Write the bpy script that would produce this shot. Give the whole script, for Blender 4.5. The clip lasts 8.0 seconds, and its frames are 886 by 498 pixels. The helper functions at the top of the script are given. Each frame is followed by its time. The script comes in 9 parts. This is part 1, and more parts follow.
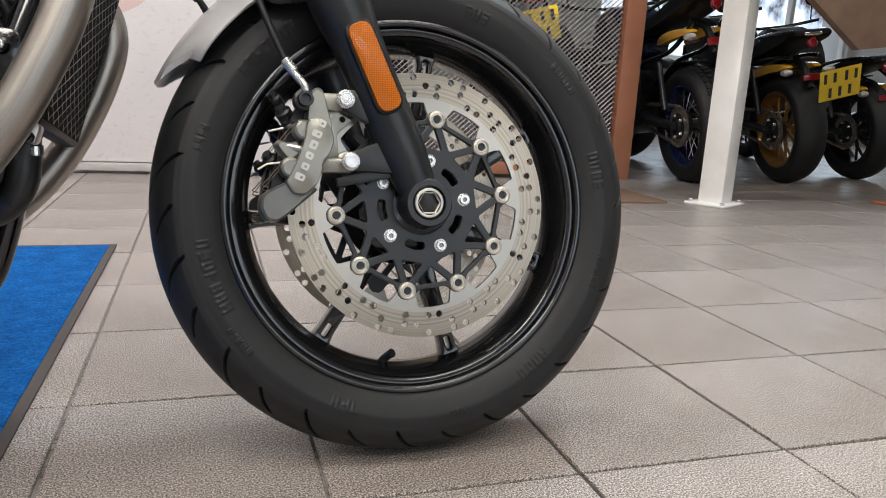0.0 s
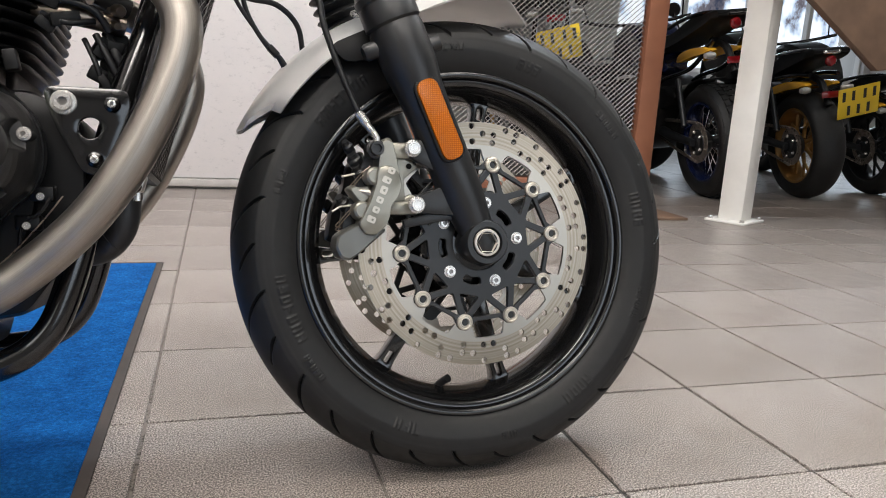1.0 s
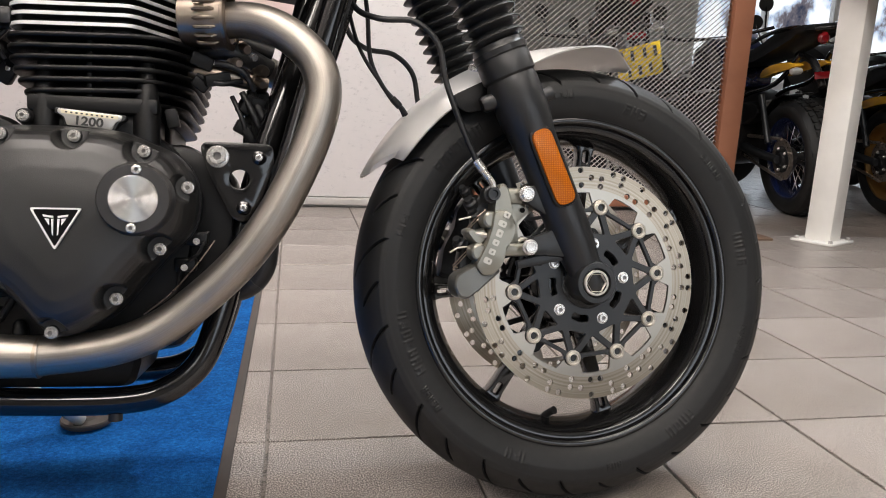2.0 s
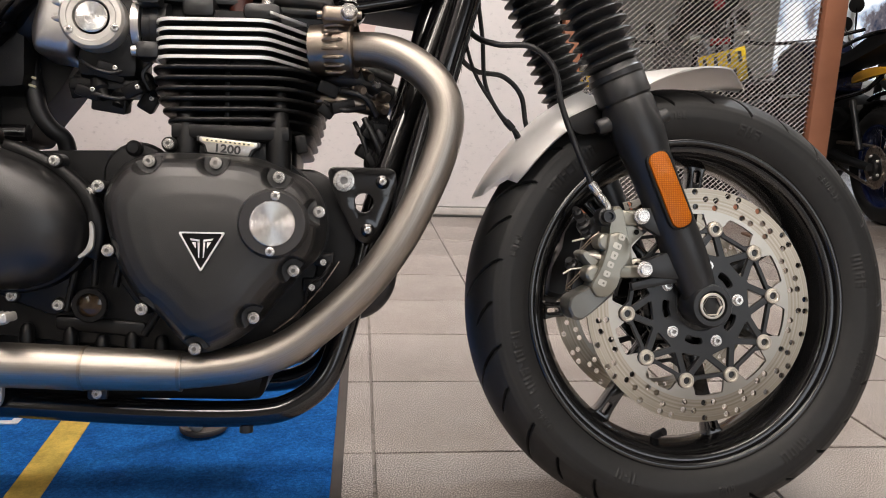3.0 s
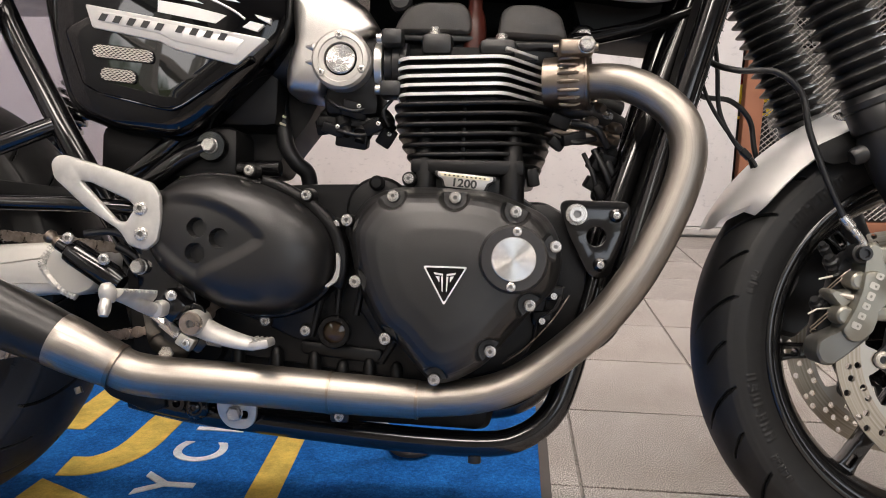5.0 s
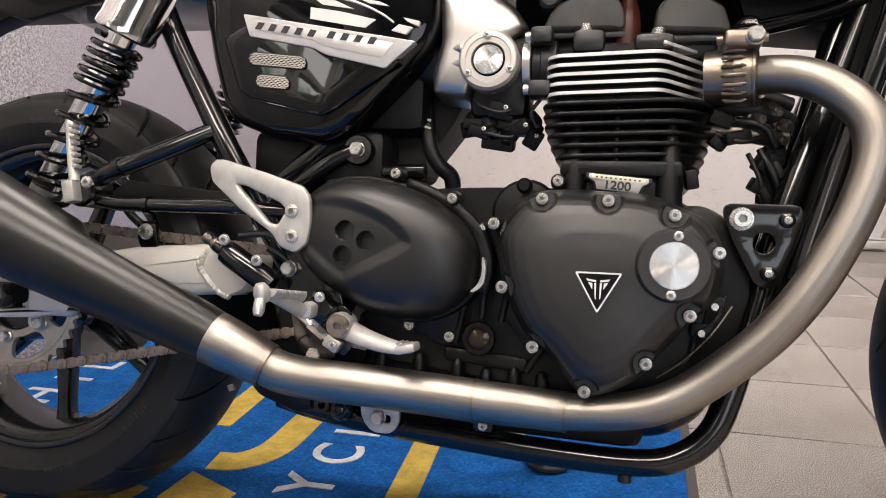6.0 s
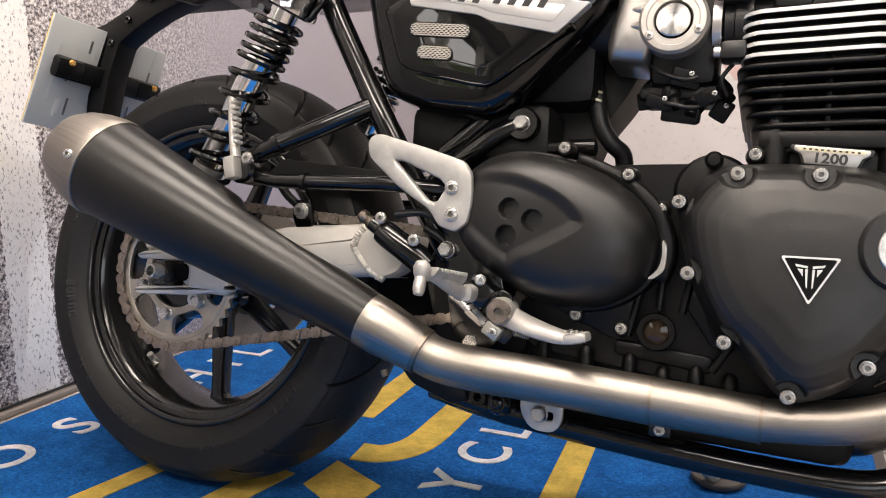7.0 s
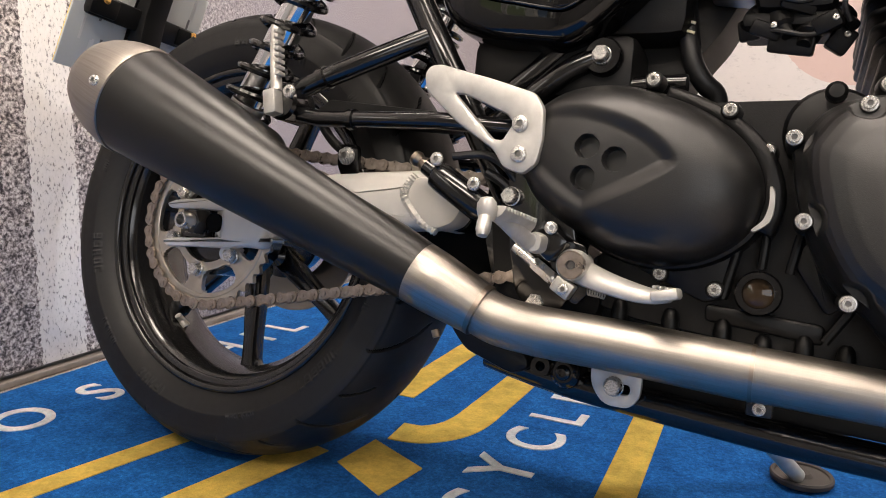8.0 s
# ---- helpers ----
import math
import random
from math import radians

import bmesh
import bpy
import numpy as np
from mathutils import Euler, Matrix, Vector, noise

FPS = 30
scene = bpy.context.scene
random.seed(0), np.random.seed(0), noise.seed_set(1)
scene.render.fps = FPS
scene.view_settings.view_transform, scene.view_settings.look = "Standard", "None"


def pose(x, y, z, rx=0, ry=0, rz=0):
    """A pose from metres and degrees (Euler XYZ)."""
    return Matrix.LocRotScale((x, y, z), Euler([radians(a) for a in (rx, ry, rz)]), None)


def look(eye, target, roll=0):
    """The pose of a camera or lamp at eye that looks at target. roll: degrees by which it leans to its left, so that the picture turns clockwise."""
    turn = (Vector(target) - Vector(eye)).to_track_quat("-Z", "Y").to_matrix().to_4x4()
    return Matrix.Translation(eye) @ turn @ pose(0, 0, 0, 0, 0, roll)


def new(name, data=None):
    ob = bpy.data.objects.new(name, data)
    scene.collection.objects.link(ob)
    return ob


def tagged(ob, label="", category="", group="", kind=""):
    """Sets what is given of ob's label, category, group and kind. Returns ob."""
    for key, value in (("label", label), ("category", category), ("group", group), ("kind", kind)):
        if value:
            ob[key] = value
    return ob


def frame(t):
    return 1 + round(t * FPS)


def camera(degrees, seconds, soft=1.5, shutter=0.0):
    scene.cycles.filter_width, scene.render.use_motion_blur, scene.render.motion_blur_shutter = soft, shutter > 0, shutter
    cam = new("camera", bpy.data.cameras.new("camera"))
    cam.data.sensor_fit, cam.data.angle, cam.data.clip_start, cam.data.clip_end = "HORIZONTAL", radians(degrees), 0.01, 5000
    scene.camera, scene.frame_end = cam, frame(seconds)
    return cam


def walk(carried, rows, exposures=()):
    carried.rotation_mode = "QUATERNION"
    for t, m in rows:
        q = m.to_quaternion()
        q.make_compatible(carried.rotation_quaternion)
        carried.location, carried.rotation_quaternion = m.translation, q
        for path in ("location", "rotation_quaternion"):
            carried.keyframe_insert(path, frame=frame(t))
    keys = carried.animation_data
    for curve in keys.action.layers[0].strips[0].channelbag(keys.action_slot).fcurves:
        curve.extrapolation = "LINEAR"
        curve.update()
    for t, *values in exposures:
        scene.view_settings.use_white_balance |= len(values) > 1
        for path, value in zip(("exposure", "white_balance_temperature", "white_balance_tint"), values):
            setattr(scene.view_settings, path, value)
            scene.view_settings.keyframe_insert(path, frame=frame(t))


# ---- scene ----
cam = camera(62.0, 8.0, soft=1.0)
PATH = [
    (0, (-0.248, -0.835, 0.447), (0.389, 1.011, 0.014), 3.3),
    (0.5, (-0.279, -0.853, 0.471), (0.352, 0.996, 0.044), 3.5),
    (1, (-0.323, -0.88, 0.495), (0.283, 0.979, 0.077), 3.5),
    (1.5, (-0.361, -0.903, 0.523), (0.16, 0.984, 0.114), 3.2),
    (3, (-0.46, -0.909, 0.562), (-0.2, 1.033, 0.161), 2.4),
    (3.5, (-0.495, -0.906, 0.577), (-0.334, 1.048, 0.183), 1.9),
    (4, (-0.524, -0.898, 0.583), (-0.449, 1.063, 0.196), 1.8),
    (4.5, (-0.543, -0.896, 0.584), (-0.563, 1.067, 0.197), 1.5),
    (6, (-0.591, -0.873, 0.57), (-1.057, 1.04, 0.216), 0.0),
    (6.5, (-0.618, -0.851, 0.553), (-1.266, 1.01, 0.212), -0.5),
    (7, (-0.649, -0.826, 0.529), (-1.445, 0.978, 0.197), -0.4),
    (7.5, (-0.682, -0.789, 0.491), (-1.541, 0.988, 0.164), 0.6),
    (8, (-0.71, -0.754, 0.457), (-1.593, 1.01, 0.128), 1.1),
]
walk(cam, [(t, look(eye, target, roll)) for t, eye, target, roll in PATH], exposures=[(0.0, -0.57, 6350, 9), (1.5, -0.57, 6480, 10), (3.0, -0.60, 6820, 13), (4.5, -0.58, 6820, 13), (6.5, -0.55, 6860, 13), (8.0, -0.51, 7200, 13.5)])

# ---- world and lights ----
def build_world():
    w = bpy.data.worlds.new("sky")
    scene.world = w
    w.use_nodes = True
    nt = w.node_tree
    sky = nt.nodes.new("ShaderNodeTexSky")
    sky.sky_type, sky.sun_disc = "NISHITA", False
    sky.sun_elevation, sky.sun_rotation = radians(40), radians(150)
    nt.links.new(sky.outputs[0], nt.nodes["Background"].inputs[0])
    nt.nodes["Background"].inputs[1].default_value = 0.12


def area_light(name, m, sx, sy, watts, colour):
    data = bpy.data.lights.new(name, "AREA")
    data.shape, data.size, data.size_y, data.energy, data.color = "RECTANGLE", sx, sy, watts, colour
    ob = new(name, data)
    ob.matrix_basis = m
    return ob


build_world()
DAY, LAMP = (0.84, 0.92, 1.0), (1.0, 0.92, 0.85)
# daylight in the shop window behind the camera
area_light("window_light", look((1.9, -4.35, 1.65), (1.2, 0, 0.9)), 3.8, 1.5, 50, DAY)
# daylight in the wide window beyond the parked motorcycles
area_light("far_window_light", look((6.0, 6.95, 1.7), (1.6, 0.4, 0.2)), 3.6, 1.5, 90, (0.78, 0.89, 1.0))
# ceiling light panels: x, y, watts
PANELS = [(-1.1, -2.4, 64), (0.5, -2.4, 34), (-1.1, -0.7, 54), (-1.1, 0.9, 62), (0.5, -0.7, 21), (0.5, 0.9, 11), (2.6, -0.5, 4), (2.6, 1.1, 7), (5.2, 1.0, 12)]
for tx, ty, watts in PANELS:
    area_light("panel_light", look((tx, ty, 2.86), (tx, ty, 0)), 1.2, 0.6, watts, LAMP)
# one compact ceiling spot in front of the mesh screen, which throws the wheel's shadow towards the camera
area_light("spot_light", look((1.24, 0.94, 2.86), (0.0, 0.0, 0.1)), 0.10, 0.10, 68, (0.80, 0.90, 1.0))


# ---- materials ----
class Mat:
    """A small wrapper that builds node materials."""

    def __init__(self, name, colour, rough=0.5, metal=0.0, coat=0.0):
        self.m = bpy.data.materials.new(name)
        self.m.use_nodes = True
        self.nt = self.m.node_tree
        self.b = self.nt.nodes["Principled BSDF"]
        self.b.inputs["Base Color"].default_value = (*colour, 1)
        self.b.inputs["Roughness"].default_value = rough
        self.b.inputs["Metallic"].default_value = metal
        self.b.inputs["Coat Weight"].default_value = coat
        self.b.inputs["Coat Roughness"].default_value = 0.04
        self.coords = self.nt.nodes.new("ShaderNodeTexCoord")
        self.height = None

    def node(self, kind, **kw):
        n = self.nt.nodes.new(kind)
        for k, v in kw.items():
            n.inputs[k].default_value = v
        return n

    def link(self, a, b):
        self.nt.links.new(a, b)

    def place(self, stretch=(1, 1, 1)):
        mp = self.node("ShaderNodeMapping")
        mp.inputs["Scale"].default_value = stretch
        self.link(self.coords.outputs["Object"], mp.inputs[0])
        return mp.outputs[0]

    def noise(self, scale, detail=3.0, stretch=(1, 1, 1), rough=0.55):
        n = self.node("ShaderNodeTexNoise", Scale=scale, Detail=detail, Roughness=rough)
        self.link(self.place(stretch), n.inputs["Vector"])
        return n.outputs[0]

    def ramp(self, fac, stops):
        r = self.nt.nodes.new("ShaderNodeValToRGB")
        e = r.color_ramp.elements
        while len(e) < len(stops):
            e.new(0.5)
        for el, (p, c) in zip(e, stops):
            el.position, el.color = p, (*c, 1) if len(c) == 3 else c
        self.link(fac, r.inputs[0])
        return r.outputs[0]

    def mix(self, fac, a, b, mode="MIX"):
        n = self.nt.nodes.new("ShaderNodeMix")
        n.data_type, n.blend_type = "RGBA", mode
        for s, v in ((n.inputs[0], fac), (n.inputs[6], a), (n.inputs[7], b)):
            if isinstance(v, (int, float)):
                s.default_value = v
            elif isinstance(v, tuple):
                s.default_value = (*v, 1)
            else:
                self.link(v, s)
        return n.outputs[2]

    def maths(self, op, a, b=0.0, c=0.0):
        n = self.nt.nodes.new("ShaderNodeMath")
        n.operation = op
        for s, v in zip(n.inputs, (a, b, c)):
            if isinstance(v, (int, float)):
                s.default_value = v
            else:
                self.link(v, s)
        return n.outputs[0]

    def colour(self, socket):
        self.link(socket, self.b.inputs["Base Color"])
        return self

    def rough(self, fac, lo, hi):
        r = self.node("ShaderNodeMapRange")
        r.inputs["To Min"].default_value, r.inputs["To Max"].default_value = lo, hi
        self.link(fac, r.inputs[0])
        self.link(r.outputs[0], self.b.inputs["Roughness"])
        return self

    def bump(self, fac, dist, strength=1.0):
        n = self.node("ShaderNodeBump", Strength=strength, Distance=dist)
        self.link(fac, n.inputs["Height"])
        if self.height is not None:
            self.link(self.height, n.inputs["Normal"])
        self.height = n.outputs[0]
        self.link(self.height, self.b.inputs["Normal"])
        return self

    def xyz(self):
        s = self.node("ShaderNodeSeparateXYZ")
        self.link(self.coords.outputs["Object"], s.inputs[0])
        return s.outputs


def speckled(name, colour, rough, metal=0.0, coat=0.0, grain=900, depth=0.00006, var=0.18, wear=14):
    """Paint or plastic with fine grain and a slow unevenness."""
    k = Mat(name, colour, rough, metal, coat)
    slow, fine = k.noise(wear, 4), k.noise(grain, 2)
    dark, light = tuple(c * (1 - var) for c in colour), tuple(min(1, c * (1 + var)) for c in colour)
    k.colour(k.ramp(slow, [(0.3, dark), (0.7, light)]))
    k.rough(slow, max(0.02, rough - 0.07), min(1, rough + 0.07))
    if depth:
        k.bump(fine, depth)
    return k.m


def brushed(name, colour, rough, stretch, tint=None, aniso=0.5):
    """Metal with drawn scratches along one axis."""
    k = Mat(name, colour, rough, 1.0)
    scratch, slow = k.noise(60, 4, stretch, 0.7), k.noise(9, 3)
    k.colour(k.mix(slow, tuple(c * 0.86 for c in colour), tint or tuple(min(1, c * 1.1) for c in colour)))
    k.rough(scratch, rough - 0.08, rough + 0.1)
    k.bump(scratch, 0.00002)
    return k.m


def drawn_steel(name, colour, rough):
    """Pipe steel with streaks along its length and a little heat colour."""
    k = Mat(name, colour, rough, 1.0)

    def along(sx, sy, detail):
        mp = k.node("ShaderNodeMapping")
        mp.inputs["Scale"].default_value = (sx, sy, 1)
        k.link(k.coords.outputs["UV"], mp.inputs[0])
        n = k.node("ShaderNodeTexNoise", Scale=1.0, Detail=detail, Roughness=0.7)
        k.link(mp.outputs[0], n.inputs["Vector"])
        return n.outputs[0]

    wide, fine, slow = along(1.2, 44, 3), along(9, 240, 4), k.noise(7, 3)
    base = k.mix(slow, tuple(c * 0.85 for c in colour), tuple(min(1, c * 1.12) for c in colour))
    streak = k.mix(1.0, k.ramp(wide, [(0.30, (0.86, 0.855, 0.845)), (0.5, (0.97, 0.965, 0.96)), (0.68, (1.04, 1.04, 1.04))]), k.ramp(fine, [(0.30, (0.78, 0.775, 0.77)), (0.55, (1.0, 1.0, 1.0)), (0.72, (1.10, 1.10, 1.10))]), "MULTIPLY")
    k.colour(k.mix(1.0, base, streak, "MULTIPLY"))
    k.rough(k.mix(0.5, wide, fine), rough - 0.08, rough + 0.08)
    k.bump(wide, 0.00012, 0.9)
    k.bump(fine, 0.00002)
    return k.m


def make_tile():
    k = Mat("floor_tile", (0.35, 0.31, 0.285), 0.42)
    fine, slow, mid = k.noise(420, 3, rough=0.78), k.noise(3.1, 4), k.noise(45, 3)
    base = k.ramp(fine, [(0.40, (0.035, 0.027, 0.022)), (0.46, (0.185, 0.165, 0.150)), (0.53, (0.405, 0.373, 0.348)), (0.595, (0.82, 0.772, 0.730))])
    info = k.nt.nodes.new("ShaderNodeObjectInfo")
    tone = k.ramp(info.outputs["Random"], [(0, (0.90, 0.89, 0.88)), (1, (1.05, 1.04, 1.03))])
    base = k.mix(1.0, base, tone, "MULTIPLY")
    patch = k.noise(1.1, 5, rough=0.7)
    dirt = k.mix(1.0, k.ramp(slow, [(0.36, (0.74, 0.71, 0.68)), (0.60, (1.02, 1.02, 1.02))]), k.ramp(patch, [(0.36, (0.86, 0.85, 0.84)), (0.62, (1.04, 1.03, 1.03))]), "MULTIPLY")
    base = k.mix(1.0, base, (0.955, 0.948, 0.955), "MULTIPLY")
    k.colour(k.mix(1.0, base, dirt, "MULTIPLY"))
    k.rough(mid, 0.25, 0.44)
    k.bump(fine, 0.00042, 0.7)
    k.bump(k.noise(30, 3), 0.0003, 0.5)
    return k.m


def make_grout():
    """Cement joints: pale beside the mat, darker farther out, with dark specks all along."""
    k = Mat("grout", (0.15, 0.13, 0.12), 0.9)
    x, y, z = k.xyz()
    reach = k.maths("ADD", x, k.maths("MULTIPLY", k.noise(5, 4), 0.7))
    base = k.ramp(reach, [(0.16, (0.24, 0.215, 0.195)), (0.42, (0.062, 0.055, 0.050))])
    specks = k.ramp(k.noise(110, 4, rough=0.75), [(0.40, (0.30, 0.29, 0.28)), (0.52, (1, 1, 1))])
    k.colour(k.mix(1.0, base, specks, "MULTIPLY"))
    k.bump(k.noise(300, 2), 0.0003)
    return k.m


def make_carpet(name, colour):
    k = Mat(name, colour, 0.95)
    k.b.inputs["Specular IOR Level"].default_value = 0.08
    fine, mid, slow = k.noise(520, 2, rough=0.8), k.noise(150, 5, rough=0.9), k.noise(20, 5, rough=0.7)
    c1 = k.ramp(mid, [(0.3, tuple(c * (0.5 if colour[0] < 0.1 else 0.80) for c in colour)), (0.50, colour), (0.68, tuple(min(1, c * (1.8 if colour[0] < 0.1 else 1.12)) for c in colour))])
    c2 = k.ramp(slow, [(0.35, (0.72, 0.74, 0.76)), (0.62, (1.16, 1.14, 1.10))])
    k.colour(k.mix(1.0, c1, c2, "MULTIPLY"))
    k.bump(mid, 0.003, 0.7)
    k.bump(fine, 0.0022, 0.9)
    return k.m


def make_road_print():
    """A printed photo of a road surface with one white line."""
    k = Mat("road_print", (0.3, 0.3, 0.3), 0.55)
    x, y, z = k.xyz()
    v1 = k.node("ShaderNodeTexVoronoi", Scale=170.0)
    k.link(k.coords.outputs["Object"], v1.inputs["Vector"])
    n1, n2 = k.noise(150, 4, rough=0.8), k.noise(330, 3, rough=0.8)
    wide = k.noise(12, 3)
    near = k.ramp(n1, [(0.39, (0.025, 0.02, 0.025)), (0.46, (0.20, 0.17, 0.17)), (0.53, (0.52, 0.47, 0.46)), (0.61, (0.88, 0.84, 0.82))])
    far = k.ramp(n2, [(0.38, (0.13, 0.11, 0.13)), (0.5, (0.36, 0.32, 0.36)), (0.62, (0.66, 0.62, 0.65))])
    blend = k.node("ShaderNodeMapRange")
    for key, v in (("From Min", 0.15), ("From Max", 0.8)):
        blend.inputs[key].default_value = v
    k.link(y, blend.inputs[0])
    road = k.mix(blend.outputs[0], near, far)
    # the white line, with worn edges and pits
    edge = k.maths("ADD", y, k.maths("MULTIPLY", k.maths("SUBTRACT", k.noise(60, 4), 0.5), 0.02))
    inside = k.maths("COMPARE", edge, 0.107, 0.045)
    pits = k.ramp(k.noise(190, 3, (1, 1, 0.55), 0.7), [(0.36, (0.30, 0.28, 0.28)), (0.42, (0.86, 0.83, 0.81)), (0.6, (0.92, 0.89, 0.87))])
    k.colour(k.mix(inside, road, pits))
    k.rough(wide, 0.45, 0.6)
    return k.m


def make_pale_print():
    """The faded pale end of the print, with one round pink patch."""
    k = Mat("pale_print", (0.72, 0.68, 0.66), 0.5)
    slow, mid = k.noise(2.2, 4), k.noise(38, 5, (1, 1, 1.6), 0.7)
    base = k.ramp(slow, [(0.3, (0.68, 0.65, 0.64)), (0.7, (0.76, 0.725, 0.71))])
    chips = k.ramp(mid, [(0.30, (0.80, 0.79, 0.80)), (0.42, (1, 1, 1)), (0.7, (1.03, 1.02, 1.02))])
    base = k.mix(1.0, base, chips, "MULTIPLY")
    x, y, z = k.xyz()
    dx, dz = k.maths("SUBTRACT", x, -0.62), k.maths("SUBTRACT", z, 0.93)
    dist = k.maths("SQRT", k.maths("ADD", k.maths("MULTIPLY", dx, dx), k.maths("MULTIPLY", dz, dz)))
    spot = k.maths("LESS_THAN", k.maths("ADD", dist, k.maths("MULTIPLY", mid, 0.01)), 0.29)
    base = k.mix(1.0, base, (0.93, 0.925, 0.93), "MULTIPLY")
    k.colour(k.mix(k.maths("MULTIPLY", spot, 0.75), base, (0.62, 0.42, 0.38)))
    k.rough(slow, 0.42, 0.6)
    return k.m


def make_reflector():
    k = Mat("orange_reflector", (0.75, 0.16, 0.005), 0.14, 0.0, 0.0)
    k.b.inputs["Specular IOR Level"].default_value = 0.3
    v = k.node("ShaderNodeTexVoronoi", Scale=430.0, Randomness=0.12)
    k.link(k.place(), v.inputs["Vector"])
    k.colour(k.ramp(v.outputs["Distance"], [(0.0, (0.66, 0.215, 0.008)), (0.25, (0.47, 0.125, 0.003)), (0.55, (0.34, 0.078, 0.001)), (0.9, (0.19, 0.036, 0.0005))]))
    k.bump(v.outputs["Distance"], 0.0005)
    return k.m


def make_tyre(name, dull):
    """Rubber: tread a little smoother, and painted paler than the side walls for its sheen."""
    k = Mat(name, (0.022, 0.022, 0.023), 0.62)
    slow, fine, mid = k.noise(10, 4), k.noise(700, 2), k.noise(90, 4)
    k.colour(k.ramp(slow, [(0.3, tuple(dull * c for c in (0.0088, 0.0090, 0.0094))), (0.6, tuple(dull * c for c in (0.0130, 0.0131, 0.0134))), (0.8, tuple(dull * c for c in (0.021, 0.0205, 0.0200)))]))
    k.rough(mid, 0.44 + 0.1 * (1 - dull), 0.62 + 0.1 * (1 - dull))
    k.b.inputs["Specular IOR Level"].default_value = 0.45
    k.bump(fine, 0.00012, 0.5)
    return k.m


def make_disc():
    """Turned steel: rings round the Y axis through the object's origin."""
    k = Mat("disc_steel", (0.62, 0.58, 0.53), 0.3, 1.0)
    x, y, z = k.xyz()
    r = k.maths("SQRT", k.maths("ADD", k.maths("MULTIPLY", x, x), k.maths("MULTIPLY", z, z)))
    c = k.node("ShaderNodeCombineXYZ")
    k.link(k.maths("MULTIPLY", r, 420.0), c.inputs[0])
    n = k.node("ShaderNodeTexNoise", Scale=1.0, Detail=5.0, Roughness=0.65)
    k.link(c.outputs[0], n.inputs["Vector"])
    swept = k.ramp(n.outputs[0], [(0.32, (0.24, 0.195, 0.145)), (0.45, (0.33, 0.280, 0.215)), (0.56, (0.40, 0.35, 0.285)), (0.70, (0.50, 0.455, 0.39))])
    # the tabs inside the swept band stay bright
    k.colour(k.mix(k.maths("LESS_THAN", r, 0.1245), swept, (0.42, 0.385, 0.335)))
    tangent = k.nt.nodes.new("ShaderNodeTangent")
    tangent.direction_type, tangent.axis = "RADIAL", "Y"
    k.link(tangent.outputs[0], k.b.inputs["Tangent"])
    k.b.inputs["Anisotropic"].default_value = 0.6
    k.rough(n.outputs[0], 0.24, 0.42)
    k.bump(n.outputs[0], 0.00003)
    return k.m


def make_spun():
    """Machined cap: fine rings, with the fan of light that turning marks give."""
    k = Mat("spun_aluminium", (0.82, 0.81, 0.79), 0.28, 1.0)
    x, y, z = k.xyz()
    r = k.maths("SQRT", k.maths("ADD", k.maths("MULTIPLY", x, x), k.maths("MULTIPLY", z, z)))
    c = k.node("ShaderNodeCombineXYZ")
    k.link(k.maths("MULTIPLY", r, 2500.0), c.inputs[0])
    n = k.node("ShaderNodeTexNoise", Scale=1.0, Detail=2.0)
    k.link(c.outputs[0], n.inputs["Vector"])
    k.rough(n.outputs[0], 0.2, 0.34)
    tangent = k.nt.nodes.new("ShaderNodeTangent")
    tangent.direction_type, tangent.axis = "RADIAL", "Y"
    k.link(tangent.outputs[0], k.b.inputs["Tangent"])
    k.b.inputs["Anisotropic"].default_value = 0.95
    k.bump(n.outputs[0], 0.00002)
    return k.m


def glowing(name, colour, strength):
    k = Mat(name, (0, 0, 0), 0.5)
    k.b.inputs["Emission Color"].default_value = (*colour, 1)
    k.b.inputs["Emission Strength"].default_value = strength
    return k.m


def make_street():
    """The blurred bright street outside: pale sky, dark shapes."""
    k = Mat("street_backdrop", (0, 0, 0), 1.0)
    n = k.noise(2.6, 5, (1, 1, 0.7), 0.62)
    c = k.ramp(n, [(0.34, (0.02, 0.03, 0.06)), (0.43, (0.13, 0.12, 0.14)), (0.50, (0.45, 0.55, 0.70)), (0.56, (0.85, 0.93, 1.0)), (0.72, (0.95, 0.98, 1))])
    k.link(c, k.b.inputs["Emission Color"])
    k.b.inputs["Emission Strength"].default_value = 1.9
    return k.m


def make_garden():
    """Blurred greenery below a pale sky."""
    k = Mat("garden_backdrop", (0, 0, 0), 1.0)
    x, y, z = k.xyz()
    n = k.noise(4.0, 4)
    up = k.maths("ADD", z, k.maths("MULTIPLY", n, 0.8))
    c = k.ramp(k.maths("MULTIPLY", up, 0.36), [(0.35, (0.085, 0.088, 0.065)), (0.90, (0.070, 0.085, 0.045)), (0.97, (0.55, 0.62, 0.60)), (1.0, (1, 1, 1))])
    k.link(c, k.b.inputs["Emission Color"])
    k.b.inputs["Emission Strength"].default_value = 9.0
    return k.m


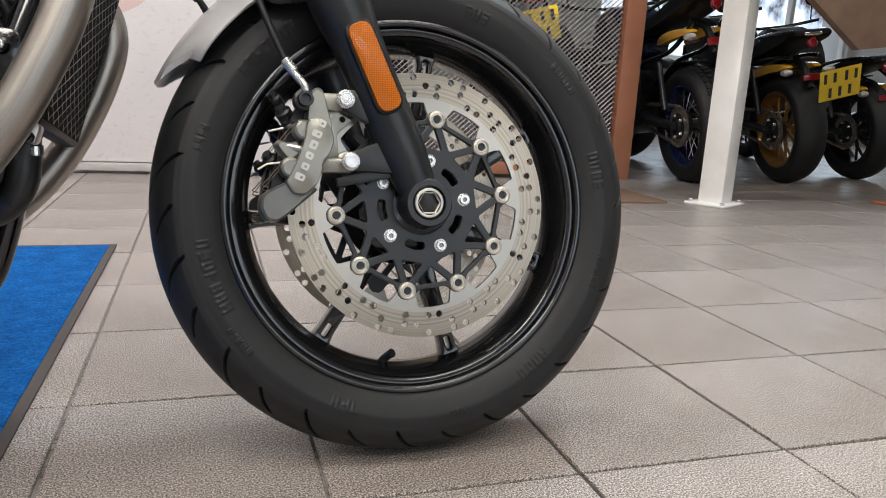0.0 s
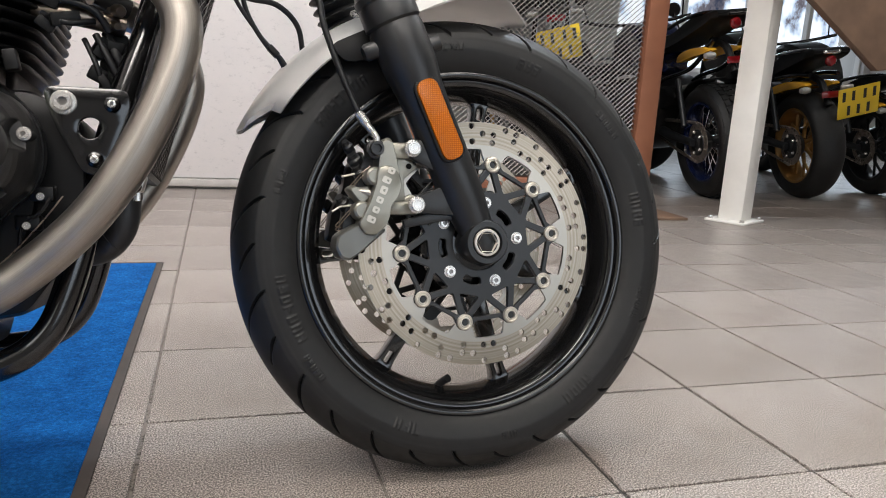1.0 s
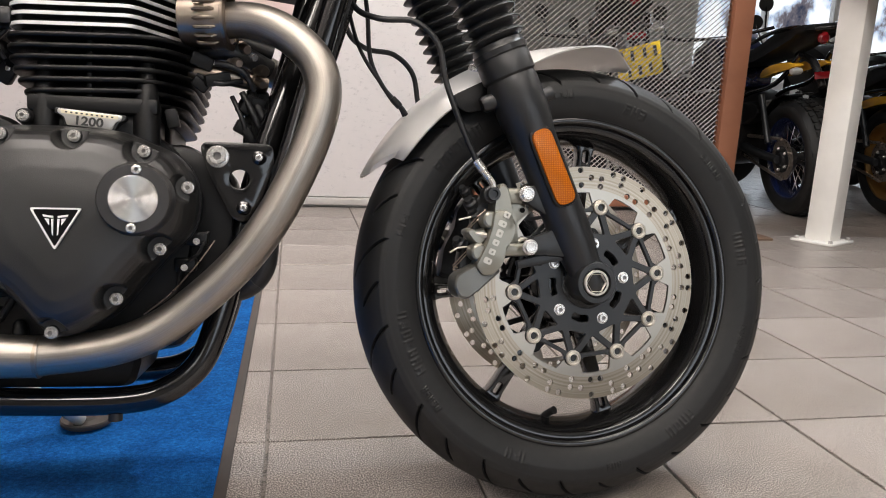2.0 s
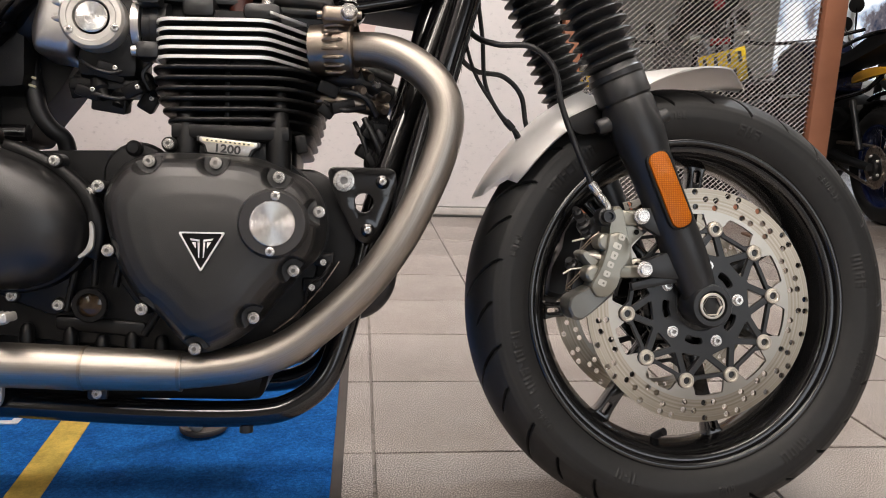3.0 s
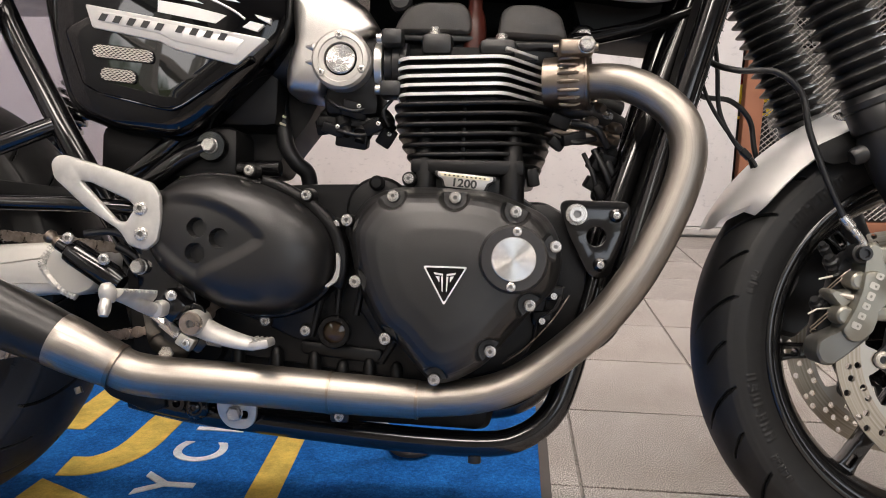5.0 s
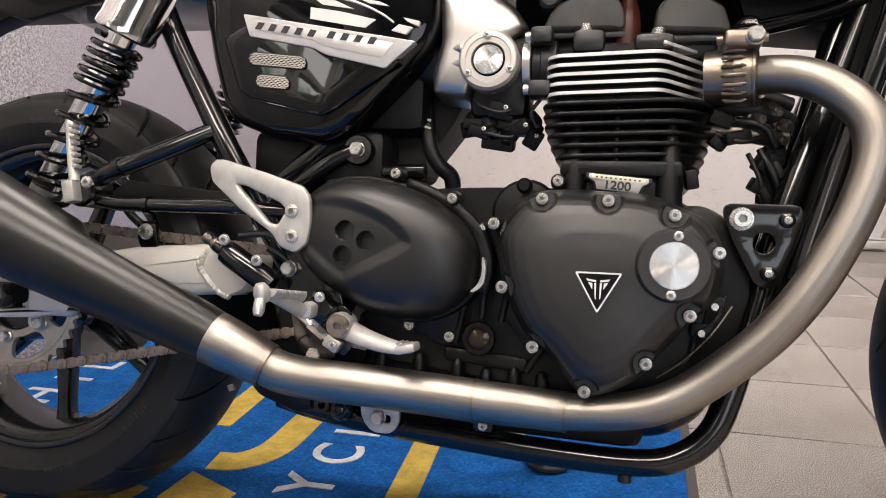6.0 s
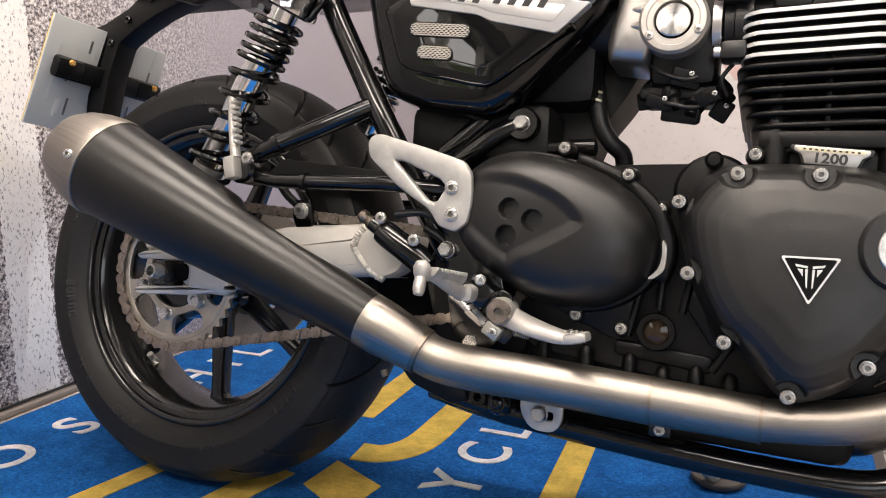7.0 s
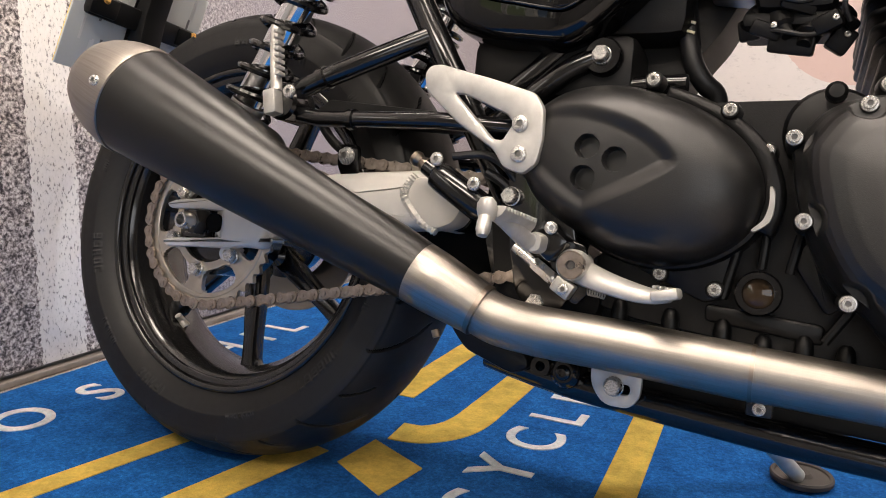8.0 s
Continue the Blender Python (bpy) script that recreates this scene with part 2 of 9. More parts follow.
M = {}
M["tile"], M["blue"] = make_tile(), make_carpet("blue_carpet", (0.008, 0.102, 0.345))
M["yellow_carpet"], M["white_carpet"] = make_carpet("yellow_carpet", (0.62, 0.43, 0.10)), make_carpet("white_carpet", (0.66, 0.68, 0.70))
M["grout"] = make_grout()
M["edge_rubber"] = speckled("edge_rubber", (0.055, 0.045, 0.04), 0.75, grain=400, depth=0.0001)
M["road_print"], M["pale_print"] = make_road_print(), make_pale_print()
M["tyre"], M["sidewall"], M["disc"], M["spun"], M["reflector"] = make_tyre("tyre_rubber", 0.76), make_tyre("sidewall_shaded_rubber", 0.56), make_disc(), make_spun(), make_reflector()
M["satin_black"] = speckled("satin_black", (0.0125, 0.0130, 0.0140), 0.36, grain=1500, depth=0.00005, var=0.25)
M["engine_black"] = speckled("engine_black", (0.0105, 0.0103, 0.0104), 0.36, grain=1300, depth=0.00012, var=0.25)
M["engine_black"].node_tree.nodes["Principled BSDF"].inputs["Specular IOR Level"].default_value = 0.6
# darker, duller copy of engine_black, with shade round the covers in its colour
M["case_shaded"] = speckled("crankcase_shaded_black", (0.0042, 0.0042, 0.0045), 0.37, grain=1100, depth=0.00015, var=0.3)
M["charcoal"] = speckled("charcoal_paint", (0.030, 0.029, 0.029), 0.38, grain=1300, depth=0.00005, var=0.15)
M["dark_steel"] = speckled("dark_steel", (0.085, 0.080, 0.074), 0.28, 0.85, depth=0, var=0.2)
M["case_shaded"].node_tree.nodes["Principled BSDF"].inputs["Specular IOR Level"].default_value = 0.28
M["crackle_black"] = speckled("crackle_black", (0.085, 0.080, 0.076), 0.44, grain=800, depth=0.00025, var=0.3)
M["matt_black"] = speckled("matt_black", (0.0085, 0.0081, 0.0077), 0.33, grain=2000, depth=0.00003, var=0.2)
M["gloss_black"] = speckled("gloss_black", (0.003, 0.003, 0.0035), 0.10, depth=0, var=0.1, wear=3)
M["oil_glass"] = Mat("oil_glass", (0.030, 0.018, 0.009), 0.06).m
M["lacquer"] = Mat("black_lacquer", (0.0028, 0.0028, 0.0034), 0.025).m
M["frame_black"] = speckled("frame_black", (0.004, 0.004, 0.0045), 0.15, coat=0.4, grain=200, depth=0.00004, var=0.2)
M["wheel_black"] = speckled("wheel_black", (0.0075, 0.0075, 0.0078), 0.20, coat=0.5, grain=1200, depth=0.00004, var=0.2)
M["plastic_black"] = speckled("plastic_black", (0.007, 0.007, 0.0072), 0.45, grain=1100, depth=0.0002, var=0.2)
M["plastic_black"].node_tree.nodes["Principled BSDF"].inputs["Specular IOR Level"].default_value = 0.25
M["rubber"] = speckled("rubber", (0.010, 0.010, 0.011), 0.42, grain=900, depth=0.00008, var=0.3)
# near-black, hardly glossy: paints the shade inside holes, grooves and gaps
M["cavity"] = speckled("cavity_shade_black", (0.006, 0.006, 0.006), 0.8, depth=0, var=0.2)
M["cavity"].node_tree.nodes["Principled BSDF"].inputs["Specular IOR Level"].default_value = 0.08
M["steel"] = drawn_steel("brushed_steel", (0.395, 0.362, 0.325), 0.41)
M["steel_warm"] = brushed("heated_steel", (0.29, 0.240, 0.198), 0.34, (20, 1, 20), (0.36, 0.302, 0.25))
M["steel_cap"] = drawn_steel("cap_steel", (0.42, 0.385, 0.345), 0.36)
M["chrome"] = speckled("chrome", (0.85, 0.85, 0.86), 0.06, 1.0, depth=0, var=0.03)
# darker than the bolt heads: shade down the socket is in this colour
M["socket"] = speckled("bolt_socket", (0.24, 0.23, 0.22), 0.3, 0.7, depth=0, var=0.1)
M["zinc"] = speckled("zinc_bolt", (0.66, 0.64, 0.61), 0.27, 0.74, depth=0, var=0.08)
M["aluminium"] = speckled("bead_blasted_aluminium", (0.55, 0.535, 0.505), 0.40, 0.50, grain=1400, depth=0.0001, var=0.13, wear=60)
M["cast_alu"] = speckled("cast_aluminium", (0.56, 0.54, 0.52), 0.36, 1.0, grain=900, depth=0.0002, var=0.16)
M["swing_alu"] = speckled("painted_swingarm", (0.70, 0.675, 0.63), 0.38, 0.15, grain=1400, depth=0.00006, var=0.08)
M["silver"] = speckled("silver_paint", (0.66, 0.645, 0.63), 0.36, 0.45, 0.3, grain=2500, depth=0.00002, var=0.06)
M["caliper"] = speckled("caliper_grey", (0.29, 0.28, 0.24), 0.36, 0.65, grain=1500, depth=0.00008, var=0.12)
M["caliper_dark"] = speckled("caliper_dark", (0.15, 0.148, 0.135), 0.34, 0.6, grain=1500, depth=0.00006, var=0.15)
M["polish"] = speckled("polished_fin_edge", (0.78, 0.77, 0.76), 0.38, 0.45, grain=900, depth=0.00003, var=0.06)
M["white_mark"] = speckled("white_mark", (0.74, 0.74, 0.72), 0.4, depth=0, var=0.05)
M["dark_mark"] = speckled("dark_mark", (0.03, 0.03, 0.03), 0.4, depth=0, var=0.1)
M["cream"] = speckled("cream_enamel", (0.72, 0.66, 0.48), 0.35, depth=0, var=0.06)
M["maroon"] = speckled("maroon_rubber", (0.075, 0.018, 0.012), 0.3, depth=0, var=0.2)
M["brass"] = speckled("brass", (0.80, 0.42, 0.12), 0.28, 0.8, depth=0, var=0.1)
M["gold"] = speckled("gold_paint", (0.40, 0.235, 0.085), 0.35, 0.7, var=0.12)
M["chain"] = speckled("chain_steel", (0.33, 0.275, 0.235), 0.29, 0.75, grain=500, depth=0.0002, var=0.35, wear=80)
M["ring_steel"] = speckled("turned_ring", (0.56, 0.54, 0.51), 0.36, 0.75, grain=1800, depth=0.00003, var=0.1)
M["bobbin_steel"] = speckled("bobbin_steel", (0.58, 0.545, 0.48), 0.42, 0.8, grain=1500, depth=0.00003, var=0.12)
M["sprocket_steel"] = speckled("sprocket_steel", (0.54, 0.50, 0.43), 0.33, 0.9, grain=1200, depth=0.00006, var=0.15, wear=40)
M["white_paint"] = speckled("white_paint", (0.78, 0.76, 0.72), 0.42, grain=120, depth=0.0004, var=0.06, wear=6)
M["rust_paint"] = speckled("rust_brown_paint", (0.33, 0.135, 0.075), 0.5, grain=200, depth=0.0002, var=0.12, wear=5)
M["mesh_dark"] = speckled("mesh_steel", (0.27, 0.245, 0.23), 0.45, 0.4, var=0.2)
M["plaster"] = speckled("plaster", (0.60, 0.58, 0.55), 0.8, grain=150, depth=0.0006, var=0.06, wear=2)
M["skirting"] = speckled("skirting_paint", (0.46, 0.43, 0.41), 0.45, depth=0, var=0.1)
M["plate_yellow"] = speckled("plate_yellow", (0.92, 0.64, 0.04), 0.35, depth=0, var=0.05)
M["plate_back"] = speckled("plate_back", (0.64, 0.66, 0.64), 0.3, depth=0, var=0.06, wear=5)
M["yellow_paint"] = speckled("yellow_paint", (0.80, 0.42, 0.03), 0.25, 0.0, 0.6, depth=0, var=0.05)
M["blue_paint"] = speckled("blue_paint", (0.005, 0.011, 0.055), 0.25, 0.0, 0.7, depth=0, var=0.1)
M["grey_paint"] = speckled("grey_paint", (0.22, 0.22, 0.22), 0.3, 0.4, 0.4, depth=0, var=0.1)
M["red_paint"] = speckled("red_paint", (0.45, 0.02, 0.015), 0.25, 0.0, 0.7, depth=0, var=0.1)
M["red_lens"] = speckled("red_lens", (0.22, 0.006, 0.010), 0.12, 0.0, 0.8, depth=0, var=0.1)
M["wood"] = speckled("plywood", (0.17, 0.105, 0.070), 0.55, grain=60, depth=0.0002, var=0.2, wear=9)
M["ceiling_grey"] = speckled("ceiling_paint", (0.28, 0.27, 0.26), 0.8, grain=150, depth=0.0006, var=0.06, wear=2)
M["cladding"] = speckled("grey_cladding", (0.26, 0.255, 0.25), 0.6, grain=150, depth=0.0004, var=0.1, wear=2)
M["street"], M["garden"] = make_street(), make_garden()
M["tube_glow"] = glowing("tube_glow", (1.0, 0.95, 0.88), 6.0)


# ---- shape helpers ----
def obj(name, bm, mat, parent=None, label="", sharp=35):
    """Links a bmesh as one mesh object."""
    me = bpy.data.meshes.new(name)
    bmesh.ops.recalc_face_normals(bm, faces=bm.faces)
    bm.to_mesh(me)
    bm.free()
    return mesh_obj(name, me, mat, parent, label, sharp)


def mesh_obj(name, me, mat, parent=None, label="", sharp=35):
    if not me.materials:
        me.materials.append(M[mat])
    me.shade_smooth()
    me.set_sharp_from_angle(angle=radians(sharp))
    ob = new(name, me)
    if parent is not None:
        ob.parent = parent
    if label:
        ob["label"] = label
    return ob


part = obj


def put(name, me, parent, loc=(0, 0, 0), rot=(0, 0, 0), size=1.0, label=""):
    """One more object on a shared mesh."""
    ob = new(name, me)
    ob.parent = parent
    s = size if isinstance(size, tuple) else (size,) * 3
    ob.matrix_basis = Matrix.LocRotScale(loc, Euler([radians(a) for a in rot]), s)
    if label:
        ob["label"] = label
    return ob


def thing(name, label, category, m=None, group=""):
    ob = new(name)
    ob.empty_display_size = 0.1
    if m is not None:
        ob.matrix_basis = m
    return tagged(ob, label, category, group)


def spline(pts, n=8, closed=False):
    """Catmull-Rom through points of any size."""
    p = [Vector(q) for q in pts]
    k = len(p)
    out = []
    for i in range(k if closed else k - 1):
        if closed:
            a, b, c, d = p[i - 1], p[i], p[(i + 1) % k], p[(i + 2) % k]
        else:
            a, b, c, d = p[max(i - 1, 0)], p[i], p[i + 1], p[min(i + 2, k - 1)]
        for j in range(n):
            t = j / n
            out.append(0.5 * ((2 * b) + (c - a) * t + (2 * a - 5 * b + 4 * c - d) * t * t + (3 * b - a - 3 * c + d) * t**3))
    if not closed:
        out.append(p[-1])
    return out


def rounded(pts, r, n=5):
    """A polygon with filleted corners, as 2D points."""
    p = [Vector(q) for q in pts]
    out = []
    for i, b in enumerate(p):
        a, c = p[i - 1], p[(i + 1) % len(p)]
        u, v = (a - b), (c - b)
        cut = min(r, 0.48 * u.length, 0.48 * v.length)
        s, e = b + u.normalized() * cut, b + v.normalized() * cut
        for j in range(n + 1):
            t = j / n
            out.append((1 - t) ** 2 * s + 2 * t * (1 - t) * b + t * t * e)
    return out


def circle(cx, cz, r, n=24):
    return [Vector((cx + r * math.cos(2 * math.pi * i / n), cz + r * math.sin(2 * math.pi * i / n))) for i in range(n)]


def tube(path, radius, seg=14, cap=True, bm=None, flat=1.0):
    """A tube along a path; radius is one number or one for each point."""
    bm = bm or bmesh.new()
    p = [Vector(q) for q in path]
    rs = radius if isinstance(radius, (list, tuple)) else [radius] * len(p)
    t0 = (p[1] - p[0]).normalized()
    u = t0.orthogonal().normalized()
    rings = []
    for i, q in enumerate(p):
        t = (p[min(i + 1, len(p) - 1)] - p[max(i - 1, 0)]).normalized()
        u = (u - t * u.dot(t)).normalized()
        v = t.cross(u)
        rings.append([bm.verts.new(q + rs[i] * (u * math.cos(a) + flat * v * math.sin(a))) for a in (2 * math.pi * k / seg for k in range(seg))])
    uv = bm.loops.layers.uv.verify()
    far = [0.0]
    for a, b in zip(p, p[1:]):
        far.append(far[-1] + (b - a).length)
    for i, (a, b) in enumerate(zip(rings, rings[1:])):
        for k in range(seg):
            face = bm.faces.new((a[k], a[(k + 1) % seg], b[(k + 1) % seg], b[k]))
            for loop, (h, v) in zip(face.loops, ((i, k), (i, k + 1), (i + 1, k + 1), (i + 1, k))):
                loop[uv].uv = (far[h], v / seg)
    if cap:
        bm.faces.new(rings[0][::-1])
        bm.faces.new(rings[-1])
    return bm


def lathe(profile, seg=48, loc=(0, 0, 0), axis=(0, -1, 0), bm=None, closed=False, sweep=None):
    """Turns rows of (radius, height along axis) about an axis through loc."""
    bm = bm or bmesh.new()
    ax = Vector(axis).normalized()
    u = Vector((1, 0, 0)) if abs(ax.x) < 0.8 else Vector((0, 0, 1))
    u = (u - ax * u.dot(ax)).normalized()
    v = ax.cross(u)
    o = Vector(loc)
    rings = []
    for r, h in profile:
        if r < 1e-6:
            rings.append([bm.verts.new(o + ax * h)])
        else:
            rings.append([bm.verts.new(o + ax * h + r * (u * math.cos(2 * math.pi * k / seg) + v * math.sin(2 * math.pi * k / seg))) for k in range(seg)])
    pairs = list(zip(rings, rings[1:])) + ([(rings[-1], rings[0])] if closed else [])
    uv = bm.loops.layers.uv.verify()
    far = [0.0]
    for (r0, h0), (r1, h1) in zip(profile, profile[1:]):
        far.append(far[-1] + math.hypot(r1 - r0, h1 - h0))
    for i, (a, b) in enumerate(pairs):
        for k in range(seg):
            n = (k + 1) % seg
            if len(a) == 1 and len(b) == 1:
                continue
            if len(a) == 1:
                bm.faces.new((a[0], b[n], b[k]))
            elif len(b) == 1:
                bm.faces.new((a[k], a[n], b[0]))
            else:
                face = bm.faces.new((a[k], a[n], b[n], b[k]))
                for loop, (h, v) in zip(face.loops, ((i, k), (i, k + 1), (i + 1, k + 1), (i + 1, k))):
                    loop[uv].uv = (far[h % len(far)], v / seg)
    return bm


def sheet(outline, y0, y1, holes=(), bevel=0.0, plane="XZ", bm=None):
    """A flat piece cut to an outline, with holes, from y0 (front) to y1."""
    own = bmesh.new()
    edges = []
    to3 = (lambda q: (q[0], y0, q[1])) if plane == "XZ" else ((lambda q: (q[0], q[1], y0)) if plane == "XY" else (lambda q: (y0, q[0], q[1])))
    rim = []
    for loop in (outline, *holes):
        vs = [own.verts.new(to3(q)) for q in loop]
        rim += [own.edges.new((a, b)) for a, b in zip(vs, vs[1:] + vs[:1])]
    if holes:
        bmesh.ops.triangle_fill(own, use_beauty=True, use_dissolve=False, edges=rim)
    else:
        own.faces.new(own.verts[:])
    faces = own.faces[:]
    got = bmesh.ops.extrude_face_region(own, geom=faces)
    d = y1 - y0
    shift = Vector((0, d, 0)) if plane == "XZ" else (Vector((0, 0, d)) if plane == "XY" else Vector((d, 0, 0)))
    bmesh.ops.translate(own, vec=shift, verts=[v for v in got["geom"] if isinstance(v, bmesh.types.BMVert)])
    bmesh.ops.recalc_face_normals(own, faces=own.faces)
    if bevel:
        sel = [e for e in own.edges if len(e.link_faces) == 2 and e.calc_face_angle(0) > 1.2]
        n = 1 if plane == "XZ" else (2 if plane == "XY" else 0)
        sel = [e for e in sel if abs(e.verts[0].co[n] - e.verts[1].co[n]) < 1e-6]
        bmesh.ops.bevel(own, geom=sel, offset=bevel, segments=2, profile=0.5, affect="EDGES")
    if bm is None:
        return own
    join(bm, own)
    return bm


def join(bm, other, m=None):
    """Adds one bmesh to another, moved by m."""
    if m is not None:
        bmesh.ops.transform(other, matrix=m, verts=other.verts)
    me = bpy.data.meshes.new("tmp")
    other.to_mesh(me)
    other.free()
    bm.from_mesh(me)
    bpy.data.meshes.remove(me)
    return bm


def loft(outline, layers, cap_end=True, cap_start=False, centre=None, bm=None):
    """Stacks scaled copies of an outline: rows of (scale, y)."""
    bm = bm or bmesh.new()
    c = Vector(centre) if centre else sum((Vector(q) for q in outline), Vector((0, 0))) / len(outline)
    rings = []
    for s, y in layers:
        rings.append([bm.verts.new(((c + (Vector(q) - c) * s)[0], y, (c + (Vector(q) - c) * s)[1])) for q in outline])
    k = len(outline)
    for a, b in zip(rings, rings[1:]):
        for i in range(k):
            bm.faces.new((a[i], a[(i + 1) % k], b[(i + 1) % k], b[i]))
    if cap_end:
        bm.faces.new(rings[-1])
    if cap_start:
        bm.faces.new(rings[0])
    return bm


def block(x0, x1, y0, y1, z0, z1, bevel=0.004, seg=2, bm=None, m=None):
    own = bmesh.new()
    bmesh.ops.create_cube(own, size=1)
    bmesh.ops.scale(own, vec=(x1 - x0, y1 - y0, z1 - z0), verts=own.verts)
    bmesh.ops.translate(own, vec=((x0 + x1) / 2, (y0 + y1) / 2, (z0 + z1) / 2), verts=own.verts)
    if bevel:
        bmesh.ops.bevel(own, geom=own.edges[:], offset=min(bevel, 0.49 * min(abs(x1 - x0), abs(y1 - y0), abs(z1 - z0))), segments=seg, profile=0.5, affect="EDGES")
    if m is not None:
        bmesh.ops.transform(own, matrix=m, verts=own.verts)
    if bm is None:
        return own
    return join(bm, own)


def arc_xz(cx, cz, r, a0, a1, n):
    return [(cx + r * math.cos(radians(a0 + (a1 - a0) * i / n)), cz + r * math.sin(radians(a0 + (a1 - a0) * i / n))) for i in range(n + 1)]


def beam(a, b, w, y0, y1, bevel=0.0, bm=None, w2=None):
    """A straight strut in an XZ plane between two points."""
    a, b = Vector(a), Vector(b)
    d = (b - a).normalized()
    n = Vector((-d.y, d.x))
    w2 = w if w2 is None else w2
    return sheet([a + n * w / 2, a - n * w / 2, b - n * w2 / 2, b + n * w2 / 2], y0, y1, bevel=bevel, bm=bm)


def text_mesh(body, size, depth=0.0004, bold=0.0):
    cu = bpy.data.curves.new("lettering", "FONT")
    cu.body, cu.size, cu.extrude, cu.offset, cu.align_x, cu.align_y = body, size, depth, bold, "CENTER", "CENTER"
    ob = new("lettering", cu)
    bpy.context.view_layer.update()
    me = bpy.data.meshes.new_from_object(ob)
    bpy.data.objects.remove(ob)
    return me


# shared fasteners; they point to -Y
def fastener(name, prof, socket, mat):
    bm = lathe(prof, 24)
    me = bpy.data.meshes.new(name)
    bmesh.ops.recalc_face_normals(bm, faces=bm.faces)
    bm.to_mesh(me)
    bm.free()
    me.materials.append(M[mat])
    me.materials.append(M["socket"])
    for f in me.polygons:
        # the socket: faces well inside the head, darkened to paint its shade
        if socket and max(math.hypot(me.vertices[i].co.x, me.vertices[i].co.z) for i in f.vertices) < socket:
            f.material_index = 1
    me.shade_smooth()
    me.set_sharp_from_angle(angle=radians(28))
    return me


FLANGE = fastener("bolt", [(1.0, 0), (1.0, 0.20), (0.94, 0.27), (0.76, 0.29), (0.75, 0.72), (0.69, 0.80), (0.37, 0.80), (0.33, 0.70), (0.32, 0.45), (0.0, 0.45)], 0.34, "zinc")
BUTTON = fastener("bolt", [(1.0, 0), (0.98, 0.25), (0.88, 0.45), (0.62, 0.56), (0.40, 0.57), (0.36, 0.50), (0.35, 0.25), (0.0, 0.25)], 0.37, "zinc")
CAPBOLT = fastener("bolt", [(1.0, 0), (1.0, 0.20), (0.94, 0.27), (0.80, 0.30), (0.78, 0.70), (0.70, 0.80), (0.55, 0.80), (0.48, 0.72), (0.20, 0.70), (0.0, 0.70)], 0.0, "zinc")
BRASS = fastener("bolt", [(1.0, 0), (0.98, 0.25), (0.85, 0.5), (0.55, 0.68), (0.0, 0.70)], 0.0, "brass")
DARKBOLT = fastener("bolt", [(1.0, 0), (0.98, 0.25), (0.85, 0.5), (0.55, 0.68), (0.42, 0.68), (0.40, 0.35), (0.0, 0.3)], 0.4, "frame_black")


def hex_mesh():
    bm = bmesh.new()
    lathe([(1.0, 0), (1.0, 0.25), (0.9, 0.32)], 24, bm=bm)
    lathe([(0.88, 0.3), (0.88, 0.95), (0.76, 1.1), (0.45, 1.1), (0.42, 0.95), (0.0, 0.95)], 6, bm=bm)
    me = bpy.data.meshes.new("nut")
    bmesh.ops.recalc_face_normals(bm, faces=bm.faces)
    for f in bm.faces:
        f.smooth = False
    bm.to_mesh(me)
    bm.free()
    me.materials.append(M["zinc"])
    return me


HEXNUT = hex_mesh()


def bolt(parent, x, y, z, r, kind=None, rot=(0, 0, 0), name="bolt", label=""):
    return put(name, kind or FLANGE, parent, (x, y, z), rot, r, label)


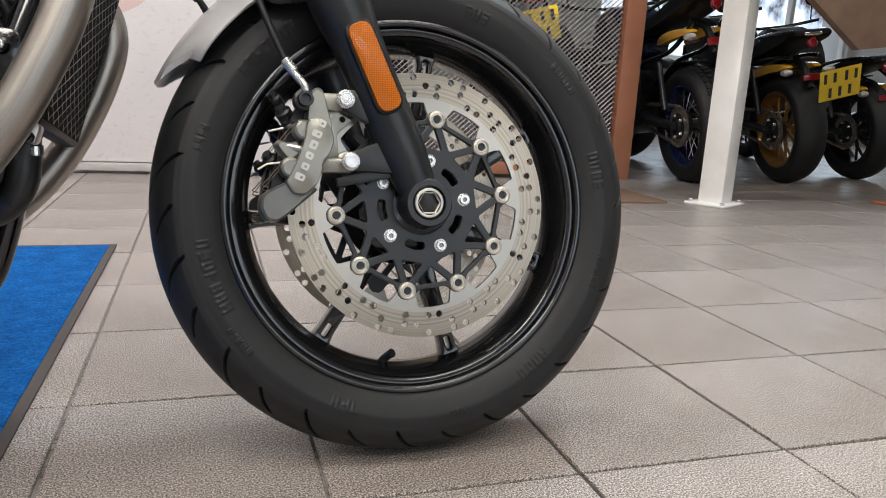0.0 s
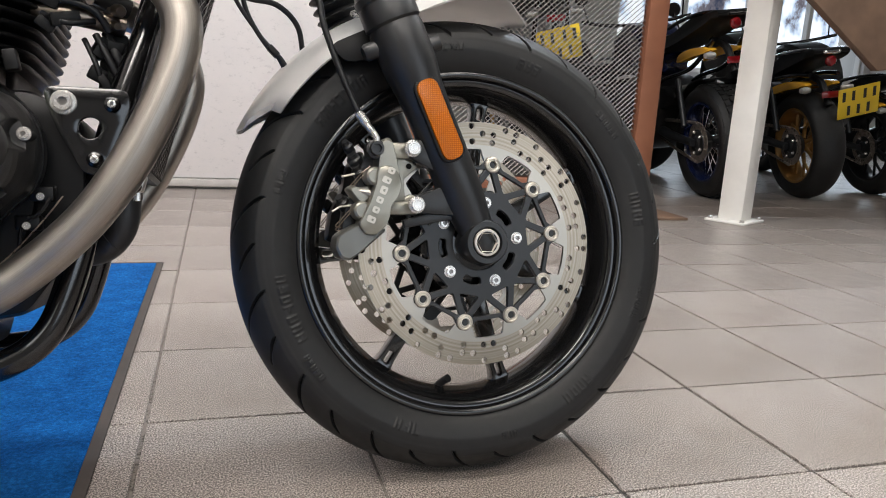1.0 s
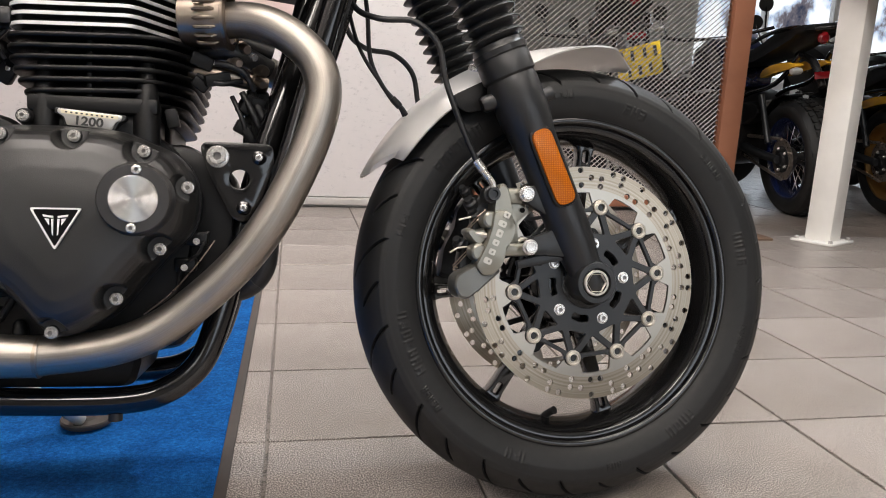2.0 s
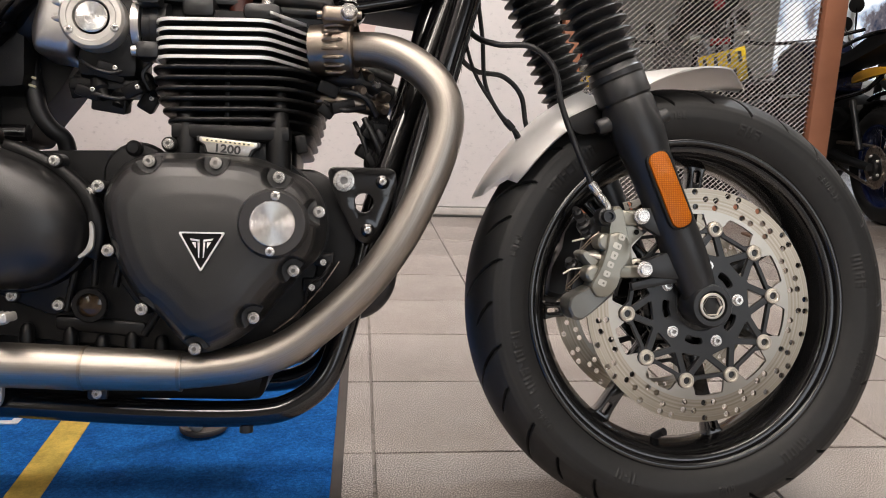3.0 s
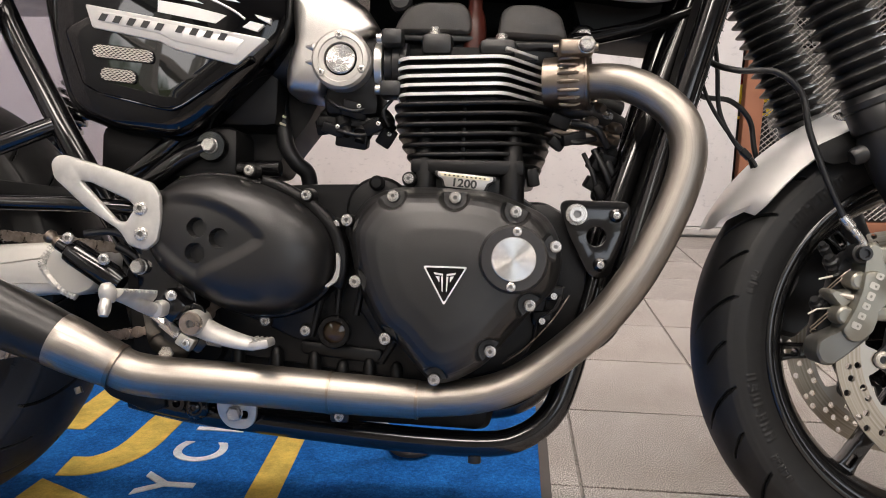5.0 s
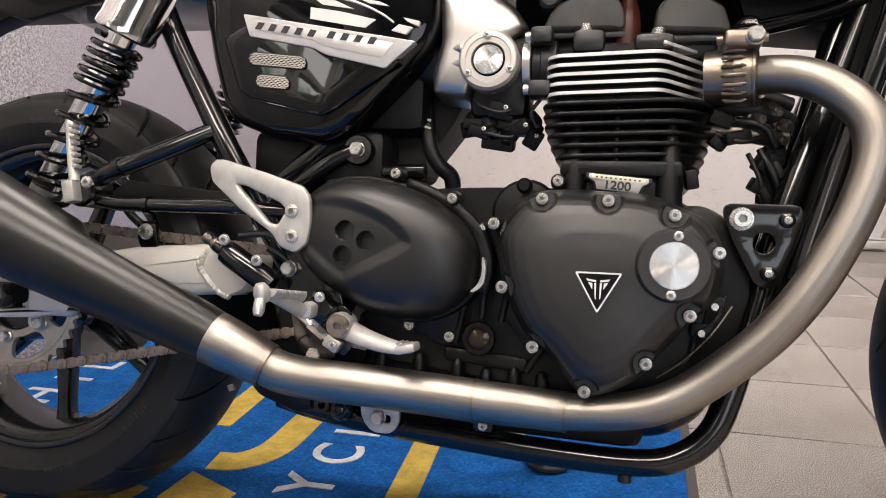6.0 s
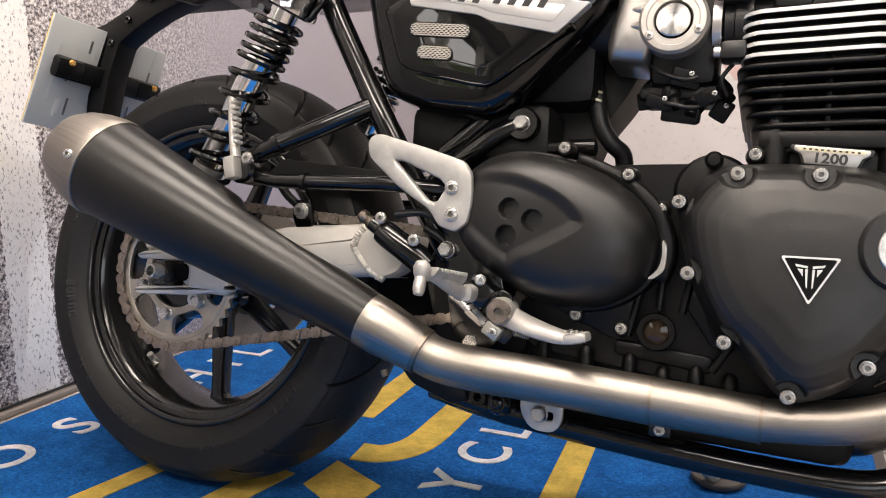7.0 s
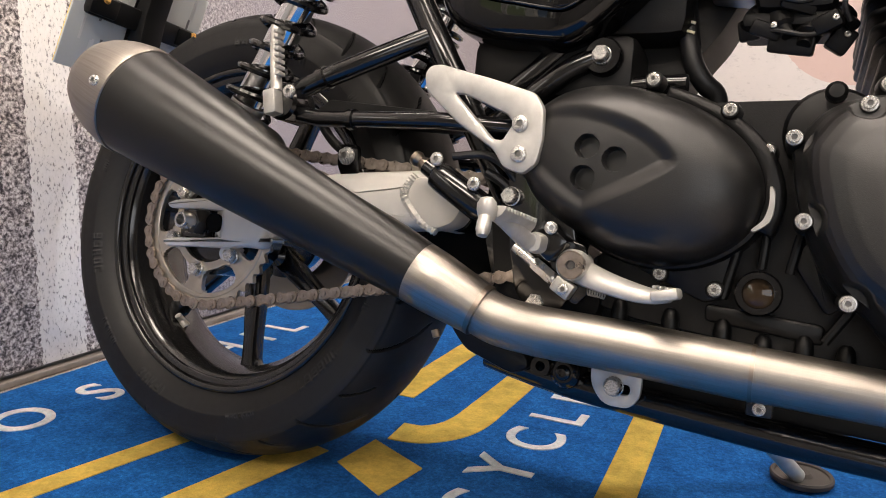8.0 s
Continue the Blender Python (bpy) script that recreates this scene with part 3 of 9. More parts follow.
# ---- the room ----
def build_room():
    def wall(name, bm, mat, label):
        return tagged(obj(name, bm, mat), label, "wall", kind="structure")

    tagged(obj("floor", block(-2.3, 8.2, -5.0, 8.2, -0.2, -0.004, 0), "grout"), "grey cement bed showing as joints between floor tiles", "floor", kind="structure")
    b = block(-2.2, -1.93, -5, -3.3, 0, 3.0, 0)
    block(-2.2, -1.93, -1.5, 8.2, 0, 3.0, 0, bm=b)
    block(-2.2, -1.93, -3.3, -1.5, 0, 0.95, 0, bm=b)
    block(-2.2, -1.93, -3.3, -1.5, 2.05, 3.0, 0, bm=b)
    wall("wall_west", b, "cladding", "grey clad side wall with a window opening")
    b = bmesh.new()
    for i in range(4):
        y = -3.27 + 0.58 * i
        block(-2.10, -2.04, y - 0.03, y + 0.03, 0.95, 2.05, 0.004, bm=b)
    for z in (0.95, 1.62, 1.99):
        block(-2.095, -2.045, -3.3, -1.5, z, z + 0.06, 0.004, bm=b)
    tagged(obj("window_3", b, "white_paint"), "white painted side window frame with glazing bars", "window", kind="structure")
    tagged(obj("backdrop_side", block(-3.0, -2.98, -5.0, 0.5, 0, 3.2, 0), "garden"), "blurred green hedge and sky outside the side window", "backdrop", kind="structure")
    wall("wall_north", block(-1.93, 0.52, 2.61, 2.80, 0, 3.0, 0), "plaster", "pale plastered partition behind the motorcycle")
    wall("wall_east", block(8.0, 8.2, -5, 8.2, 0, 3.0, 0), "plaster", "far plain side wall of the showroom")
    # back wall with a wide window
    b = block(-1.93, 4.2, 7.0, 7.2, 0, 3.0, 0)
    block(7.9, 8.0, 7.0, 7.2, 0, 3.0, 0, bm=b)
    block(4.2, 7.9, 7.0, 7.2, 0, 0.9, 0, bm=b)
    block(4.2, 7.9, 7.0, 7.2, 2.5, 3.0, 0, bm=b)
    wall("wall_far", b, "plaster", "far end wall with a wide window opening")
    # front wall with the shop window
    b = block(-1.93, -0.2, -4.7, -4.5, 0, 3.0, 0)
    block(4.1, 8.0, -4.7, -4.5, 0, 3.0, 0, bm=b)
    block(-0.2, 4.1, -4.7, -4.5, 0, 0.85, 0, bm=b)
    block(-0.2, 4.1, -4.7, -4.5, 2.45, 3.0, 0, bm=b)
    wall("wall_south", b, "cladding", "front wall with the large shop window opening")
    tagged(obj("ceiling", block(-2.2, 8.2, -5, 8.2, 3.0, 3.15, 0), "ceiling_grey"), "plain grey painted ceiling", "ceiling", kind="structure")
    for name, x0, x1, y, z0, z1, n in (("window_1", 4.2, 7.9, 7.1, 0.9, 2.5, 4), ("window_2", -0.2, 4.1, -4.6, 0.85, 2.45, 5)):
        bm = bmesh.new()
        for i in range(n + 1):
            x = x0 + (x1 - x0) * i / n
            block(max(x - 0.03, x0), min(x + 0.03, x1), y - 0.04, y + 0.04, z0, z1, 0.004, bm=bm)
        for z in (z0, z1 - 0.06):
            block(x0, x1, y - 0.035, y + 0.035, z, z + 0.06, 0.004, bm=bm)
        tagged(obj(name, bm, "white_paint"), "white painted window frame with upright bars", "window", kind="structure")
    bd = tagged(obj("backdrop", block(3.0, 9.0, 7.6, 7.62, 0, 3.0, 0), "street"), "bright blurred street outside the far window", "backdrop", kind="structure")
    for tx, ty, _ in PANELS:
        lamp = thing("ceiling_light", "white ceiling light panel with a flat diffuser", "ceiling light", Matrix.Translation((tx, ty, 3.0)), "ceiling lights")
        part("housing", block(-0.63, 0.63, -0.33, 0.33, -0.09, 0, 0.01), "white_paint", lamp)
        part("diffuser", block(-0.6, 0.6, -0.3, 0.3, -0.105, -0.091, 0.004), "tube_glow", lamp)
    spot = thing("ceiling_spot", "small white ceiling spotlight", "ceiling light", Matrix.Translation((1.24, 0.94, 3.0)))
    part("housing", lathe([(0.0, 0), (0.07, 0), (0.07, 0.10), (0.062, 0.10), (0.062, 0.03), (0, 0.03)], 28, axis=(0, 0, -1)), "white_paint", spot)
    # printed sheets on the walls
    tagged(obj("wall_graphic_road", block(-1.929, -1.915, -0.9, 2.6, 0.02, 2.2, 0.002), "road_print"), "matt wall print of grey asphalt with a white road line", "wall print", kind="structure")
    tagged(obj("wall_graphic_pale", block(-1.91, 0.515, 2.595, 2.609, 0.05, 2.6, 0.002), "pale_print"), "pale off-white wall print with scuffs and a pink patch", "wall print", kind="structure")
    tagged(obj("baseboard_north", block(-1.91, 0.515, 2.575, 2.608, 0.012, 0.046, 0.004), "skirting"), "low grey skirting rail along the partition", "skirting", kind="structure")
    tagged(obj("baseboard_west", block(-1.929, -1.905, -0.9, 2.57, 0.0, 0.012, 0.003), "mesh_dark"), "thin dark strip at the foot of the wall print", "skirting", kind="structure")


def build_screen():
    """Rust-brown frame filled with expanded steel mesh, beside the partition."""
    s = thing("mesh_screen", "rust-brown steel frame filled with dark expanded mesh", "screen", Matrix.Translation((0, 2.68, 0)))
    for x0, x1 in ((0.56, 0.645), (1.885, 2.0)):
        part("post", block(x0, x1, -0.03, 0.03, 0, 2.4, 0.004), "rust_paint", s)
    part("bottom_rail", block(0.645, 1.885, -0.025, 0.025, 0.02, 0.08, 0.004), "rust_paint", s)
    part("top_rail", block(0.645, 1.885, -0.025, 0.025, 2.32, 2.4, 0.004), "rust_paint", s)
    verts, faces = [], []
    px, pz, w = 0.030, 0.0135, 0.0030
    nx, nz = int(1.24 / px), int(1.6 / pz)
    for i in range(nx):
        for j in range(nz):
            cx, cz = 0.66 + i * px + (px / 2 if j % 2 else 0), 0.09 + j * pz
            for sx in (1, -1):
                n = len(verts)
                a, b = (cx - sx * px / 2, cz), (cx, cz + pz)
                verts += [(a[0], 0, a[1] - w), (a[0], 0.004, a[1] + w), (b[0], 0.004, b[1] + w), (b[0], 0, b[1] - w)]
                faces.append((n, n + 1, n + 2, n + 3))
    me = bpy.data.meshes.new("mesh_panel")
    me.from_pydata(verts, [], faces)
    tagged(mesh_obj("mesh_panel", me, "mesh_dark", s), kind="stuff")
    # a flat board that lies on the floor at its foot
    tagged(obj("floor_board", block(1.35, 1.70, 1.86, 2.25, 0, 0.012, 0.003), "wood"), "flat brown plywood board lying on the floor", "board")
    p = thing("steel_post", "white painted square steel post bolted to the floor", "post", pose(1.945, 1.86, 0, 0, 0, 28))
    part("shaft", block(-0.055, 0.055, -0.055, 0.055, 0.008, 3.0, 0.006), "white_paint", p)
    part("base_plate", block(-0.11, 0.11, -0.09, 0.09, 0, 0.010, 0.002), "white_paint", p)
    for sx, sy in ((-1, -1), (1, -1), (-1, 1), (1, 1)):
        bolt(p, sx * 0.09, sy * 0.072, 0.010, 0.011, HEXNUT, (-90, 0, 0))
    d = thing("display_panel", "slanted brown wooden display panel on a stand", "display panel", pose(2.75, 1.65, 0, 0, 0, 0))
    part("panel", sheet([(-1.30, 1.28), (-0.376, 0.687), (0.45, 0.80), (0.30, 1.75), (-0.60, 1.85)], -0.02, 0.02, bevel=0.004), "wood", d)
    part("leg", block(0.3, 0.36, 0.03, 0.09, 0, 1.2, 0.004), "rust_paint", d)
    part("foot", block(0.15, 0.5, -0.1, 0.25, 0, 0.015, 0.004), "rust_paint", d)


# ---- the mat ----
def build_mat():
    mat = thing("floor_mat", "blue carpet mat with rubber edge, yellow bands and white letters", "mat", Matrix.Translation((0, 0, 0)))
    # its free edge runs a little askew to the walls
    def edge(y, d=0.0):
        return (-0.4775 + 0.0215 * (y - 0.1) + d, y)

    part("carpet", sheet([(-1.885, -1.55), edge(-1.55), edge(1.155), (-1.885, 1.155)], 0.0, 0.0055, plane="XY", bevel=0.0015), "blue", mat)
    e = sheet([edge(-1.57), edge(-1.57, 0.0165), edge(1.170, 0.0165), edge(1.170)], 0, 0.004, plane="XY", bevel=0.001)
    sheet([(-1.885, 1.1555), edge(1.1555, -0.0005), edge(1.170, -0.0005), (-1.885, 1.170)], 0, 0.004, plane="XY", bevel=0.001, bm=e)
    sheet([(-1.885, -1.57), edge(-1.57, -0.0005), edge(-1.5505, -0.0005), (-1.885, -1.5505)], 0, 0.004, plane="XY", bevel=0.001, bm=e)
    part("rubber_edge", e, "edge_rubber", mat, "dark rubber border")
    Z0, Z1 = 0.0048, 0.0068

    def band(name, pts, w):
        own = bmesh.new()
        p = spline([Vector(q) for q in pts], 6)
        left, right = [], []
        for i, q in enumerate(p):
            t = (p[min(i + 1, len(p) - 1)] - p[max(i - 1, 0)]).normalized()
            n = Vector((-t.y, t.x)) * w / 2
            left.append(q + n)
            right.append(q - n)
        return part(name, sheet(left + right[::-1], Z0, Z1, plane="XY", bm=own), "yellow_carpet", mat)

    band("yellow_band", [(-1.555, -0.32), (-1.48, 0.05)], 0.040)
    band("yellow_band", [(-1.385, -0.32), (-1.31, 0.05)], 0.056)
    band("yellow_band", [(-0.885, -0.1), (-0.897, 0.15), (-0.915, 0.5), (-0.935, 0.9)], 0.048)
    band("yellow_hook", [(-1.235, 0.150), (-1.190, 0.160), (-1.155, 0.215), (-1.150, 0.33), (-1.150, 0.55)], 0.062)
    band("yellow_band", [(-1.305, 0.28), (-1.31, 0.45), (-1.315, 0.75)], 0.055)
    part("yellow_square", sheet([(-1.245, 0.108), (-1.142, 0.06), (-1.155, -0.030), (-1.252, 0.022)], Z0, Z1, plane="XY"), "yellow_carpet", mat)
    part("yellow_square", sheet([(-1.12, -0.08), (-1.03, -0.12), (-1.05, -0.2), (-1.14, -0.16)], Z0, Z1, plane="XY"), "yellow_carpet", mat)
    for ch, x, y, s in (("C", -1.035, 0.000, 0.128), ("Y", -1.043, 0.112, 0.128), ("C", -1.038, 0.222, 0.128), ("L", -1.033, 0.322, 0.128), ("E", -1.028, 0.415, 0.128),
                        ("O", -1.745, -0.09, 0.135), ("S", -1.745, 0.046, 0.135), ("H", -1.735, 0.33, 0.135), ("I", -1.735, 0.43, 0.135), ("L", -1.735, 0.52, 0.135)):
        me = text_mesh(ch, s, 0.001, 0.0014)
        me.transform(Matrix.Translation((x, y, Z0 + 0.0012)) @ Matrix.Rotation(radians(90), 4, "Z") @ Matrix.Diagonal((0.86, 0.95, 1, 1)))
        mesh_obj("white_letter", me, "white_carpet", mat)


build_room()
build_screen()
build_mat()


# ---- the motorcycle ----
LEAN_SIDE = 11.0
bike = thing("motorcycle", "black and silver roadster motorcycle leaning on its side stand", "motorcycle", pose(0, 0, 0.001, -LEAN_SIDE, 0, 0))
FW, RW = (0.0, 0.0, 0.300), (-1.430, 0.0, 0.314)
ROLLING = bike.matrix_basis.inverted() @ pose(0.0021, -0.0152, 0.0, -12.9, 0, -0.42)  # the line on which both wheels run
FRONT_AXLE = ROLLING @ Matrix.Translation((0, 0, 0.300))
REAR_AXLE = ROLLING @ Matrix.Translation((-1.4133, 0, 0.3095))


def tyre_mesh(name, radius, half, bead, grooves, seed):
    """A tyre with cut grooves and raised bars on its side walls."""
    rnd = np.random.RandomState(seed)
    w = half / 0.06
    prof = [(bead, -0.74 * half), (bead + 0.004, -0.80 * half), (bead + 0.014, -0.90 * half), (bead + 0.028, -0.985 * half), (bead + 0.036, -half), (radius - 0.030, -0.955 * half)]
    prof += [(radius - 0.030 * (1 - math.cos(a)) / (1 - math.cos(1.25)), -0.955 * half * math.sin(a) / math.sin(1.25)) for a in (1.1, 0.95, 0.8, 0.65, 0.5, 0.35, 0.2, 0.08)]
    prof = [Vector(q) for q in prof]
    side = spline(prof, 7)
    line = [tuple(q) for q in side] + [(q[0], -q[1]) for q in side[::-1]]
    r = np.array([q[0] for q in line])
    a = np.array([q[1] for q in line])
    N = 1300
    th = np.linspace(0, 2 * math.pi, N, endpoint=False)
    R = np.repeat(r[None, :], N, 0)
    A = np.repeat(a[None, :], N, 0)
    T = np.repeat(th[:, None], len(r), 1)
    cut = np.zeros_like(R)
    # arc length from the crown, 1 at the shoulder
    step = np.hypot(np.diff(r), np.diff(a))
    arc = np.concatenate([[0], np.cumsum(step)])
    arc = np.abs(arc - arc[-1] / 2)
    shoulder = arc[int(np.argmin(np.abs(r[: len(r) // 2] - (radius - 0.034))))]
    S = np.repeat((arc / shoulder)[None, :], N, 0)
    for i in range(grooves):
        for sgn in (-1, 1):
            t0 = 2 * math.pi * (i + (0.5 if sgn > 0 else 0)) / grooves
            long = i % 2 == 0
            lo, hi = ((0.16, 0.99) if long else (0.50, 0.90))
            s = S
            u = np.clip((hi - s) / (hi - lo), 0, 1)
            centre = t0 + (0.19 if long else 0.11) * u**1.25
            d = np.abs((T - centre + math.pi) % (2 * math.pi) - math.pi) * R
            on = (np.sign(A) == sgn) & (s > lo) & (s < hi)
            wide = 0.0024 * np.clip(np.minimum(u, 1 - u) * 6 + 0.35, 0, 1)
            cut = np.maximum(cut, np.where(on & (d < wide), 0.0042, 0))
    # raised unreadable side wall bars
    for k in range(12):
        c, count = 2 * math.pi * (k + 0.4 * rnd.rand()) / 12, rnd.randint(3, 8)
        tall, wide = ((0.0066, 0.0085), (0.0042, 0.0052))[k % 2]
        r0 = bead + (0.027 if k % 2 == 0 else 0.034)
        for j in range(count):
            u = ((T - c - j * wide * 1.45 / r0 + math.pi) % (2 * math.pi) - math.pi) * r0 / wide
            v = (R - r0) / tall
            box = (np.abs(u) < 0.5) & (np.abs(v) < 1) & (np.abs(A) > 0.8 * half)
            strokes = ((u < -0.22), (u > 0.22), (v > 0.55), (np.abs(v) < 0.25), (v < -0.55))
            keep = rnd.rand(5) < 0.62
            keep[rnd.randint(2)] = True
            mark = np.zeros_like(box)
            for st, on in zip(strokes, keep):
                if on:
                    mark |= st
            cut = np.where(box & mark, -0.0010, cut)
    ring = (np.abs(R - (radius - 0.0335)) < 0.001) & (np.abs(A) > 0.9 * half)
    cut = np.where(ring, -0.0005, cut)
    # push along a rough normal
    cr, ca = bead + 0.035, 0.0
    nr, na = R - cr, A - ca
    ln = np.sqrt(nr**2 + na**2) + 1e-9
    R2, A2 = R - cut * nr / ln, A - cut * na / ln
    X, Y, Z = R2 * np.cos(T), A2, R2 * np.sin(T)
    verts = np.stack([X, Y, Z], -1).reshape(-1, 3)
    m = len(r)
    i, j = np.meshgrid(np.arange(N), np.arange(m - 1), indexing="ij")
    n2 = (i + 1) % N
    faces = np.stack([i * m + j, i * m + j + 1, n2 * m + j + 1, n2 * m + j], -1).reshape(-1, 4)
    me = bpy.data.meshes.new(name)
    me.from_pydata(verts.tolist(), [], faces.tolist())
    me.materials.append(M["tyre"])
    # groove faces turn near-black: the shade in the cuts is painted
    me.materials.append(M["cavity"])
    me.materials.append(M["sidewall"])
    wall = (R < radius - 0.0335).reshape(-1)
    deep = (cut > 0.002).reshape(-1)
    me.polygons.foreach_set("material_index", np.where(deep[faces].all(1), 1, np.where(wall[faces].all(1), 2, 0)).astype(np.int32))
    return me


def rim_bm(bead, half, depth):
    """Cast rim section: stepped flanges, bead seats and a drop centre."""
    f = half * 0.80
    out = [(bead + 0.0022, 0.0034), (bead + 0.0002, 0.0036), (bead - 0.0020, 0.0029), (bead - 0.0038, 0.0014), (bead - 0.0048, -0.0008), (bead - 0.0052, -0.0030), (bead - 0.0060, -0.0040), (bead - 0.0105, -0.0048), (bead - 0.0125, -0.0062), (bead - 0.0132, -0.0100), (bead - 0.0145, -0.0112), (bead - 0.0185, -0.0150), (bead - 0.0205, -0.0200), (bead - depth - 0.007, -0.034)]
    top = [(bead + 0.0042, 0.0024), (bead + 0.0054, 0.0004), (bead + 0.005, -0.003), (bead - 0.006, -0.006), (bead - 0.008, -0.016), (bead - depth, -0.028)]
    p = [(r, -f - h) for r, h in top] + [(r, f + h) for r, h in top[::-1]] + [(r, f + h) for r, h in out] + [(r, -f - h) for r, h in out[::-1]]
    return lathe(p, 160, closed=True)


def spoke_bm(r0, r1, ang, w0, w1, y0, y1, slot, soft=0.0028):
    """One cast spoke with a flared foot and a slot where it meets the rim."""
    L = r1 - r0
    side = [(r0, w0 / 2), (r0 + 0.3 * L, w0 / 2 * 0.92), (r0 + 0.72 * L, w1 / 2), (r1 - 0.016, w1 / 2 * 1.04), (r1 - 0.007, w1 / 2 * 1.22), (r1 - 0.002, w1 / 2 * 1.6), (r1 + 0.004, w1 / 2 * 2.2)]
    out = [(x, -z) for x, z in side] + [(x, z) for x, z in side[::-1]]
    c = r1 - 0.017
    hole = [tuple(q) for q in rounded([(c - 0.0085, -0.0034), (c + 0.0085, -0.0034), (c + 0.0085, 0.0034), (c - 0.0085, 0.0034)], 0.0033, 4)]
    own = sheet(out, -y1, y1, holes=[hole] if slot else [], bevel=soft)
    lathe([(w0 / 2 * 0.5, -y0), (w0 / 2, -y0 + 0.006), (w0 / 2, y0 - 0.006), (w0 / 2 * 0.5, y0)], 16, (r0 + 0.008, 0, 0), bm=own)
    bmesh.ops.transform(own, matrix=Matrix.Rotation(-radians(ang), 4, "Y"), verts=own.verts)
    return own


def disc_mesh(name, r_out, r_in, thick, tabs, first):
    """A drilled brake disc with tabs for its bobbins, built cell by cell."""
    verts, faces = [], []
    rows = [r_in + (r_out - r_in) * q for q in (0.0, 0.36, 0.68, 1.0)]
    S = 60
    hole = 0.0040

    def vert(a, r):
        verts.append((r * math.cos(a), 0, r * math.sin(a)))
        return len(verts) - 1

    for j in range(S):
        a0, a1 = 2 * math.pi * j / S, 2 * math.pi * (j + 1) / S
        am = (a0 + a1) / 2
        drilled = {(2, 0, 1)[j % 3], (0, 1, 2)[j % 3] if j % 2 else -1}
        for k in range(3):
            ra, rb = rows[k], rows[k + 1]
            rm = (ra + rb) / 2
            ring = [(q / 4, 0) for q in range(4)] + [(1, q / 4) for q in range(4)] + [(1 - q / 4, 1) for q in range(4)] + [(0, 1 - q / 4) for q in range(4)]
            outer = [vert(a0 + (a1 - a0) * u, ra + (rb - ra) * v) for u, v in ring]
            if k in drilled:
                turn = [-math.pi * 0.75 + q * math.pi / 8 for q in range(16)]
                inner = [vert(am + hole * math.cos(g) / rm, rm + hole * math.sin(g)) for g in turn]
                for q in range(16):
                    faces.append((outer[q], outer[(q + 1) % 16], inner[(q + 1) % 16], inner[q]))
            else:
                faces.append(tuple(outer))
    K = 300
    for j in range(K):
        quad = []
        for jj in (j, j + 1):
            a = 2 * math.pi * jj / K
            d = min(abs((a - radians(first + 360 * t / tabs) + math.pi) % (2 * math.pi) - math.pi) for t in range(tabs))
            low = rows[0] - 0.004 - 0.020 * max(0.0, 1 - (d / 0.15) ** 2) ** 0.8 - 0.004 * max(0.0, math.cos(d * tabs))
            quad.append((vert(a, low), vert(a, rows[0])))
        faces.append((quad[0][0], quad[1][0], quad[1][1], quad[0][1]))
    bm = bmesh.new()
    vs = [bm.verts.new(v) for v in verts]
    for f in faces:
        bm.faces.new([vs[i] for i in f])
    bmesh.ops.remove_doubles(bm, verts=bm.verts, dist=0.00005)
    got = bmesh.ops.extrude_face_region(bm, geom=bm.faces[:])
    bmesh.ops.translate(bm, vec=(0, thick, 0), verts=[v for v in got["geom"] if isinstance(v, bmesh.types.BMVert)])
    bmesh.ops.translate(bm, vec=(0, -thick / 2, 0), verts=bm.verts)
    bmesh.ops.recalc_face_normals(bm, faces=bm.faces)
    me = bpy.data.meshes.new(name)
    bm.to_mesh(me)
    bm.free()
    return me


def polar(r, a):
    return (r * math.cos(radians(a)), r * math.sin(radians(a)))


def carrier_bm(first):
    """The black plate that carries the disc: a hub ring and a ring of ten eyes, tied by crossing arms."""
    out, holes = [], []

    def window(tri, bar):
        """A triangle between three joints, shrunk by half the width of the arms round it."""
        p = [Vector(q) for q in tri]
        side = [(p[(i + 2) % 3] - p[(i + 1) % 3]).length for i in range(3)]
        mid = sum((q * w for q, w in zip(p, side)), Vector((0, 0))) / sum(side)
        u, v = p[1] - p[0], p[2] - p[0]
        inner = abs(u.x * v.y - u.y * v.x) / sum(side)
        return [tuple(q) for q in rounded([mid + (q - mid) * (1 - bar / inner) for q in p], 0.0032, 3)]

    for k in range(10):
        a = first + 36 * k
        out += [polar(0.0975, a - 18), polar(0.0985, a - 9), polar(0.1025, a - 6.6), polar(0.1085, a - 4.6), polar(0.1115, a - 2), polar(0.1115, a + 2), polar(0.1085, a + 4.6), polar(0.1025, a + 6.6), polar(0.0985, a + 9)]
        eye, nxt, left, right = polar(0.101, a), polar(0.101, a + 36), polar(0.0655, a - 18), polar(0.0655, a + 18)
        holes.append(window([eye, left, right], 0.0044))
        holes.append(window([right, nxt, eye], 0.0040))
    for k in range(5):
        c = 7 + 36 + 72 * k
        oval = [polar(0.052, c - 14), polar(0.053, c), polar(0.052, c + 14), polar(0.043, c + 14), polar(0.044, c), polar(0.043, c - 14)]
        holes.append([tuple(q) for q in rounded(oval, 0.0038, 4)])
    holes.append([polar(0.034, -10 * i) for i in range(36)])
    own = sheet([tuple(q) for q in out], -0.0034, 0.0034, holes=holes, bevel=0.0009)
    return own


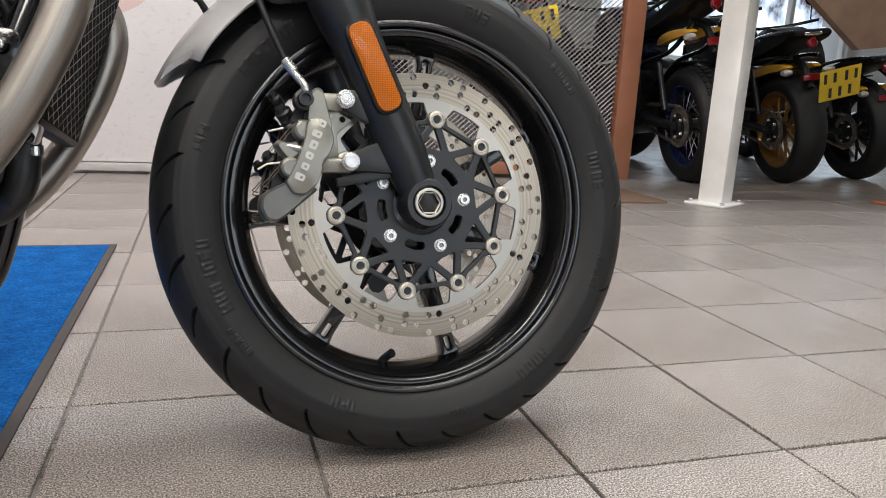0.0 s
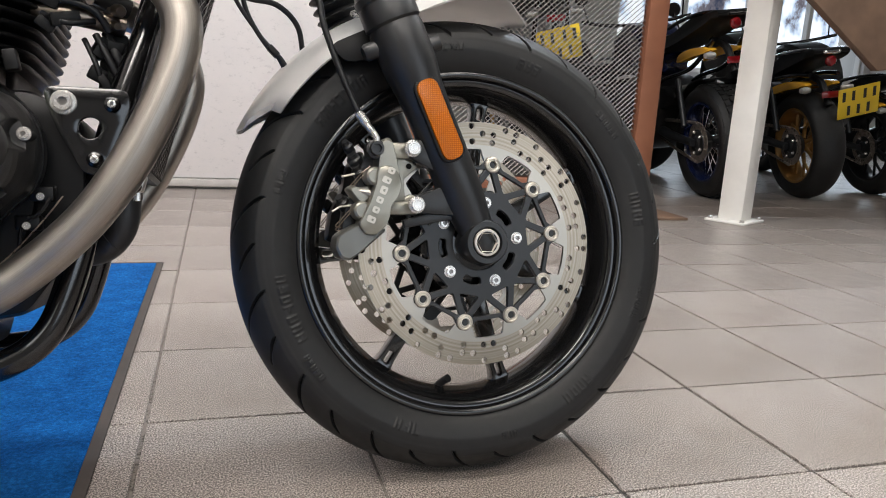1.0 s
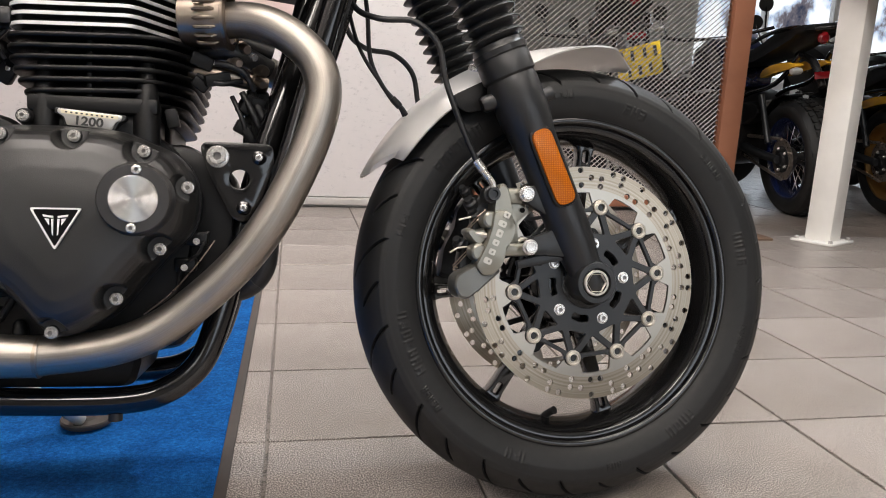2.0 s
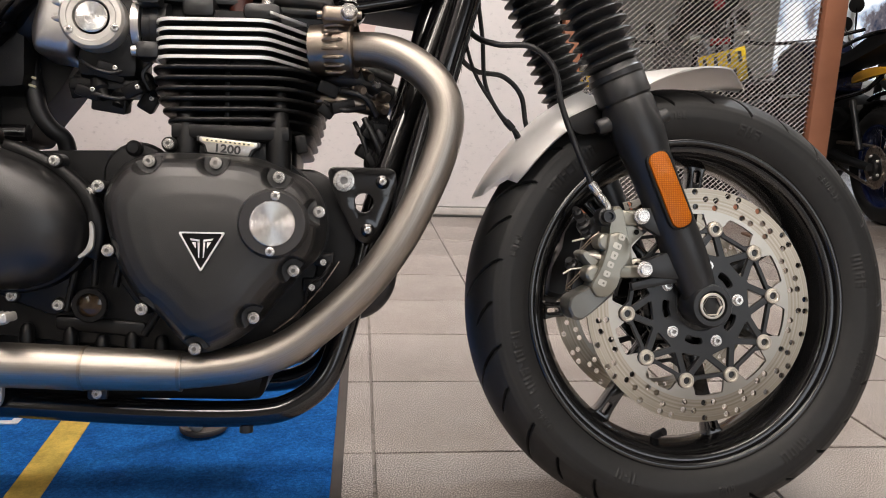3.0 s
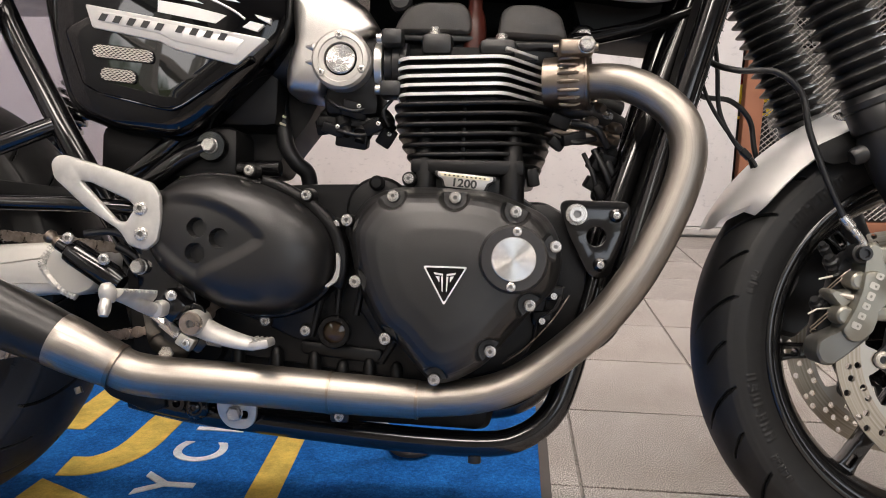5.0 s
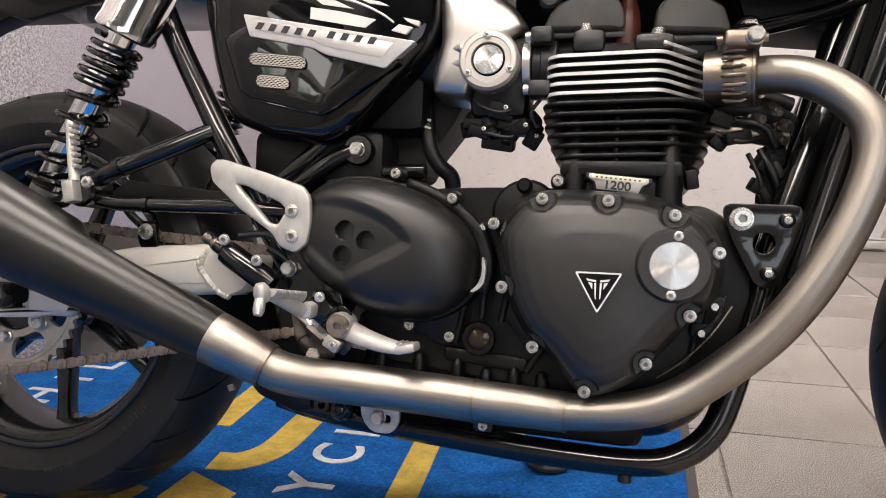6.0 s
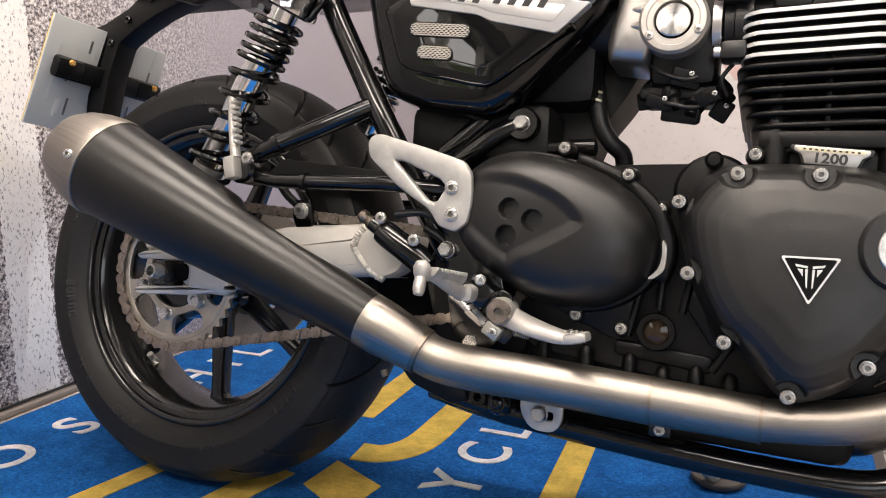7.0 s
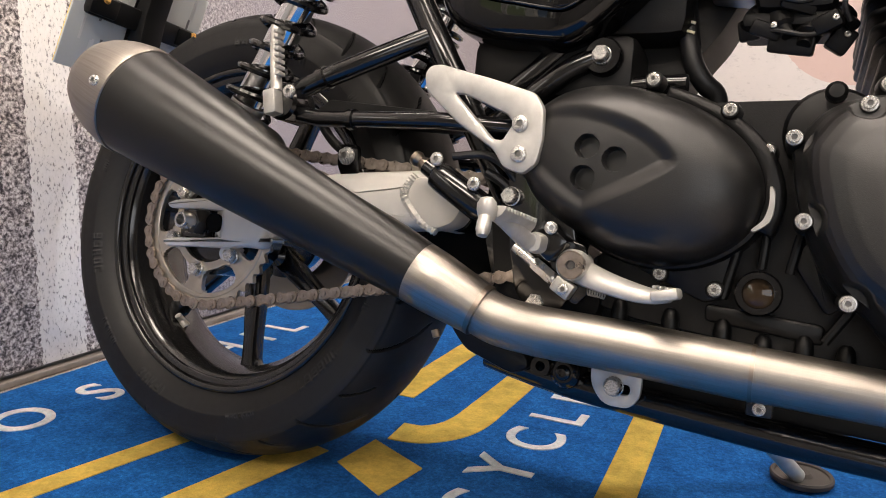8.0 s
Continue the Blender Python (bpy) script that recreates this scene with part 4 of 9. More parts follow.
def build_front_wheel():
    w = put("front_wheel", None, bike)
    w.matrix_basis = FRONT_AXLE
    me = tyre_mesh("tyre", 0.300, 0.0605, 0.219, 30, 3)
    mesh_obj("tyre", me, "tyre", w, "black road tyre with slanted tread cuts", 60)
    rim = part("rim", rim_bm(0.219, 0.0605, 0.020), "wheel_black", w, "satin black cast rim")
    for k in range(7):
        part("spoke", spoke_bm(0.040, 0.196, -73 + 360 / 7 * k, 0.026, 0.019, 0.017, 0.012, True), "wheel_black", w)
    hub = lathe([(0.018, 0.080), (0.034, 0.078), (0.040, 0.066), (0.040, 0.045), (0.052, 0.020), (0.054, 0.0), (0.052, -0.020), (0.040, -0.045), (0.040, -0.066), (0.034, -0.078), (0.018, -0.080)], 40)
    part("hub", hub, "wheel_black", w)
    for sy in (-1, 1):
        part("hub_flange", lathe([(0.030, 0.0), (0.066, 0.0), (0.070, 0.003), (0.070, 0.010), (0.060, 0.014), (0.030, 0.016)], 40, (0, sy * 0.048, 0), (0, sy, 0)), "wheel_black", w)
    bm = tube([(0, 0, 0), (0.001, -0.003, 0.007), (0.006, -0.010, 0.013), (0.009, -0.016, 0.016)], [0.0068, 0.0056, 0.0052, 0.0056], 12)
    lathe([(0.009, -0.004), (0.009, 0.003), (0.0055, 0.007)], 16, axis=(0, 0, 1), bm=bm)
    v = part("valve_stem", bm, "rubber", w)
    v.matrix_basis = Matrix.Translation((-0.033, -0.008, -0.194))
    first = 43
    dm = disc_mesh("brake_disc", 0.1535, 0.1235, 0.0045, 10, first)
    dm.materials.append(M["disc"])
    cm = bpy.data.meshes.new("disc_carrier")
    cb = carrier_bm(first)
    bmesh.ops.recalc_face_normals(cb, faces=cb.faces)
    cb.to_mesh(cm)
    cb.free()
    cm.materials.append(M["satin_black"])
    bob = fastener("bobbin", [(1.0, -0.4), (1.0, 0.22), (0.93, 0.34), (0.74, 0.40), (0.66, 0.34), (0.60, 0.40), (0.50, 0.40), (0.44, 0.30), (0.42, -0.25)], 0, "bobbin_steel")
    # near-black disc paints the shade down the bore
    bob_hole = fastener("bobbin_bore", [(0.43, -0.2), (0.0, -0.2)], 0, "cavity")
    for y, flip in ((-0.0755, 0), (0.0755, 180)):
        put("brake_disc", dm, w, (0, y, 0), (0, 0, 0), 1.0, "drilled steel brake disc")
        put("disc_carrier", cm, w, (0, y - 0.001, 0), (0, 0, 0), 1.0, "black lattice disc carrier")
        s = -1 if y < 0 else 1
        for k in range(10):
            x, z = polar(0.101, first + 36 * k)
            put("bobbin", bob, w, (x, y + s * 0.004, z), (0, 0, 0) if s < 0 else (0, 0, 180), 0.0104)
            put("bobbin_bore", bob_hole, w, (x, y + s * 0.004, z), (0, 0, 0) if s < 0 else (0, 0, 180), 0.0104)
        for k in range(5):
            x, z = polar(0.052, 7 + 72 * k)
            put("disc_bolt", FLANGE, w, (x, y + s * 0.003, z), (0, 0, 0) if s < 0 else (0, 0, 180), 0.0078)


def on_fork(s, y=0.0, off=0.0):
    """A point on the fork's line, s metres up from the axle; off is towards the front."""
    a = radians(23.3)
    return Vector((-math.sin(a) * s + math.cos(a) * off, y, FW[2] + math.cos(a) * s + math.sin(a) * off))


def build_fork():
    up = (on_fork(1) - on_fork(0)).normalized()
    for side, y in (("right", -0.098), ("left", 0.098)):
        f = put("fork_leg", None, bike, (0, 0, 0))
        prof = [(0.0, -0.028), (0.014, -0.027), (0.0205, -0.018), (0.0215, 0.0), (0.0225, 0.02), (0.0265, 0.055), (0.0275, 0.08), (0.0275, 0.16), (0.029, 0.20), (0.0325, 0.225), (0.0335, 0.235), (0.0335, 0.275), (0.032, 0.279), (0.0315, 0.281), (0.0345, 0.284), (0.0345, 0.306), (0.0335, 0.3075), (0.0335, 0.3095), (0.0350, 0.311), (0.0350, 0.318), (0.0335, 0.320), (0.0325, 0.326), (0.0, 0.326)]
        bm = lathe(prof, 40, on_fork(0, y), up)
        part("lower_leg", bm, "satin_black", f, "satin black fork leg")
        gp = []
        n, step = 16, 0.0153
        for i in range(n):
            h = 0.326 + i * step
            gp += [(0.0268, h), (0.0288, h + 0.0018), (0.0375, h + 0.0060), (0.0388, h + 0.0075), (0.0378, h + 0.0090), (0.0288, h + 0.0134)]
        gp += [(0.027, 0.326 + n * step), (0.03, 0.575), (0.03, 0.62), (0.0, 0.62)]
        part("gaiter", lathe(gp, 40, on_fork(0, y), up), "rubber", f, "ribbed black rubber gaiter")
        s = -1 if y < 0 else 1
        # axle clamp and axle end
        bm = lathe([(0.0, -0.02), (0.026, -0.02), (0.0275, -0.016), (0.0275, 0.026), (0.0255, 0.029), (0.0195, 0.029), (0.0180, 0.025), (0.0175, -0.008), (0.0, -0.008)], 36, (0, s * 0.093, FW[2]), (0, s, 0))
        part("axle_clamp", bm, "satin_black", f)
        bm = lathe([(0.0168, 0.024), (0.0168, 0.0275), (0.0158, 0.0285), (0.0135, 0.0285)], 36, (0, s * 0.093, FW[2]), (0, s, 0))
        lathe([(0.0135, 0.0285), (0.0122, 0.0275), (0.0120, 0.024)], 6, (0, s * 0.093, FW[2]), (0, s, 0), bm=bm)
        part("axle_socket", lathe([(0.0120, 0.0245), (0.0118, 0.004), (0.0, 0.004)], 6, (0, s * 0.093, FW[2]), (0, s, 0)), "cavity", f)
        part("axle_end", bm, "bobbin_steel", f, "bright steel axle end with a hexagon socket")
        bm = tube([(0, s * 0.04, FW[2]), (0, s * 0.094, FW[2])], [0.017, 0.019], 24)
        part("axle_spacer", bm, "wheel_black", f)
        # lugs for the caliper
        lug = bmesh.new()
        beam((-0.040, 0.352), (-0.086, 0.345), 0.040, s * 0.102 - 0.007, s * 0.102 + 0.007, 0.003, lug, 0.020)
        beam((-0.050, 0.402), (-0.091, 0.412), 0.044, s * 0.102 - 0.007, s * 0.102 + 0.007, 0.003, lug, 0.022)
        beam((-0.028, 0.338), (-0.100, 0.322), 0.016, s * 0.098 - 0.005, s * 0.098 + 0.005, 0.002, lug, 0.010)
        part("caliper_lug", lug, "satin_black", f)
        # mudguard lug
        lug = lathe([(0.0, 0.0), (0.011, 0.0), (0.0105, 0.014), (0.008, 0.018), (0.0, 0.018)], 20, on_fork(0.262, y, -0.03), on_fork(0, 0, -1) - on_fork(0))
        part("mudguard_lug", lug, "satin_black", f)
        part("front_lug", lathe([(0.0, 0.0), (0.009, 0.0), (0.009, 0.02), (0.0, 0.022)], 20, on_fork(0.245, y, 0.025), on_fork(0, 0, 1) - on_fork(0)), "satin_black", f)
        if s < 0:
            # reflector with its bezel, lying along the leg
            ax, perp = up, (on_fork(0, 0, 1) - on_fork(0)).normalized()
            rm = Matrix(((perp.x, 0, ax.x, 0), (0, 1, 0, 0), (perp.z, 0, ax.z, 0), (0, 0, 0, 1)))
            cen = on_fork(0.158, -0.127, 0.0)
            for nm, w, h, y0, y1, mt, lb in (("reflector_bezel", 0.0165, 0.0525, 0.0, 0.008, "plastic_black", ""), ("reflector", 0.0135, 0.0495, -0.003, 0.004, "reflector", "oblong orange reflector")):
                o = rounded([(-w, -h), (w, -h), (w, h), (-w, h)], w, 8)
                b = sheet(o, y0, y1, bevel=0.0015)
                bmesh.ops.transform(b, matrix=Matrix.Translation(cen) @ rm, verts=b.verts)
                part(nm, b, mt, f, lb)


def build_caliper():
    for s in (-1, 1):
        c = put("front_brake_caliper", None, bike, (0, 0, 0))
        y = s * 0.098
        # four-piston body, outer half: a neck, a raised face and a dark foot
        neck = [(-0.126, 0.422), (-0.119, 0.426), (-0.113, 0.422), (-0.109, 0.405), (-0.104, 0.384), (-0.103, 0.362), (-0.118, 0.334), (-0.148, 0.312), (-0.154, 0.322), (-0.140, 0.350), (-0.132, 0.374), (-0.130, 0.402)]
        part("outer_body", loft([tuple(q) for q in rounded(neck, 0.004, 3)], [(1.0, y - s * 0.028), (1.0, y), (0.97, y + s * 0.003), (0.92, y + s * 0.005)], cap_start=True), "caliper", c, "grey cast caliper body")
        face = [(-0.132, 0.389), (-0.122, 0.392), (-0.113, 0.390), (-0.105, 0.379), (-0.103, 0.367), (-0.108, 0.353), (-0.117, 0.344), (-0.117, 0.334), (-0.122, 0.320), (-0.134, 0.309), (-0.147, 0.309), (-0.156, 0.321), (-0.149, 0.333), (-0.141, 0.350), (-0.134, 0.372)]
        part("face", loft([tuple(q) for q in rounded(face, 0.004, 3)], [(1.0, y - s * 0.010), (1.0, y + s * 0.007), (0.975, y + s * 0.0095), (0.94, y + s * 0.0103)]), "caliper", c)
        foot = [(-0.154, 0.323), (-0.172, 0.314), (-0.181, 0.307), (-0.183, 0.294), (-0.177, 0.281), (-0.165, 0.278), (-0.151, 0.288), (-0.119, 0.315), (-0.130, 0.322)]
        part("end_body", loft([tuple(q) for q in rounded(foot, 0.004, 3)], [(1.0, y - s * 0.032), (1.0, y - s * 0.004), (0.94, y + s * 0.003), (0.84, y + s * 0.005)], cap_start=True), "caliper_dark", c)
        b = [(-0.112, 0.420), (-0.136, 0.412), (-0.146, 0.396), (-0.150, 0.370), (-0.166, 0.340), (-0.172, 0.30), (-0.150, 0.295), (-0.115, 0.33), (-0.104, 0.38)]
        part("inner_body", loft([tuple(q) for q in rounded(b, 0.006, 3)], [(0.9, s * 0.040), (1.0, s * 0.046), (1.0, s * 0.064), (0.93, s * 0.070)], cap_start=True), "satin_black", c)
        # bridge, pistons, unions and pad springs
        arm = [(-0.161, 0.369), (-0.150, 0.366), (-0.137, 0.369), (-0.134, 0.354), (-0.147, 0.342), (-0.156, 0.351), (-0.166, 0.364)]
        part("bridge", loft([tuple(q) for q in rounded(arm, 0.003, 3)], [(0.96, s * 0.062), (1, s * 0.070), (1, s * 0.084), (0.90, s * 0.089), (0.7, s * 0.092)], cap_start=True), "caliper", c)
        part("bridge_rib", tube([(-0.138, s * 0.092, 0.359), (-0.161, s * 0.088, 0.364)], [0.0040, 0.0020], 8), "bobbin_steel", c)
        for x, z in ((-0.134, 0.379), (-0.149, 0.338)):
            part("piston_boss", lathe([(0, 0.010), (0.008, 0.010), (0.0105, 0.008), (0.0115, 0.004), (0.0115, -0.016)], 24, (x, s * 0.092, z), (0, s, 0)), "caliper", c)
        for x, z, r in ((-0.150, 0.398, 0.0095), (-0.145, 0.384, 0.0085), (-0.165, 0.346, 0.0085), (-0.158, 0.413, 0.0065)):
            part("union", lathe([(0, 0.014), (r * 0.6, 0.014), (r * 0.7, 0.009), (r, 0.007), (r, -0.004), (r * 0.8, -0.006), (r * 0.8, -0.016), (0, -0.016)], 14, (x, s * 0.062, z), (-0.5, s * 0.5, 0.6)), "satin_black", c)
        for x, z in ((-0.152, 0.380), (-0.166, 0.336)):
            for w in (0, 0.0045):
                p = [(x + 0.016, s * 0.080, z + 0.012 - w), (x + 0.004, s * 0.079, z + 0.002 - w), (x - 0.006, s * 0.074, z - 0.010 - w), (x - 0.011, s * 0.072, z - 0.016 - w), (x - 0.004, s * 0.071, z - 0.018 - w)]
                part("pad_spring", tube(spline(p, 5), 0.0008, 6), "steel_warm", c)
        part("pad_pin", tube([(-0.182, s * 0.076, 0.337), (-0.172, s * 0.076, 0.343), (-0.155, s * 0.076, 0.345)], 0.0013, 8), "bobbin_steel", c)
        part("pad_pin", tube([(-0.170, s * 0.074, 0.379), (-0.154, s * 0.074, 0.383)], 0.0013, 8), "bobbin_steel", c)
        for x, z in ((-0.091, 0.412), (-0.086, 0.345)):
            put("caliper_bolt", CAPBOLT, c, (x, s * 0.109, z), (0, 0, 0) if s < 0 else (0, 0, 180), 0.0102)
        part("mounting_ear", block(-0.118, -0.080, min(s * 0.086, s * 0.098), max(s * 0.086, s * 0.098), 0.333, 0.350, 0.004), "caliper", c)
        part("mounting_ear", block(-0.118, -0.082, min(s * 0.088, s * 0.100), max(s * 0.088, s * 0.100), 0.400, 0.420, 0.004), "caliper", c)
        part("ear_web", sheet([tuple(q) for q in rounded([(-0.112, 0.410), (-0.098, 0.402), (-0.080, 0.392), (-0.098, 0.376), (-0.096, 0.350), (-0.112, 0.345)], 0.003)], min(s * 0.086, s * 0.094), max(s * 0.086, s * 0.094), bevel=0.001), "caliper", c)
        # a flat near-black disc, the hole's shade painted on the ear
        part("ear_hole", lathe([(0.0, 0), (0.0035, 0)], 16, (-0.092, s * 0.0955, 0.392), (0, s, 0)), "cavity", c)
        if s < 0:
            # maker's mark as plain raised bars, running up the body
            for k in range(6):
                t = k / 5
                x, z = -0.1395 + 0.0235 * t, 0.327 + 0.058 * t
                tall = 0.0068 if k in (0, 4) else 0.0046
                wide = 0.0048 if k == 3 else 0.0038
                b = sheet(rounded([(-wide, -0.0038), (wide, -0.0038), (wide, tall), (-wide, tall)], 0.0022, 4), 0, 0.002, holes=[rounded([(-wide * 0.35, -0.0014), (wide * 0.35, -0.0014), (wide * 0.35, 0.0014), (-wide * 0.35, 0.0014)], 0.0006, 2)[::-1]])
                bmesh.ops.transform(b, matrix=pose(x, y - 0.0112, z, 0, -67, 0), verts=b.verts)
                part("mark_bar", b, "bobbin_steel", c)
            # banjo and hose
            bm = lathe([(0, 0.013), (0.0045, 0.013), (0.005, 0.017), (0.0078, 0.017), (0.0085, 0.015), (0.0085, 0.009), (0.0115, 0.008), (0.0115, -0.012)], 20, (-0.1335, -0.094, 0.411), (0, -1, 0))
            part("banjo_bolt", bm, "satin_black", c)
            part("banjo", tube(spline([(-0.1335, -0.101, 0.417), (-0.1335, -0.102, 0.424), (-0.140, -0.100, 0.434)], 4), [0.0042] * 8 + [0.005], 10), "zinc", c)
            part("hose_ferrule", tube([(-0.138, -0.100, 0.431), (-0.144, -0.098, 0.439), (-0.145, -0.098, 0.441), (-0.154, -0.096, 0.453)], [0.0045, 0.0045, 0.0058, 0.0058], 12), "zinc", c)
        hose = spline([(-0.152, s * 0.096, 0.450), (-0.172, s * 0.094, 0.495), (-0.193, s * 0.092, 0.552), (-0.203, s * 0.090, 0.598), (-0.232, s * 0.086, 0.624), (-0.275, s * 0.075, 0.628), (-0.305, s * 0.05, 0.65), (-0.32, 0.0, 0.72)], 8)
        part("brake_hose", tube(hose, 0.0038, 12), "rubber", c, "black brake hose")


def build_mudguard():
    g = put("front_mudguard", None, bike, (0, 0, 0))
    bm = bmesh.new()
    rows, seg = [], 40
    A0, A1 = 153.5, 71.6
    for i in range(seg + 1):
        t = i / seg
        half = 0.074 - 0.006 * (abs(t - 0.4) * 2) ** 2
        if t > 0.87:
            half *= 1 - 0.90 * (t - 0.87) / 0.13
        if t < 0.06:
            half *= 1 - 0.25 * (1 - t / 0.06) ** 2
        row = []
        for k in range(13):
            q = -1 + 2 * k / 12
            # the sides end short of the tongue
            a0 = A0 + 1.0 - 7.5 * min(1, max(0, (abs(q) - 0.45) / 0.4))
            a = radians(a0 + (A1 - a0) * t)
            ease = min(1.0, max(0.0, (t - 0.42) / 0.45))
            drop = (0.034 - 0.031 * ease * ease * (3 - 2 * ease)) * abs(q) ** 2.4
            r = 0.3185 - drop
            row.append(bm.verts.new((r * math.cos(a), half * q, FW[2] + r * math.sin(a))))
        rows.append(row)
    for a, b in zip(rows, rows[1:]):
        for k in range(12):
            bm.faces.new((a[k], a[k + 1], b[k + 1], b[k]))
    bmesh.ops.recalc_face_normals(bm, faces=bm.faces)
    bmesh.ops.solidify(bm, geom=bm.faces[:], thickness=-0.0022)
    part("guard", bm, "silver", g, "silver painted mudguard blade")
    # black side stay between the fork legs
    for s in (-1, 1):
        st = sheet([tuple(q) for q in rounded([(-0.185, 0.535), (-0.135, 0.560), (-0.105, 0.585), (-0.085, 0.575), (-0.090, 0.545), (-0.120, 0.525), (-0.165, 0.515)], 0.012)], s * 0.072, s * 0.077, bevel=0.001)
        part("stay", st, "plastic_black", g)
    bolt(g, -0.150, -0.076, 0.572, 0.010, BUTTON, (-60, 0, 0), "mudguard_bolt")


def build_cables():
    a = spline([(-0.296, -0.02, 0.74), (-0.2851, -0.03, 0.6515), (-0.2796, -0.03, 0.5863), (-0.2564, -0.03, 0.5429), (-0.2361, -0.03, 0.5236), (-0.222, -0.01, 0.505)], 8)
    b = spline([(-0.315, 0.0, 0.70), (-0.297, -0.03, 0.6072), (-0.2655, -0.03, 0.5559), (-0.2428, -0.03, 0.5301), (-0.228, -0.01, 0.51)], 8)
    part("sensor_cable", tube(a, 0.0030, 8), "rubber", bike)
    part("sensor_cable", tube(b, 0.0026, 8), "rubber", bike)
    part("cable_clip", block(-0.008, 0.008, -0.006, 0.006, -0.004, 0.004, 0.002, m=pose(-0.246, -0.030, 0.533, 0, 45, 0)), "plastic_black", bike)


build_front_wheel()
build_fork()
build_caliper()
build_mudguard()
build_cables()


def sub(name, loc=(0, 0, 0)):
    return put(name, None, bike, loc)


def relief_cover(outline, centre, hollow, dimples, rings=110, segs=280):
    """A domed cover with a sunk blade-shaped field and round dimples in it."""
    loop = [Vector(q) for q in outline]
    c = Vector(centre)
    total = [0.0]
    for p, q in zip(loop, loop[1:] + loop[:1]):
        total.append(total[-1] + (q - p).length)
    edge = []
    for k in range(segs):
        d = total[-1] * k / segs
        i = max(j for j in range(len(loop)) if total[j] <= d)
        p, q = loop[i], loop[(i + 1) % len(loop)]
        edge.append(p + (q - p) * ((d - total[i]) / (total[i + 1] - total[i])))
    E = np.array([tuple(p) for p in edge])
    S = np.linspace(1, 0.004, rings)
    X = c.x + (E[None, :, 0] - c.x) * S[:, None]
    Z = c.y + (E[None, :, 1] - c.y) * S[:, None]
    Y = -(0.128 + 0.048 * np.clip(1 - S**4, 0, 1) ** 0.6)[:, None] + 0 * X
    # distance inside the blade outline
    H = np.array(hollow)
    best, inside = np.full(X.shape, 9.0), np.zeros(X.shape, bool)
    for p, q in zip(H, np.roll(H, -1, 0)):
        d = q - p
        t = np.clip(((X - p[0]) * d[0] + (Z - p[1]) * d[1]) / (d @ d), 0, 1)
        best = np.minimum(best, np.hypot(X - p[0] - t * d[0], Z - p[1] - t * d[1]))
        cross = (p[1] > Z) != (q[1] > Z)
        with np.errstate(divide="ignore", invalid="ignore"):
            inside ^= cross & (X < (q[0] - p[0]) * (Z - p[1]) / (q[1] - p[1]) + p[0])
    u = np.clip(np.where(inside, best, 0) / 0.016, 0, 1)
    Y = Y + 0.0062 * (3 * u**2 - 2 * u**3)
    for x, z in dimples:
        u = np.clip((0.0112 - np.hypot(X - x, Z - z)) / 0.0009, 0, 1)
        Y = Y + 0.0120 * u
    bm = bmesh.new()
    rows = [[bm.verts.new((p.x, -0.118, p.y)) for p in edge]]
    for i in range(rings):
        rows.append([bm.verts.new((X[i, k], Y[i, k], Z[i, k])) for k in range(segs)])
    for a, b in zip(rows, rows[1:]):
        for k in range(segs):
            bm.faces.new((a[k], a[(k + 1) % segs], b[(k + 1) % segs], b[k]))
    bm.faces.new(rows[-1])
    return bm


def notched_cover(outline, rise, centre, notches, per=7):
    """A domed cover whose edge is scooped out round each bolt."""
    c = Vector(centre)
    scales, heights = [], []
    for (s0, y0), (s1, y1) in zip(rise, rise[1:]):
        for i in range(per):
            scales.append(s0 + (s1 - s0) * i / per)
            heights.append(y0 + (y1 - y0) * i / per)
    scales += [rise[-1][0], 0.15]
    heights += [rise[-1][1], rise[-1][1] - 0.0003]
    edge = [Vector(q) for q in spline(outline, 6, True)]
    bm = bmesh.new()
    rows = []
    for sc, h in zip(scales, heights):
        row = []
        for q in edge:
            p = c + (q - c) * sc
            y = h
            if h < -0.14:
                for n in notches:
                    d = math.hypot(p.x - n[0], p.y - n[1])
                    if d < 0.0175:
                        u = min(1.0, (0.0175 - d) / 0.0045)
                        y += (max(h, -0.1575) - h) * u * u * (3 - 2 * u)
            row.append(bm.verts.new((p.x, y, p.y)))
        rows.append(row)
    k = len(edge)
    for a, b in zip(rows, rows[1:]):
        for i in range(k):
            bm.faces.new((a[i], a[(i + 1) % k], b[(i + 1) % k], b[i]))
    bm.faces.new(rows[-1])
    return bm


